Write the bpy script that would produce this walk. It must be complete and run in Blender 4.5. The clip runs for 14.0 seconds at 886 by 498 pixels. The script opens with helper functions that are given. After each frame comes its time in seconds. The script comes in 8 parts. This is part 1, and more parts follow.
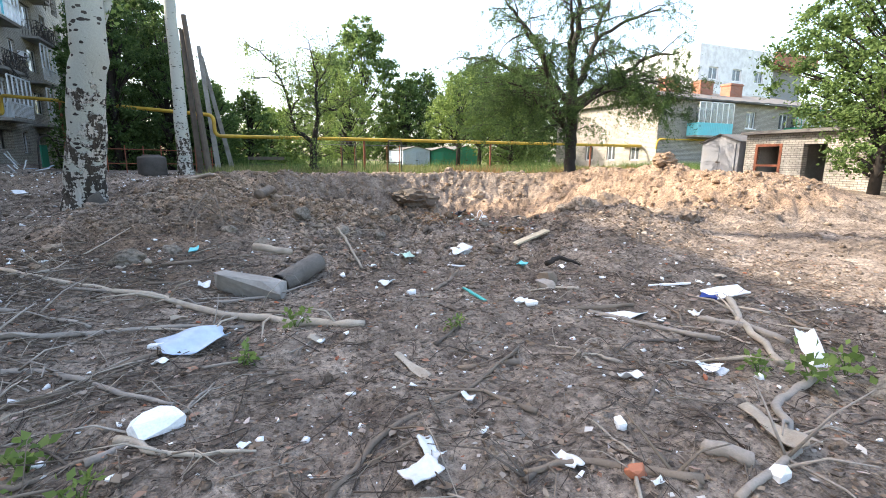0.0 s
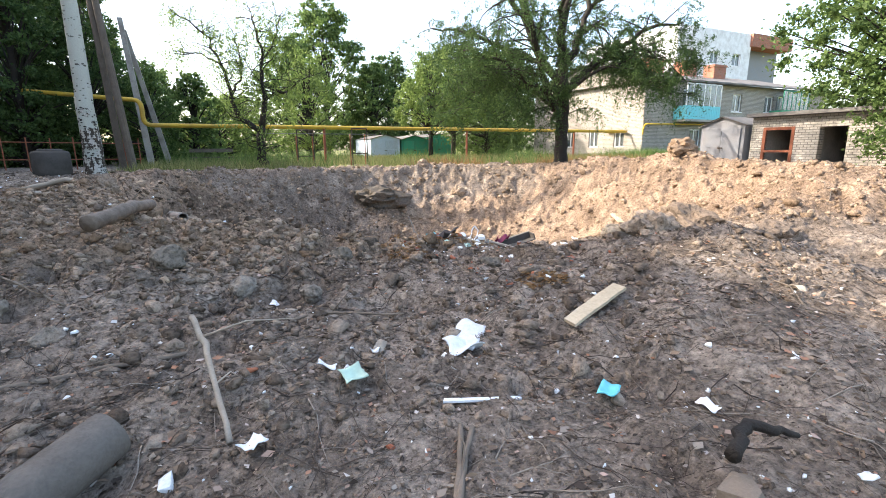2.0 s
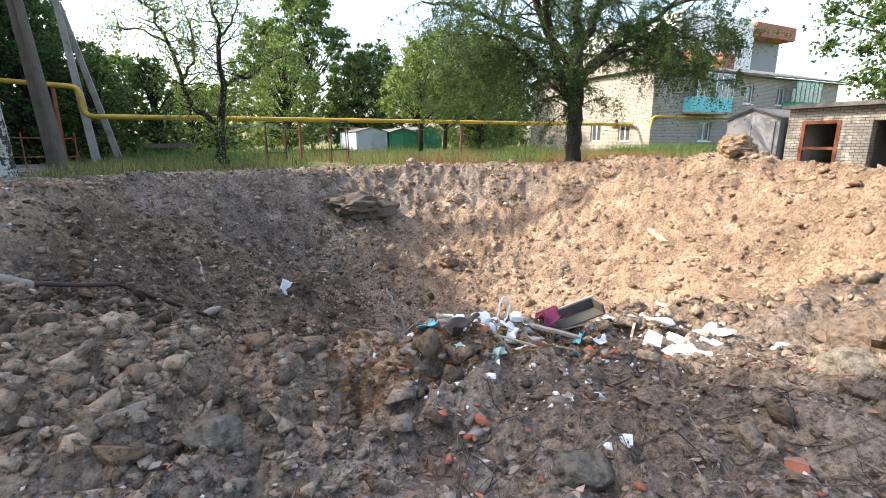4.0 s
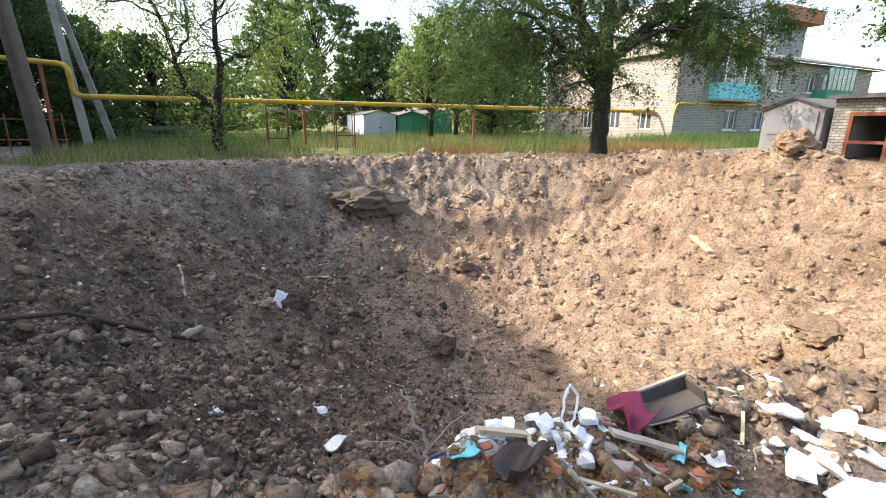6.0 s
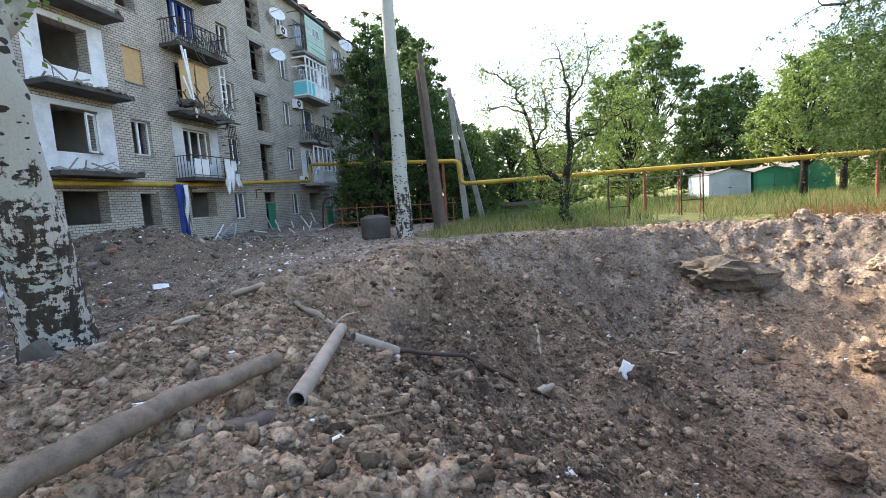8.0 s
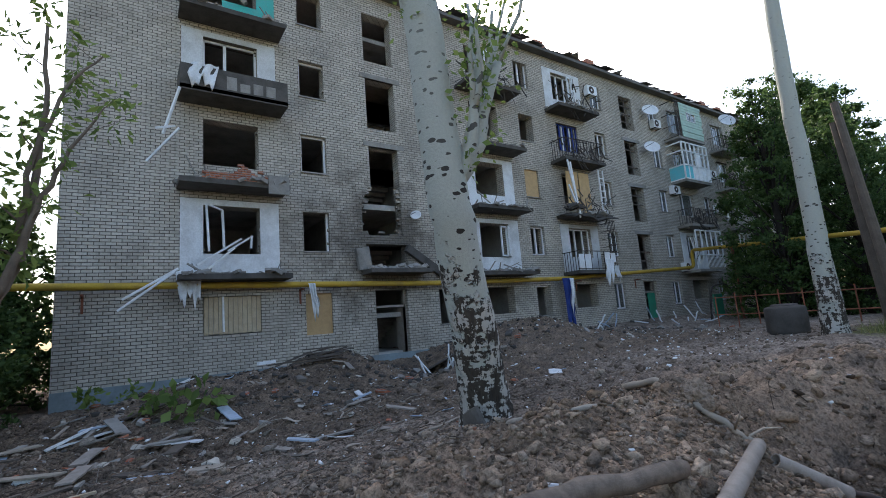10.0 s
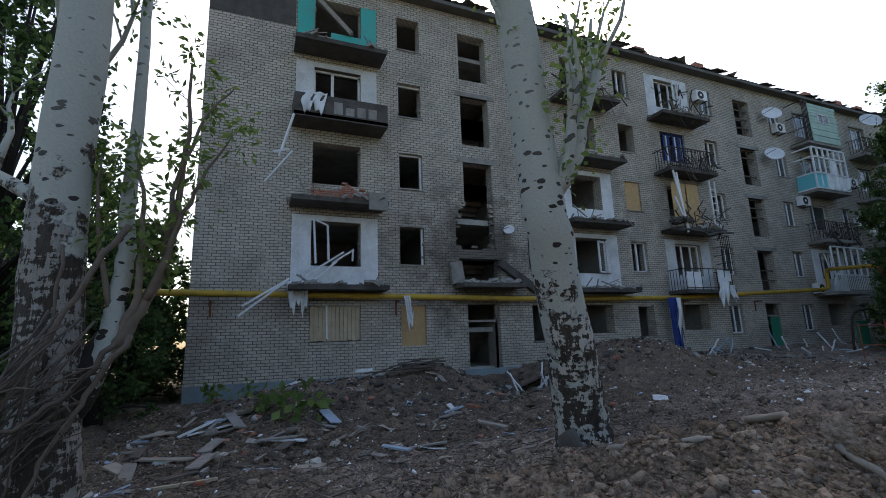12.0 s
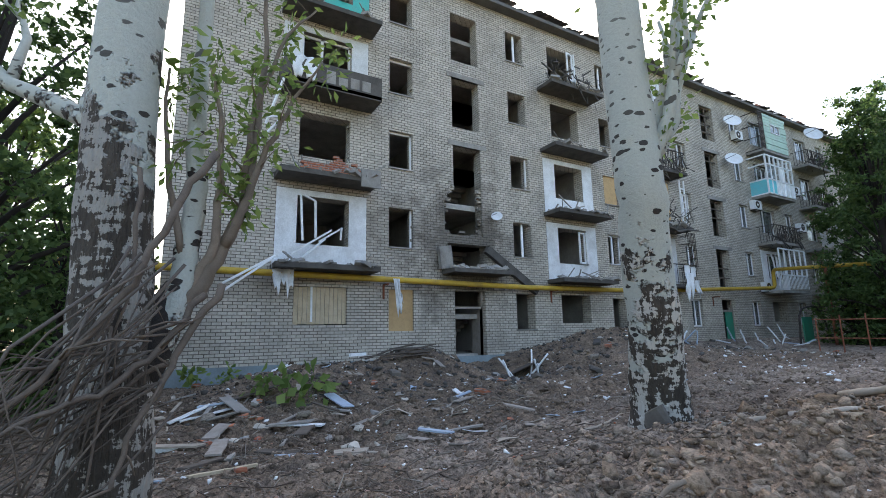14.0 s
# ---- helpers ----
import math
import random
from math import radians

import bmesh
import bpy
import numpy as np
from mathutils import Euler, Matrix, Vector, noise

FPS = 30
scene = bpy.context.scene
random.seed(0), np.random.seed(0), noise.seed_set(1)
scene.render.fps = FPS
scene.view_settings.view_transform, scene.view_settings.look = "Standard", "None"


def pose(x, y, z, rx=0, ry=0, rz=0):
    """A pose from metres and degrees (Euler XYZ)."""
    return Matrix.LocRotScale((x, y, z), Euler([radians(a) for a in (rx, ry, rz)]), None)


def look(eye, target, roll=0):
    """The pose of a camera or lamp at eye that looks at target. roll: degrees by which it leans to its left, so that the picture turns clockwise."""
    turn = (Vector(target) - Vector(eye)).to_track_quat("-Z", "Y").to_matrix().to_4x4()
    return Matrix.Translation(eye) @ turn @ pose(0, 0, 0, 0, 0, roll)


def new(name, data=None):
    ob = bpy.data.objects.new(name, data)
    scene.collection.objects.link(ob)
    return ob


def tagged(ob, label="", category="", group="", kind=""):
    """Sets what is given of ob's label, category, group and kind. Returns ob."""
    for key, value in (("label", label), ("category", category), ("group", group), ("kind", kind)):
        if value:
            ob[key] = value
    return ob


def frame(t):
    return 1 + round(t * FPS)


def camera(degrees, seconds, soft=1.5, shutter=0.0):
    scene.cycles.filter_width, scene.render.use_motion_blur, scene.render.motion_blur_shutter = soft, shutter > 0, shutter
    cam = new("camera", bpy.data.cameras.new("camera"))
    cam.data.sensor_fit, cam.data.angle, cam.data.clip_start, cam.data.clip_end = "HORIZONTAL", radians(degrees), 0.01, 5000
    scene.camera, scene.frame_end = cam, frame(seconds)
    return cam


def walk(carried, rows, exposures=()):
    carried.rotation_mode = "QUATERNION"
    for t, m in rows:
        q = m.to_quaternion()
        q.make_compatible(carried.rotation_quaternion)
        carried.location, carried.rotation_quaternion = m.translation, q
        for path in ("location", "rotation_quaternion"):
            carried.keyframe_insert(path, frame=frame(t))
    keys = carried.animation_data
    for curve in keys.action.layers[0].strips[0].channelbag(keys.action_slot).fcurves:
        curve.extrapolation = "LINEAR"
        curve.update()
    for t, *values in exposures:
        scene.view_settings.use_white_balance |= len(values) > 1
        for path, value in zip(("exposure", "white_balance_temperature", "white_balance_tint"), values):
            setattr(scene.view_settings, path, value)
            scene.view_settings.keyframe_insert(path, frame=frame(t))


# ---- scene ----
import functools

cam = camera(87.2, 14.0, 0.9)
PATH = [
    (0, (0.319, 0.578, 1.607), (1.063, 2.397, 1.235), 0.4),
    (0.5, (0.521, 1.287, 1.648), (1.297, 3.091, 1.268), 0.3),
    (1, (0.74, 1.937, 1.691), (1.54, 3.727, 1.299), 0.0),
    (1.5, (1.012, 2.72, 1.646), (1.837, 4.496, 1.238), -0.0),
    (2, (1.43, 3.477, 1.677), (2.276, 5.24, 1.258), -0.4),
    (2.5, (1.774, 4.121, 1.686), (2.637, 5.874, 1.257), -0.5),
    (3, (2.22, 4.808, 1.728), (3.097, 6.553, 1.296), -0.5),
    (3.1, (2.286, 4.919, 1.745), (3.16, 6.665, 1.311), -0.6),
    (3.2, (2.326, 5.075, 1.754), (3.205, 6.818, 1.321), -0.6),
    (5.3, (2.952, 7.087, 1.954), (3.835, 8.807, 1.443), 0.3),
    (5.5, (2.993, 7.19, 1.968), (3.877, 8.909, 1.452), 0.5),
    (6, (2.968, 7.313, 1.996), (3.819, 9.047, 1.476), 0.5),
    (6.5, (2.911, 7.325, 2.016), (3.613, 9.131, 1.522), 0.1),
    (7, (2.862, 7.293, 2.023), (3.236, 9.213, 1.606), -1.1),
    (7.1, (2.877, 7.267, 2.028), (3.184, 9.206, 1.647), -2.1),
    (7.4, (2.784, 7.291, 2.052), (2.84, 9.261, 1.711), -2.3),
    (7.5, (2.732, 7.291, 2.051), (2.733, 9.265, 1.726), -2.6),
    (8, (2.6, 7.282, 2.069), (2.157, 9.222, 1.868), -4.0),
    (8.5, (2.535, 7.277, 2.08), (1.702, 9.094, 2.002), -4.8),
    (9, (2.545, 7.229, 2.091), (1.361, 8.84, 2.156), -5.4),
    (9.2, (2.545, 7.22, 2.097), (1.24, 8.731, 2.215), -5.5),
    (11.3, (2.386, 7.203, 2.074), (0.585, 7.965, 2.493), -2.0),
    (11.5, (2.398, 7.205, 2.062), (0.594, 7.965, 2.476), -2.0),
    (12, (2.472, 7.186, 2.079), (0.663, 7.947, 2.464), -2.0),
    (12.5, (2.368, 7.016, 2.035), (0.56, 7.79, 2.394), -1.7),
    (13, (2.027, 6.708, 1.979), (0.224, 7.508, 2.309), -1.6),
    (13.5, (1.602, 6.497, 1.889), (-0.171, 7.363, 2.216), -1.3),
    (14, (1.252, 5.975, 1.856), (-0.458, 6.949, 2.209), -1.0),
]
walk(cam, [(t, look(eye, target, roll)) for t, eye, target, roll in PATH], [(0.0, 2.25, 6950, 10), (3.0, 2.05, 6900, 10), (6.0, 1.92, 7000, 10), (7.0, 1.92, 7000, 10), (8.0, 2.25, 6900, 10), (9.2, 2.0, 6700, 10), (11.3, 0.74, 6500, 10), (12.3, 0.78, 6500, 10), (13.0, 1.26, 6650, 10), (14.0, 2.02, 6900, 10)])

# ---- light ----
SUN_DIR = Vector((-0.715, 0.345, 0.615)).normalized()
world = bpy.data.worlds.new("sky")
scene.world = world
world.use_nodes = True
wn = world.node_tree
wn.nodes.clear()
sky = wn.nodes.new("ShaderNodeTexSky")
sky.sky_type, sky.sun_disc = "NISHITA", False
sky.sun_elevation = math.asin(SUN_DIR.z)
sky.sun_rotation = math.atan2(SUN_DIR.x, SUN_DIR.y)
sky.air_density, sky.dust_density, sky.ozone_density = 1.0, 3.0, 1.0
bg = wn.nodes.new("ShaderNodeBackground")
bg.inputs["Strength"].default_value = 0.15
wout = wn.nodes.new("ShaderNodeOutputWorld")
wn.links.new(sky.outputs[0], bg.inputs[0])
wn.links.new(bg.outputs[0], wout.inputs[0])
sun_data = bpy.data.lights.new("sun", "SUN")
sun_data.energy, sun_data.angle, sun_data.color = 1.95, radians(0.55), (1.0, 0.92, 0.82)
sun = new("sun", sun_data)
sun.matrix_world = look(SUN_DIR * 60, (0, 0, 0))


# ---- materials ----
def material(name, rough=0.9, metal=0.0, spec=0.3):
    m = bpy.data.materials.new(name)
    m.use_nodes = True
    nt = m.node_tree
    b = nt.nodes["Principled BSDF"]
    b.inputs["Roughness"].default_value = rough
    b.inputs["Metallic"].default_value = metal
    b.inputs["Specular IOR Level"].default_value = spec
    return m, nt, b


def node(nt, kind, **inputs):
    n = nt.nodes.new(kind)
    for k, v in inputs.items():
        n.inputs[k.replace("_", " ")].default_value = v
    return n


def noise_tex(nt, scale, detail=4.0, rough=0.6, vec=None):
    n = node(nt, "ShaderNodeTexNoise", Scale=scale, Detail=detail, Roughness=rough)
    if vec is not None:
        nt.links.new(vec, n.inputs["Vector"])
    return n.outputs["Fac"]


def ramp(nt, fac, stops):
    r = nt.nodes.new("ShaderNodeValToRGB")
    e = r.color_ramp.elements
    while len(e) < len(stops):
        e.new(0.5)
    for el, (p, c) in zip(e, stops):
        el.position = p
        el.color = (*c, 1) if len(c) == 3 else c
    nt.links.new(fac, r.inputs[0])
    return r.outputs[0]


def mix(nt, fac, a, b, mode="MIX"):
    n = nt.nodes.new("ShaderNodeMix")
    n.data_type, n.blend_type = "RGBA", mode
    for sock, v in ((n.inputs[0], fac), (n.inputs[6], a), (n.inputs[7], b)):
        if isinstance(v, (int, float)):
            sock.default_value = v
        elif isinstance(v, tuple):
            sock.default_value = (*v, 1)
        else:
            nt.links.new(v, sock)
    return n.outputs[2]


def bump(nt, b, height, strength=0.5, dist=0.02):
    n = node(nt, "ShaderNodeBump", Strength=strength, Distance=dist)
    nt.links.new(height, n.inputs["Height"])
    nt.links.new(n.outputs[0], b.inputs["Normal"])


def place(nt, world_space=True):
    if world_space:
        return nt.nodes.new("ShaderNodeNewGeometry").outputs["Position"]
    return nt.nodes.new("ShaderNodeTexCoord").outputs["Object"]


def maths(nt, op, a, b=0.0):
    n = nt.nodes.new("ShaderNodeMath")
    n.operation = op
    for sock, v in ((n.inputs[0], a), (n.inputs[1], b)):
        if isinstance(v, (int, float)):
            sock.default_value = v
        else:
            nt.links.new(v, sock)
    return n.outputs[0]


def worn(name, color, dirt=(0.1, 0.085, 0.07), amount=0.5, scale=3.0, rough=0.8, metal=0.0, vary=0.25, bumpy=0.3):
    """A paint or stuff of one colour with grain, stains and a shade of its own for each object."""
    m, nt, b = material(name, rough, metal)
    pos = place(nt)
    big = noise_tex(nt, scale, 6.0, 0.65, pos)
    fine = noise_tex(nt, scale * 14, 3.0, 0.6, pos)
    mask = ramp(nt, big, [(0.42, (0, 0, 0)), (0.75, (1, 1, 1))])
    mask = maths(nt, "MULTIPLY", mask, amount)
    c = mix(nt, mask, color, dirt)
    rnd = nt.nodes.new("ShaderNodeObjectInfo").outputs["Random"]
    v = maths(nt, "ADD", maths(nt, "MULTIPLY", rnd, vary), 1.0 - vary / 2)
    g = maths(nt, "MULTIPLY", maths(nt, "ADD", maths(nt, "MULTIPLY", fine, 0.5), 0.75), v)
    hv = node(nt, "ShaderNodeHueSaturation")
    nt.links.new(g, hv.inputs["Value"])
    nt.links.new(c, hv.inputs["Color"])
    nt.links.new(hv.outputs[0], b.inputs["Base Color"])
    bump(nt, b, fine, bumpy, 0.01)
    return m


def brick_mat(name, c1, c2, mortar, soot=0.35, width=0.26, row=0.098, blast=None):
    m, nt, b = material(name, 0.92)
    sep = nt.nodes.new("ShaderNodeSeparateXYZ")
    pos = place(nt)
    nt.links.new(pos, sep.inputs[0])
    com = nt.nodes.new("ShaderNodeCombineXYZ")
    nt.links.new(maths(nt, "ADD", sep.outputs[0], sep.outputs[1]), com.inputs[0])
    nt.links.new(sep.outputs[2], com.inputs[1])
    t = node(nt, "ShaderNodeTexBrick", Scale=1.0, Color1=(*c1, 1), Color2=(*c2, 1), Mortar=(*mortar, 1))
    t.inputs["Mortar Size"].default_value = 0.0105
    t.inputs["Mortar Smooth"].default_value = 0.3
    t.inputs["Bias"].default_value = 0.0
    t.inputs["Brick Width"].default_value = width
    t.inputs["Row Height"].default_value = row
    nt.links.new(com.outputs[0], t.inputs["Vector"])
    big = noise_tex(nt, 0.45, 6.0, 0.65, pos)
    fine = noise_tex(nt, 9.0, 4.0, 0.7, pos)
    c = mix(nt, maths(nt, "MULTIPLY", ramp(nt, big, [(0.45, (0, 0, 0)), (0.72, (1, 1, 1))]), soot), t.outputs["Color"], (0.14, 0.12, 0.1))
    if blast:
        dist = nt.nodes.new("ShaderNodeVectorMath")
        dist.operation = "DISTANCE"
        nt.links.new(pos, dist.inputs[0])
        dist.inputs[1].default_value = blast
        near = maths(nt, "SUBTRACT", 1.0, maths(nt, "DIVIDE", dist.outputs["Value"], 4.4))
        grime = maths(nt, "ADD", near, maths(nt, "MULTIPLY", maths(nt, "SUBTRACT", noise_tex(nt, 1.3, 6.0, 0.7, pos), 0.5), 1.6))
        c = mix(nt, maths(nt, "MULTIPLY", ramp(nt, grime, [(0.25, (0, 0, 0)), (0.75, (1, 1, 1))]), 0.75), c, (0.075, 0.062, 0.05))
    c = mix(nt, 0.4, c, ramp(nt, fine, [(0.3, (0.45, 0.43, 0.4)), (0.62, (1.05, 1.05, 1.05))]), "MULTIPLY")
    nt.links.new(c, b.inputs["Base Color"])
    inv = maths(nt, "SUBTRACT", maths(nt, "MULTIPLY", fine, 0.35), t.outputs["Fac"])
    bump(nt, b, inv, 1.0, 0.02)
    return m


def soil_mat():
    m, nt, b = material("soil", 0.97, spec=0.15)
    pos = place(nt)
    big = noise_tex(nt, 0.35, 5.0, 0.6, pos)
    mid = noise_tex(nt, 2.2, 6.0, 0.7, pos)
    fine = noise_tex(nt, 22.0, 5.0, 0.75, pos)
    grit = noise_tex(nt, 90.0, 2.0, 0.6, pos)
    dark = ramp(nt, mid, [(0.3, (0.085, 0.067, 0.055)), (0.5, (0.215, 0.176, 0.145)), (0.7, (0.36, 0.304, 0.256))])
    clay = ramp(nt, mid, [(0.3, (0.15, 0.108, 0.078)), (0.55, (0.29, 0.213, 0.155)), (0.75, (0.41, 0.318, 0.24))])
    # ash tone, which also carries painted shade on the west slope
    ash_shade = ramp(nt, mid, [(0.33, (0.056, 0.041, 0.031)), (0.5, (0.152, 0.113, 0.084)), (0.7, (0.275, 0.21, 0.158))])
    att = nt.nodes.new("ShaderNodeAttribute")
    att.attribute_name = "kind"
    s = nt.nodes.new("ShaderNodeSeparateColor")
    nt.links.new(att.outputs["Color"], s.inputs[0])
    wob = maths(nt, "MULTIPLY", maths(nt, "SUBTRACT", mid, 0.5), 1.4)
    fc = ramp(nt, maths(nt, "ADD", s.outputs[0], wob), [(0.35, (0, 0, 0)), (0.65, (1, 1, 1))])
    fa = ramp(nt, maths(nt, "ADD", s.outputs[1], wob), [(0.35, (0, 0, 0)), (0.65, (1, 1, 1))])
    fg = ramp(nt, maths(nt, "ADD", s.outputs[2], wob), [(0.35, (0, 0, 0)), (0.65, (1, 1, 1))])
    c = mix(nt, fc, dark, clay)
    c = mix(nt, fa, c, ash_shade)
    grass = ramp(nt, mid, [(0.3, (0.06, 0.085, 0.03)), (0.6, (0.17, 0.17, 0.07)), (0.75, (0.28, 0.25, 0.13))])
    c = mix(nt, fg, c, grass)
    c = mix(nt, 0.8, c, ramp(nt, big, [(0.35, (0.68, 0.67, 0.66)), (0.62, (1.2, 1.2, 1.2))]), "MULTIPLY")
    # fine tone contrast and dark flecks paint tiny shadows into the soil's low spots
    c = mix(nt, 0.9, c, ramp(nt, fine, [(0.33, (0.36, 0.33, 0.3)), (0.46, (1.2, 1.17, 1.13)), (0.62, (2.0, 1.95, 1.88))]), "MULTIPLY")
    crumb_shade = noise_tex(nt, 48.0, 3.0, 0.7, pos)
    c = mix(nt, ramp(nt, crumb_shade, [(0.34, (0.7, 0.7, 0.7)), (0.41, (0, 0, 0))]), c, (0.055, 0.042, 0.032))
    c = mix(nt, ramp(nt, grit, [(0.66, (0, 0, 0)), (0.72, (0.5, 0.5, 0.5))]), c, (0.42, 0.39, 0.35))
    nt.links.new(c, b.inputs["Base Color"])
    h = maths(nt, "ADD", fine, maths(nt, "MULTIPLY", grit, 0.35))
    bump(nt, b, maths(nt, "ADD", h, maths(nt, "MULTIPLY", crumb_shade, 0.6)), 1.0, 0.045)
    return m


def clod_mat(name, c1, c2, c3):
    m, nt, b = material(name, 0.97, spec=0.15)
    pos = place(nt)
    isl = nt.nodes.new("ShaderNodeNewGeometry").outputs["Random Per Island"]
    rnd = nt.nodes.new("ShaderNodeObjectInfo").outputs["Random"]
    r = maths(nt, "FRACT", maths(nt, "ADD", isl, rnd))
    c = ramp(nt, r, [(0.0, c1), (0.5, c2), (1.0, c3)])
    fine = noise_tex(nt, 26.0, 4.0, 0.7, pos)
    c = mix(nt, 0.9, c, ramp(nt, fine, [(0.33, (0.42, 0.39, 0.36)), (0.48, (1.05, 1.02, 0.98)), (0.68, (1.45, 1.4, 1.33))]), "MULTIPLY")
    nt.links.new(c, b.inputs["Base Color"])
    bump(nt, b, fine, 1.0, 0.035)
    return m


def leaf_mat(name, dark, light):
    m, nt, b = material(name, 0.6, spec=0.25)
    isl = nt.nodes.new("ShaderNodeNewGeometry").outputs["Random Per Island"]
    patch = noise_tex(nt, 0.7, 2.0, 0.5, place(nt))
    c = ramp(nt, maths(nt, "ADD", maths(nt, "MULTIPLY", isl, 0.6), maths(nt, "MULTIPLY", patch, 0.4)), [(0.15, dark), (0.85, light)])
    nt.links.new(c, b.inputs["Base Color"])
    tr = nt.nodes.new("ShaderNodeBsdfTranslucent")
    nt.links.new(c, tr.inputs[0])
    ms = nt.nodes.new("ShaderNodeMixShader")
    ms.inputs[0].default_value = 0.5
    nt.links.new(b.outputs[0], ms.inputs[1])
    nt.links.new(tr.outputs[0], ms.inputs[2])
    nt.links.new(ms.outputs[0], nt.nodes["Material Output"].inputs[0])
    return m


def poplar_bark(name, rise, pale_flecks=0.9):
    """Pale smooth bark with lens-shaped dark marks, and rough dark bark from the foot upwards."""
    m, nt, b = material(name, 0.85)
    pos = place(nt)
    obj = place(nt, False)
    sep = nt.nodes.new("ShaderNodeSeparateXYZ")
    nt.links.new(obj, sep.inputs[0])
    mp = nt.nodes.new("ShaderNodeMapping")
    mp.inputs["Scale"].default_value = (2.6, 2.6, 7.5)
    nt.links.new(obj, mp.inputs[0])
    flat = noise_tex(nt, 2.2, 4.0, 0.6, mp.outputs[0])
    big = noise_tex(nt, 1.6, 5.0, 0.65, obj)
    fine = noise_tex(nt, 30.0, 4.0, 0.7, obj)
    vo = nt.nodes.new("ShaderNodeTexVoronoi")
    vo.inputs["Scale"].default_value = 1.0
    vm = nt.nodes.new("ShaderNodeMapping")
    vm.inputs["Scale"].default_value = (6.5, 6.5, 12.0)
    nt.links.new(obj, vm.inputs[0])
    nt.links.new(vm.outputs[0], vo.inputs["Vector"])
    dots = maths(nt, "ADD", vo.outputs["Distance"], maths(nt, "MULTIPLY", maths(nt, "SUBTRACT", 0.5, noise_tex(nt, 1.1, 3.0, 0.6, mp.outputs[0])), 1.5))
    dots = maths(nt, "ADD", dots, maths(nt, "MULTIPLY", sep.outputs[2], 0.025))
    marks = ramp(nt, dots, [(0.25, (1, 1, 1)), (0.29, (0, 0, 0))])
    h = maths(nt, "ADD", maths(nt, "MULTIPLY", sep.outputs[2], -0.34), maths(nt, "MULTIPLY", maths(nt, "SUBTRACT", big, 0.5), 2.3))
    foot = ramp(nt, maths(nt, "ADD", h, rise), [(0.47, (0, 0, 0)), (0.53, (1, 1, 1))])
    pale = mix(nt, fine, (0.36, 0.37, 0.32), (0.52, 0.53, 0.47))
    mv = nt.nodes.new("ShaderNodeMapping")
    mv.inputs["Scale"].default_value = (9.0, 9.0, 2.0)
    nt.links.new(obj, mv.inputs[0])
    ridge = noise_tex(nt, 1.6, 4.0, 0.6, mv.outputs[0])
    rough = mix(nt, ridge, (0.013, 0.01, 0.008), (0.11, 0.09, 0.07))
    patch = noise_tex(nt, 1.1, 5.0, 0.7, mv.outputs[0])
    fleck = ramp(nt, maths(nt, "ADD", maths(nt, "MULTIPLY", flat, 0.4), maths(nt, "MULTIPLY", patch, 0.6)), [(0.505, (0, 0, 0)), (0.52, (1, 1, 1))])
    rough = mix(nt, maths(nt, "MULTIPLY", fleck, pale_flecks), rough, (0.58, 0.55, 0.49))
    few = maths(nt, "MULTIPLY", marks, ramp(nt, maths(nt, "MULTIPLY", sep.outputs[2], 0.1), [(0.3, (1, 1, 1)), (0.6, (0.4, 0.4, 0.4))]))
    c = mix(nt, few, pale, (0.04, 0.033, 0.028))
    c = mix(nt, foot, c, rough)
    nt.links.new(c, b.inputs["Base Color"])
    bump(nt, b, maths(nt, "ADD", maths(nt, "MULTIPLY", fine, 0.5), maths(nt, "MULTIPLY", foot, maths(nt, "MULTIPLY", ridge, 3.0))), 0.8, 0.04)
    return m


M = {}
M["soil"] = soil_mat()
M["clod"] = clod_mat("clod", (0.1, 0.078, 0.06), (0.22, 0.172, 0.135), (0.36, 0.295, 0.235))
M["clay_clod"] = clod_mat("clay_clod", (0.19, 0.135, 0.092), (0.29, 0.215, 0.155), (0.44, 0.345, 0.26))
M["ash_clod"] = clod_mat("ash_clod", (0.06, 0.045, 0.033), (0.17, 0.13, 0.098), (0.38, 0.305, 0.24))
M["rock"] = clod_mat("rock", (0.16, 0.14, 0.115), (0.21, 0.185, 0.155), (0.27, 0.24, 0.205))
M["brick"] = brick_mat("silicate_brick", (0.535, 0.48, 0.405), (0.655, 0.595, 0.51), (0.17, 0.148, 0.125), 0.5, blast=(-13.46, 15.2, 5.2))
M["house_brick"] = brick_mat("house_brick", (0.4, 0.37, 0.325), (0.5, 0.465, 0.41), (0.17, 0.155, 0.14), 0.4)
M["red_brick"] = brick_mat("red_brick", (0.42, 0.14, 0.08), (0.52, 0.2, 0.11), (0.35, 0.3, 0.27), 0.2, 0.26, 0.075)
M["white_wall"] = worn("white_wall", (0.78, 0.79, 0.8), (0.3, 0.28, 0.26), 0.5, 1.6)
M["inside"] = worn("inside_wall", (0.46, 0.45, 0.42), (0.16, 0.145, 0.13), 0.8, 0.8)
M["concrete"] = worn("concrete", (0.34, 0.32, 0.29), (0.12, 0.1, 0.085), 0.8, 1.8)
M["burnt"] = worn("burnt_concrete", (0.1, 0.09, 0.08), (0.03, 0.027, 0.024), 0.7, 2.5)
M["plinth"] = worn("plinth", (0.22, 0.27, 0.29), (0.15, 0.14, 0.13), 0.6, 1.0)
M["roof"] = worn("roof_sheet", (0.17, 0.16, 0.15), (0.06, 0.055, 0.05), 0.6, 1.0)
M["wood"] = worn("pale_wood", (0.52, 0.43, 0.3), (0.25, 0.17, 0.1), 0.5, 4.0)
M["board"] = worn("chipboard", (0.6, 0.4, 0.2), (0.3, 0.19, 0.1), 0.4, 5.0)
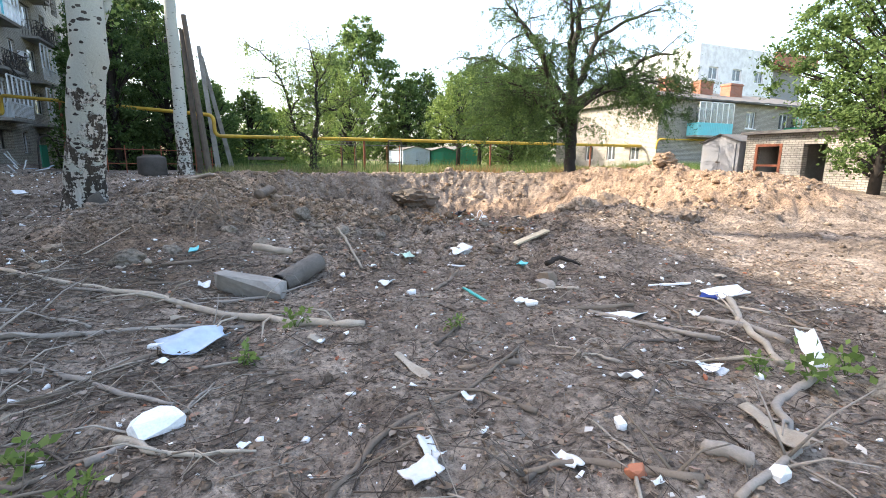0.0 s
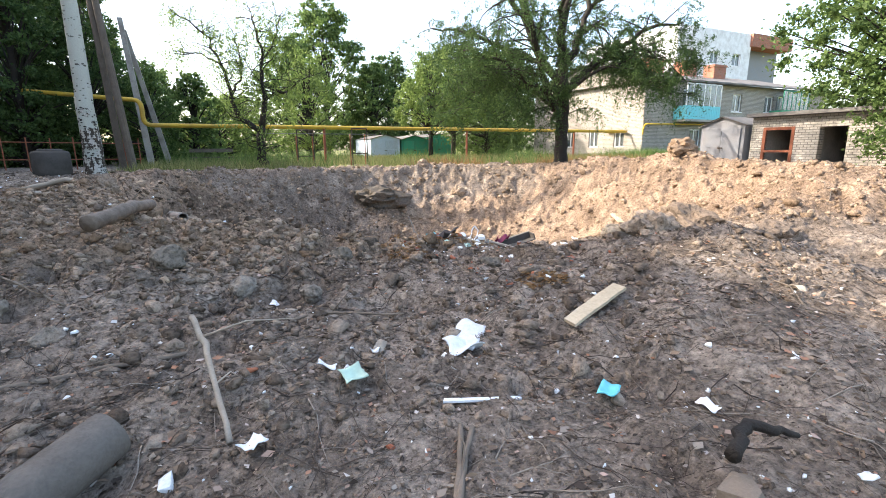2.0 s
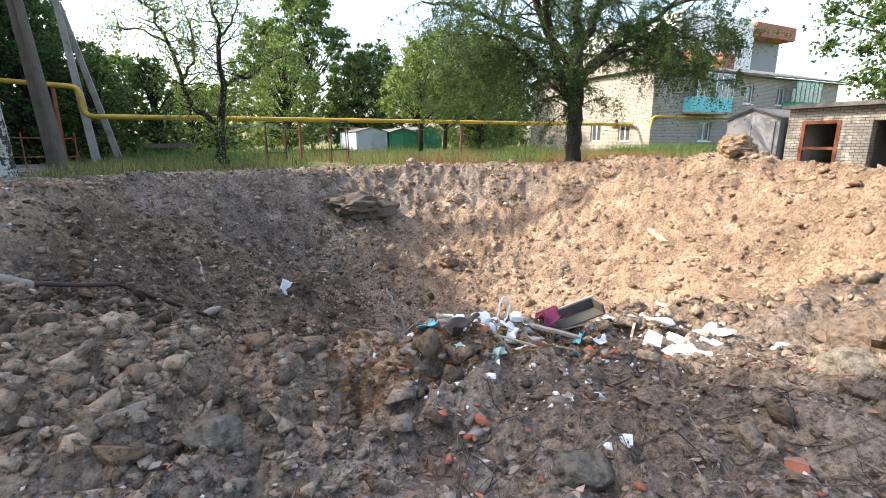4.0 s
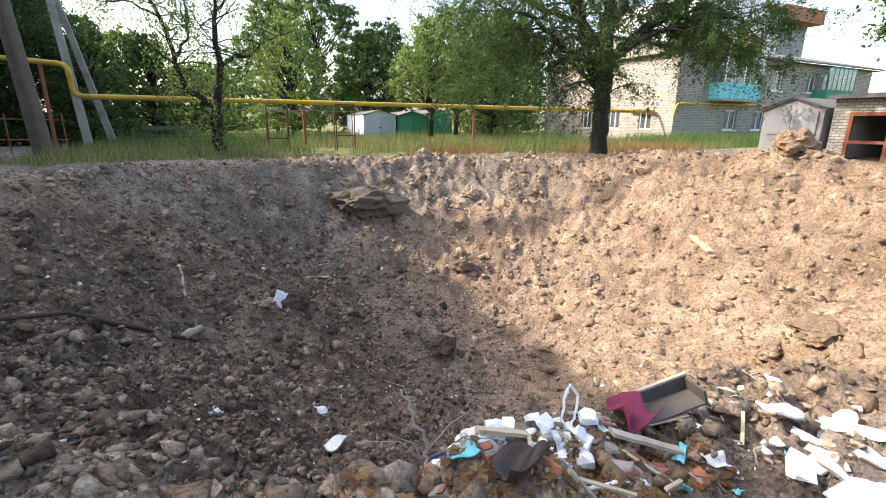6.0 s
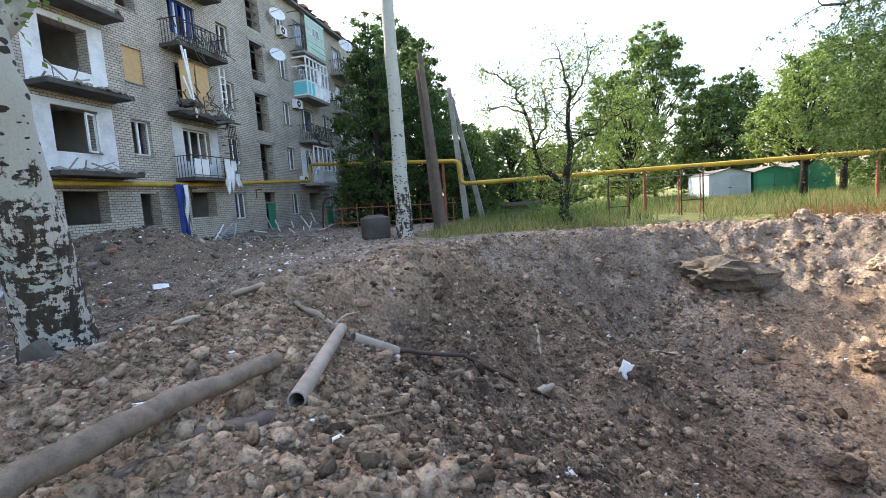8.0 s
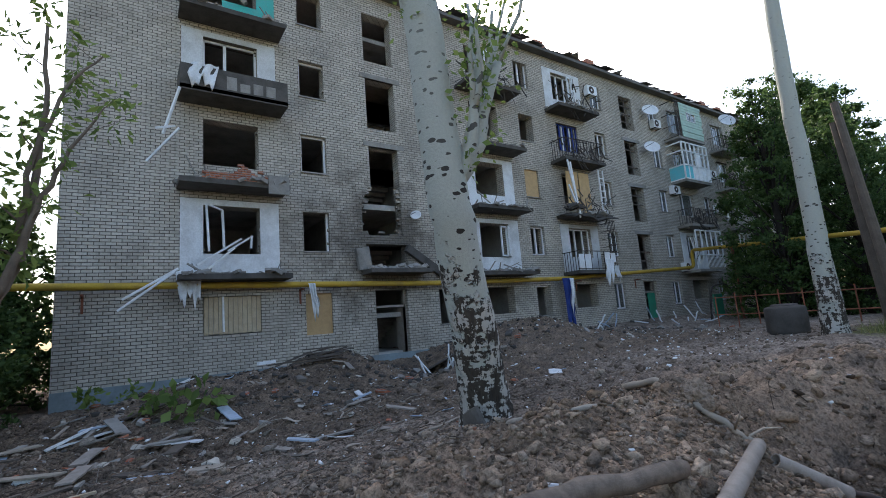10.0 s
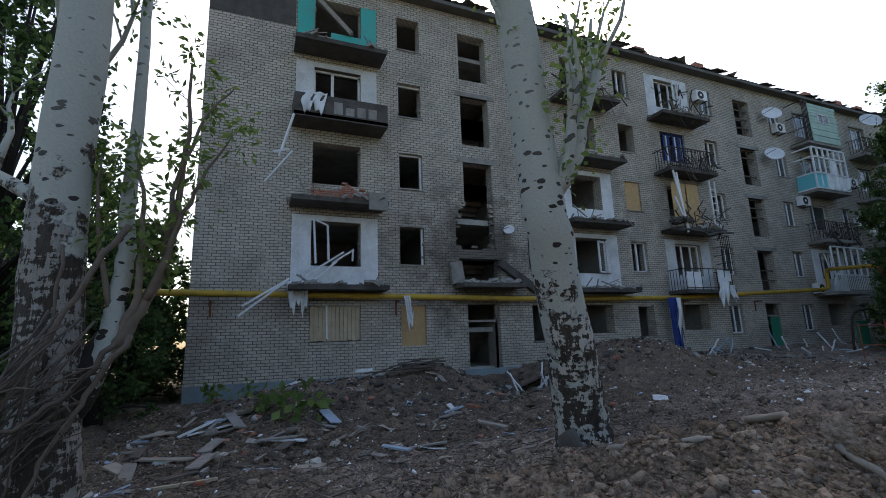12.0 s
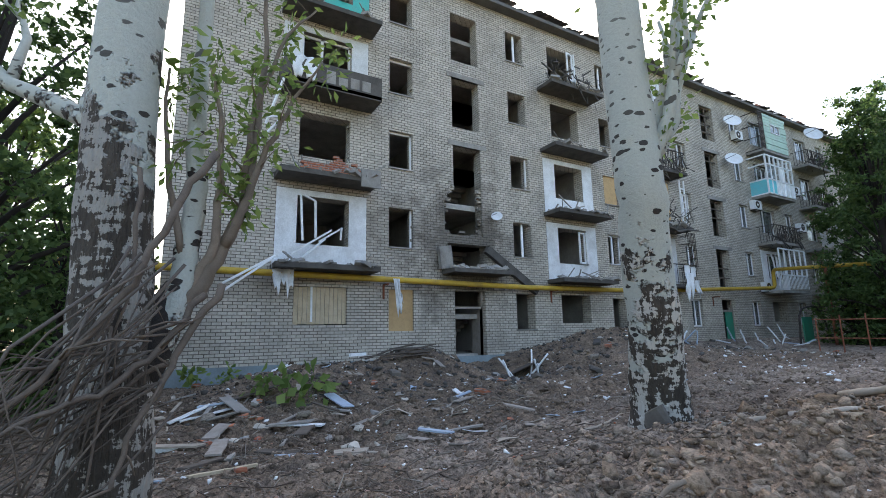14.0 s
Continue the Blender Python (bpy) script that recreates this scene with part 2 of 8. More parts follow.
M["old_wood"] = worn("old_wood", (0.13, 0.105, 0.085), (0.05, 0.042, 0.036), 0.6, 3.0)
M["grey_wood"] = worn("grey_wood", (0.33, 0.29, 0.25), (0.15, 0.125, 0.1), 0.6, 6.0)
M["dark_concrete"] = worn("dark_concrete", (0.17, 0.15, 0.13), (0.08, 0.065, 0.052), 0.7, 5.0, bumpy=0.7)
M["pvc"] = worn("white_plastic", (0.82, 0.83, 0.84), (0.4, 0.37, 0.33), 0.35, 3.0, 0.45)
M["foam"] = worn("white_foam", (0.85, 0.86, 0.86), (0.5, 0.46, 0.4), 0.3, 5.0, 0.8)
M["yellow"] = worn("yellow_paint", (0.62, 0.4, 0.05), (0.24, 0.15, 0.06), 0.6, 2.2, 0.55)
M["rust"] = worn("rust", (0.26, 0.09, 0.05), (0.1, 0.05, 0.035), 0.6, 4.0)
M["iron"] = worn("dark_iron", (0.05, 0.045, 0.042), (0.14, 0.07, 0.045), 0.5, 4.0, 0.6, 0.3)
M["teal"] = worn("teal_paint", (0.06, 0.45, 0.4), (0.2, 0.26, 0.23), 0.4, 2.0, 0.6)
M["cyan"] = worn("cyan_paint", (0.14, 0.55, 0.62), (0.3, 0.42, 0.42), 0.4, 2.0, 0.6)
M["green"] = worn("green_paint", (0.03, 0.24, 0.15), (0.1, 0.14, 0.1), 0.4, 2.0, 0.6)
M["mint"] = worn("mint_paint", (0.45, 0.62, 0.52), (0.35, 0.36, 0.33), 0.5, 2.0, 0.6)
M["blue_cloth"] = worn("blue_cloth", (0.03, 0.06, 0.25), (0.02, 0.03, 0.1), 0.5, 3.0)
M["grey_metal"] = worn("grey_metal", (0.2, 0.21, 0.23), (0.22, 0.2, 0.18), 0.5, 1.5, 0.5)
M["blue_white"] = worn("blue_white_metal", (0.4, 0.49, 0.6), (0.3, 0.3, 0.3), 0.4, 1.0, 0.5)
M["branch"] = worn("branch_bark", (0.21, 0.165, 0.125), (0.1, 0.075, 0.055), 0.6, 8.0)
M["pale_branch"] = worn("pale_branch", (0.42, 0.36, 0.29), (0.2, 0.16, 0.12), 0.5, 8.0)
M["brush_bark"] = worn("brush_bark", (0.14, 0.108, 0.083), (0.05, 0.038, 0.03), 0.6, 9.0)
M["elm_bark"] = worn("elm_bark", (0.032, 0.026, 0.021), (0.014, 0.012, 0.01), 0.6, 7.0, bumpy=0.9)
M["poplar"] = poplar_bark("poplar_bark", 1.0)
M["old_poplar"] = poplar_bark("old_poplar_bark", 1.55, 0.5)
M["leaf_elm"] = leaf_mat("elm_leaf", (0.05, 0.095, 0.028), (0.19, 0.275, 0.085))
M["leaf_dark"] = leaf_mat("dark_leaf", (0.034, 0.068, 0.022), (0.12, 0.19, 0.06))
M["leaf_light"] = leaf_mat("light_leaf", (0.09, 0.15, 0.035), (0.28, 0.37, 0.11))
M["grass"] = leaf_mat("grass_blade", (0.07, 0.1, 0.03), (0.34, 0.33, 0.14))
M["dry"] = leaf_mat("dry_leaf", (0.2, 0.1, 0.04), (0.4, 0.25, 0.12))
def litter_mat():
    m, nt, b = material("litter", 0.9)
    isl = nt.nodes.new("ShaderNodeNewGeometry").outputs["Random Per Island"]
    c = ramp(nt, isl, [(0.0, (0.05, 0.036, 0.028)), (0.3, (0.13, 0.095, 0.07)), (0.55, (0.24, 0.17, 0.115)), (0.8, (0.3, 0.26, 0.22)), (0.93, (0.34, 0.16, 0.09)), (1.0, (0.62, 0.6, 0.56))])
    nt.links.new(c, b.inputs["Base Color"])
    return m


def twig_mat(name, c1, c2, c3):
    m, nt, b = material(name, 0.9)
    isl = nt.nodes.new("ShaderNodeNewGeometry").outputs["Random Per Island"]
    rnd = nt.nodes.new("ShaderNodeObjectInfo").outputs["Random"]
    c = ramp(nt, maths(nt, "FRACT", maths(nt, "ADD", isl, rnd)), [(0.0, c1), (0.6, c2), (1.0, c3)])
    fine = noise_tex(nt, 60.0, 3.0, 0.6, place(nt))
    c = mix(nt, 0.7, c, ramp(nt, fine, [(0.3, (0.5, 0.5, 0.5)), (0.7, (1.1, 1.1, 1.1))]), "MULTIPLY")
    nt.links.new(c, b.inputs["Base Color"])
    return m


M["litter"] = litter_mat()
M["twig"] = twig_mat("twig", (0.09, 0.066, 0.05), (0.2, 0.16, 0.125), (0.4, 0.35, 0.29))
M["dark_twig"] = twig_mat("dark_twig", (0.05, 0.036, 0.028), (0.12, 0.09, 0.07), (0.24, 0.19, 0.15))
M["glass"], _nt, _b = material("window_glass", 0.08, 0.0, 0.5)
_b.inputs["Base Color"].default_value = (0.5, 0.55, 0.58, 1)
_b.inputs["Transmission Weight"].default_value = 0.85


# ---- mesh tools ----
def mesh_of(name, verts, faces, mat, smooth=False):
    me = bpy.data.meshes.new(name)
    me.from_pydata([tuple(v) for v in verts], [], [tuple(f) for f in faces])
    if mat is not None:
        me.materials.append(mat)
    if smooth:
        me.polygons.foreach_set("use_smooth", [True] * len(me.polygons))
    me.update()
    return me


def link(name, me, parent=None, m=None, label=""):
    ob = new(name, me)
    if parent is not None:
        ob.parent = parent
    if m is not None:
        ob.matrix_basis = m
    if label:
        ob["label"] = label
    return ob


def thing(name, m, label, category, group="", kind=""):
    ob = new(name)
    ob.empty_display_size = 0.2
    ob.matrix_basis = m
    return tagged(ob, label, category, group, kind)


class Geo:
    """Collects vertices and faces of one mesh."""

    def __init__(self):
        self.v, self.f = [], []

    def box(self, x0, y0, z0, x1, y1, z1, m=None):
        n = len(self.v)
        p = [(x, y, z) for z in (z0, z1) for y in (y0, y1) for x in (x0, x1)]
        self.v += [tuple(m @ Vector(q)) for q in p] if m is not None else p
        self.f += [tuple(n + i for i in q) for q in ((0, 2, 3, 1), (4, 5, 7, 6), (0, 1, 5, 4), (2, 6, 7, 3), (0, 4, 6, 2), (1, 3, 7, 5))]
        return self

    def bar(self, a, b, w, h=None):
        """A square bar from a to b."""
        a, b = Vector(a), Vector(b)
        d = b - a
        m = Matrix.Translation(a) @ d.to_track_quat("X", "Z").to_matrix().to_4x4()
        h = h or w
        return self.box(0, -w / 2, -h / 2, d.length, w / 2, h / 2, m)

    def tube(self, pts, radii, n=8, cap=True):
        pts = [Vector(p) for p in pts]
        start = len(self.v)
        side = None
        for i, p in enumerate(pts):
            d = (pts[min(i + 1, len(pts) - 1)] - pts[max(i - 1, 0)]).normalized()
            if side is None:
                side = d.orthogonal().normalized()
            side = (side - d * side.dot(d)).normalized()
            up = d.cross(side)
            r = radii[i] if isinstance(radii, (list, tuple)) else radii
            for k in range(n):
                a = 2 * math.pi * k / n
                self.v.append(tuple(p + (side * math.cos(a) + up * math.sin(a)) * r))
        for i in range(len(pts) - 1):
            for k in range(n):
                a, b = start + i * n + k, start + i * n + (k + 1) % n
                self.f.append((a, b, b + n, a + n))
        if cap:
            self.f.append(tuple(start + k for k in reversed(range(n))))
            e = start + (len(pts) - 1) * n
            self.f.append(tuple(e + k for k in range(n)))
        return self

    def mesh(self, name, mat, smooth=False):
        return mesh_of(name, self.v, self.f, mat, smooth)


def part(name, geo, mat, parent, label="", smooth=False):
    return link(name, geo.mesh(name, mat, smooth), parent, None, label)


def boxed(name, parent, mat, *b, label=""):
    return part(name, Geo().box(*b), mat, parent, label)


# ---- ground ----
def sm(a, b, v):
    t = np.clip((v - a) / (b - a), 0, 1)
    return t * t * (3 - 2 * t)


CX, CY, ZB = 6.6, 12.9, -2.4
RIM = [(0, 7.0, 1.4), (45, 7.0, 1.05), (90, 6.3, 0.98), (135, 6.6, 1.1), (180, 6.6, 1.12), (205, 6.5, 1.05), (222, 5.9, 0.8),
       (236, 4.5, 0.4), (255, 3.5, 0.28), (272, 3.6, 0.12), (290, 5.2, 0.55), (305, 6.6, 1.2), (330, 6.9, 1.3)]
# x, y, radius, height
BUMPS = [(-10.8, 9.3, 2.2, 0.75), (-9.6, 19.0, 2.6, 0.5), (-1.2, 9.6, 1.6, 0.2), (1.05, 10.2, 0.9, -0.2), (3.6, 7.2, 1.3, 0.15), (5.9, 6.6, 1.1, 0.3), (9.5, 5.5, 3.0, 0.1),
         (5.2, 6.0, 1.1, 0.35), (-2.5, 11.0, 1.2, -0.1), (13.6, 13.0, 0.8, 0.3), (4.4, 17.3, 1.2, -0.4), (4.3, 4.9, 0.9, 0.15), (-12.0, 15.6, 1.2, -0.5), (-11.6, 12.8, 1.5, 0.45), (-10.6, 19.8, 2.2, 0.55), (-11.4, 12.1, 1.2, 0.3), (-9.5, 7.0, 1.6, 0.2), (-10.7, 15.4, 1.4, -0.4)]


def fbm(x, y, scale, seed, octaves=4, gain=0.5):
    """Value noise on arrays."""
    out, amp, f = np.zeros_like(x), 1.0, scale
    for o in range(octaves):
        u, v = x * f + seed * 17.3 + o * 31.7, y * f - seed * 9.1 + o * 11.9
        iu, iv = np.floor(u), np.floor(v)
        fu, fv = u - iu, v - iv
        fu, fv = fu * fu * (3 - 2 * fu), fv * fv * (3 - 2 * fv)
        h = lambda a, b: np.modf(np.abs(np.sin(a * 127.1 + b * 311.7 + seed * 74.7) * 43758.5453))[0] * 2 - 1
        out += amp * ((h(iu, iv) * (1 - fu) + h(iu + 1, iv) * fu) * (1 - fv) + (h(iu, iv + 1) * (1 - fu) + h(iu + 1, iv + 1) * fu) * fv)
        amp, f = amp * gain, f * 2.03
    return out


def domes(x, y, cell, seed):
    """Rounded clods packed over a grid of cells; heights from 0 to 1."""
    wx, wy = x + cell * 0.3 * fbm(x, y, 1.7 / cell, seed, 2), y + cell * 0.3 * fbm(x, y, 1.7 / cell, seed + 5, 2)
    iu, iv = np.floor(wx / cell), np.floor(wy / cell)
    out = np.zeros_like(x)
    for i in (-1, 0, 1):
        for j in (-1, 0, 1):
            a, b = iu + i, iv + j
            h = [np.modf(np.abs(np.sin(a * (127.1 + 31 * k) + b * (311.7 - 57 * k) + seed * 7.7) * 43758.5453))[0] for k in range(3)]
            r = 0.2 + 0.55 * h[2] ** 1.6
            d2 = (wx / cell - a - h[0]) ** 2 + (wy / cell - b - h[1]) ** 2
            out = np.maximum(out, np.sqrt(np.maximum(0, r * r - d2)))
    return out


RIM_FINE, RIM_TABLE = np.arange(0, 361, 3.0), []
for i in (1, 2):
    val = np.interp(RIM_FINE, [k[0] for k in RIM] + [360], [k[i] for k in RIM] + [RIM[0][i]])
    pad = np.concatenate([val[-9:-1], val, val[1:9]])
    RIM_TABLE.append(np.convolve(pad, np.hanning(11) / np.hanning(11).sum(), "same")[8:-8])


def rim_at(theta):
    d = np.degrees(theta) % 360
    return [np.interp(d, RIM_FINE, val) for val in RIM_TABLE]


def height(x, y, rough=True):
    x, y = np.asarray(x, float), np.asarray(y, float)
    dx, dy = x - CX, y - CY
    r = np.hypot(dx, dy)
    R, zr = rim_at(np.arctan2(dy, dx))
    calm = 1 - 0.9 * np.exp(-(((x - 0.7) / 1.0) ** 2 + ((y - 10.8) / 1.5) ** 2))
    if rough:
        R = R + 0.35 * calm * fbm(x, y, 0.5, 3, 3)
    b = 0.42 + 0.5 * sm(9, 17, y) - 0.22 * sm(-3.5, -6, x) * sm(24, 14, y) + 0.25 * sm(-9, -13, x)
    s = r / R
    z = np.where(s < 1, ZB + (zr - ZB) * np.minimum(s, 1) ** 1.75, b + (zr - b) * np.exp(-(((r - R) / np.where(dx < 0, 3.0, 2.2)) ** 2)))
    for bx, by, br, h in BUMPS:
        z = z + h * np.exp(-((x - bx) ** 2 + (y - by) ** 2) / br ** 2)
    if rough:
        near = np.exp(-(((r - R * 0.9) / 3.5) ** 2))
        far = sm(70, 30, np.hypot(x, y - 10)) * (0.25 + 0.75 * calm)
        clump = 1 - 2 * np.abs(fbm(x, y, 2.6, 8, 4, 0.6))
        z = z + far * (0.05 + 0.07 * near) * fbm(x, y, 0.9, 5, 4) + far * (0.018 + 0.06 * near + 0.03 * sm(-2.5, -5.0, x)) * clump + far * (0.012 + 0.022 * near) * fbm(x, y, 8.0, 7, 2, 0.6)
        lumpy = far * (0.12 + 0.88 * np.maximum(near, 0.7 * sm(-2.5, -5.0, x)))
        lumpy = lumpy * (1 - 0.75 * sm(-0.5, 2.0, dx))
        z = z + lumpy * (0.13 * domes(x, y, 0.5, 2) * sm(-0.3, 0.5, fbm(x, y, 0.6, 12, 2)) + 0.1 * domes(x, y, 0.22, 4) - 0.03)
    return z


@functools.lru_cache(maxsize=None)
def gz(x, y):
    return float(height(np.array([x]), np.array([y]))[0])


def axis(lo, hi, step, far, grow=1.16):
    mid = list(np.arange(lo, hi + step / 2, step))
    up, d = [], step
    while not up or up[-1] < far:
        d *= grow
        up.append((up[-1] if up else mid[-1]) + d)
    dn, d = [], step
    while not dn or dn[-1] > -far:
        d *= grow
        dn.append((dn[-1] if dn else mid[0]) - d)
    return np.array(dn[::-1] + mid + up)


def build_ground():
    xs, ys = axis(-13.2, 14.5, 0.05, 900, 1.2), axis(1.4, 20.2, 0.05, 900, 1.2)
    X, Y = np.meshgrid(xs, ys)
    Z = height(X, Y)
    nx, ny = len(xs), len(ys)
    me = bpy.data.meshes.new("ground")
    me.vertices.add(nx * ny)
    me.vertices.foreach_set("co", np.stack([X, Y, Z], -1).reshape(-1))
    i = (np.arange(ny - 1)[:, None] * nx + np.arange(nx - 1)[None]).reshape(-1)
    q = np.stack([i, i + 1, i + 1 + nx, i + nx], -1)
    me.loops.add(q.size)
    me.loops.foreach_set("vertex_index", q.reshape(-1))
    me.polygons.add(len(q))
    me.polygons.foreach_set("loop_start", np.arange(len(q)) * 4)
    me.polygons.foreach_set("use_smooth", np.ones(len(q), bool))
    dx, dy = X - CX, Y - CY
    r = np.hypot(dx, dy)
    R, _ = rim_at(np.arctan2(dy, dx))
    s = r / R
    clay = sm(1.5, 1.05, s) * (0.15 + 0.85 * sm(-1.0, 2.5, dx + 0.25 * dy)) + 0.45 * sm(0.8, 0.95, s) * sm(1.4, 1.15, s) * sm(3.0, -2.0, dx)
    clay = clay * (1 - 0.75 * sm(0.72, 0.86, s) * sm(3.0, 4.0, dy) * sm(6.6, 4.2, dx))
    # ash soil; also paints shade onto the west slope and before the building
    ash_shade = np.maximum(sm(0.5, 0.3, s) * sm(1.5, -1.5, dx) * 0.6, 0.85 * sm(1.04, 0.85, s) * sm(0.5, -2.5, dx) * sm(5.6, 2.8, dy)) + 0.6 * sm(-3, -6, X) * sm(30, 22, Y) + 0.6 * np.exp(-((X - 4.3) / 0.9) ** 2 - ((Y - 7.7) / 1.2) ** 2)
    grass = np.maximum(sm(20.5, 23, Y) * sm(-4, -0.5, X), sm(26, 36, np.hypot(X, Y - 10)) * (1 - sm(-1, -4, X) * sm(48, 40, Y)))
    tan = np.exp(-((X - 0.1) / 1.7) ** 2 - ((Y - 9.4) / 1.9) ** 2)
    clay, ash_shade = clay + 0.6 * tan, ash_shade * (1 - 0.8 * tan) + 0.55 * sm(1.5, -0.5, X) * sm(-6, -3, X) * sm(4.2, 5.6, Y) * sm(9.0, 7.8, Y)
    col = np.stack([clay, ash_shade, grass, np.ones_like(X)], -1)
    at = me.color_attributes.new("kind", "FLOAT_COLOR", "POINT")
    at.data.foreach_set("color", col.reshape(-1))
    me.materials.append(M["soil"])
    me.update(calc_edges=True)
    ob = new("ground", me)
    return tagged(ob, "churned brown earth and tan clay with a bomb crater", "ground", kind="structure")


ground = build_ground()
# ---- the blasted apartment building ----
FX, FT, Y0, Y1, TOP = -13.46, 0.5, 5.5, 59.5, 15.75


def zf(k):
    return 3.95 + 2.9 * (k - 2)


def wall_with_openings(geo, plane, thick, a0, a1, z0, z1, openings, along="y"):
    """A wall with thickness whose openings go through; plane is its outer face, which looks along +x, or -y."""
    A = sorted({a0, a1, *[o[0] for o in openings], *[o[1] for o in openings]})
    Zs = sorted({z0, z1, *[o[2] for o in openings], *[o[3] for o in openings]})

    def solid(i, j):
        if i < 0 or j < 0 or i >= len(A) - 1 or j >= len(Zs) - 1:
            return False
        a, z = (A[i] + A[i + 1]) / 2, (Zs[j] + Zs[j + 1]) / 2
        return not any(o[0] < a < o[1] and o[2] < z < o[3] for o in openings)

    back = plane - thick if along == "y" else plane + thick

    def pt(a, d, z):
        return (d, a, z) if along == "y" else (a, d, z)

    def quad(*p):
        n = len(geo.v)
        geo.v += p
        geo.f.append((n, n + 1, n + 2, n + 3))

    for i in range(len(A) - 1):
        for j in range(len(Zs) - 1):
            if not solid(i, j):
                continue
            a, b, c, d = A[i], A[i + 1], Zs[j], Zs[j + 1]
            quad(pt(a, plane, c), pt(b, plane, c), pt(b, plane, d), pt(a, plane, d))
            quad(pt(b, back, c), pt(a, back, c), pt(a, back, d), pt(b, back, d))
            for di, dj, e in ((-1, 0, ((a, c), (a, d))), (1, 0, ((b, d), (b, c))), (0, -1, ((b, c), (a, c))), (0, 1, ((a, d), (b, d)))):
                if not solid(i + di, j + dj):
                    (p, q), (s, t) = e
                    quad(pt(p, plane, q), pt(s, plane, t), pt(s, back, t), pt(p, back, q))
    return geo


STAIRS = (15.5, 32.5, 49.5)
WINS = (12.67, 18.15, 23.7, 29.58, 35.3, 40.7, 46.6, 52.2)
BALC = (9.9, 20.95, 26.8, 38.0, 43.8, 55.0)
openings = []
for k in range(1, 6):
    for y in WINS:
        openings.append((y - 0.475, y + 0.475, zf(k) + 0.876, zf(k) + 2.294))
    for y in BALC:
        openings.append((y - 0.86, y + 0.84, zf(k) + (0.75 if k > 1 else 1.1), zf(k) + 2.3))
for y in STAIRS:
    for k in range(2, 6):
        if k == 2 and y < 20:
            openings.append((14.55, 16.3, 4.15, 5.15))
            continue
        openings.append((y - 0.63, y + 0.66, zf(k) + 0.08, zf(k) + 2.22))
    openings.append((y - 0.68, y + 0.68, 0.45, 3.38))
# the blast hole by the first stairs
openings.append((14.45, 16.16, 5.5, 6.75))
openings.append((14.58, 16.16, 6.75, 7.1))
openings.append((14.72, 16.16, 7.1, 7.4))

building = thing("apartment_building", pose(0, 0, 0), "five-storey pale brick apartment building, blasted, with broken windows and balconies", "building", kind="structure")
g = Geo()
wall_with_openings(g, FX, FT, Y0, Y1, -0.6, TOP, openings)
part("wall", g, M["brick"], building, "pale silicate brick front wall with soot stains")
g = Geo()
g.box(-26, Y0, -0.6, FX - FT, Y0 + 0.4, TOP)
g.box(-26, Y1 - 0.4, -0.6, FX - FT, Y1, TOP)
g.box(-26.4, Y0, -0.6, -26, Y1, TOP)
part("wall", g, M["brick"], building, "pale brick end and back walls")
g = Geo()
for k in range(1, 7):
    g.box(-25.9, Y0 + 0.4, zf(k) - 0.22, FX - FT, Y1 - 0.4, zf(k))
part("floor_slab", g, M["inside"], building)
boxed("partition_wall", building, M["inside"], -19.2, Y0 + 0.4, 0, -19.0, Y1 - 0.4, TOP - 0.3)
for y in (7.6, 11.6, 13.9, 17.05, 19.2, 22.4, 24.9, 28.2, 30.9, 34.1, 36.2, 39.5, 42.2, 45.1, 47.9, 51.1, 53.4, 56.5):
    boxed("partition_wall", building, M["inside"], -25.9, y - 0.08, 0, -19.2, y + 0.08, TOP - 0.3)
    boxed("partition_wall", building, M["inside"], -19.0, y - 0.08, 0, FX - FT - 0.01, y + 0.08, TOP - 0.3)
# half landings and flights of the stairs
g = Geo()
for y in STAIRS:
    for k in range(1, 5):
        g.box(-15.4, y - 1.4, zf(k) + 1.3 + 2.9 * 0, FX - FT + 0.02, y + 1.4, zf(k) + 1.48)
        g.box(-15.4, y - 1.4, zf(k + 1) + 1.3, FX - FT + 0.02, y + 1.4, zf(k + 1) + 1.48)
        for s in range(8):
            g.box(-15.4 - 0.3 * s - 0.3, y + 0.1, zf(k) + 1.32 - 0.17 * s, -15.4 - 0.3 * s, y + 1.3, zf(k) + 1.48 - 0.17 * s)
part("stair_landing", g, M["concrete"], building)
# lintel bands over the stair windows
g = Geo()
for y in STAIRS:
    for k in range(2 if y > 20 else 3, 5):
        g.box(FX - 0.1, y - 0.85, zf(k) + 2.22, FX + 0.03, y + 0.95, zf(k) + 2.42)
part("lintel", g, M["concrete"], building)
boxed("plinth", building, M["plinth"], FX, Y0, -0.6, FX + 0.06, Y1, 1.0, label="blue-grey painted plinth")
part("tarred_patch", Geo().box(FX + 0.002, Y0 + 0.02, 13.55, FX + 0.02, 8.35, 15.6), M["burnt"], building, "black tarred patch of wall")

# eaves, roof and chimneys
rng = random.Random(4)
g = Geo()
g.box(-26.6, Y0 - 0.2, TOP, FX + 0.45, Y1 + 0.2, TOP + 0.16)
part("eave", g, M["roof"], building, "dark weathered eave boards")
g = Geo()
y = Y0 - 0.3
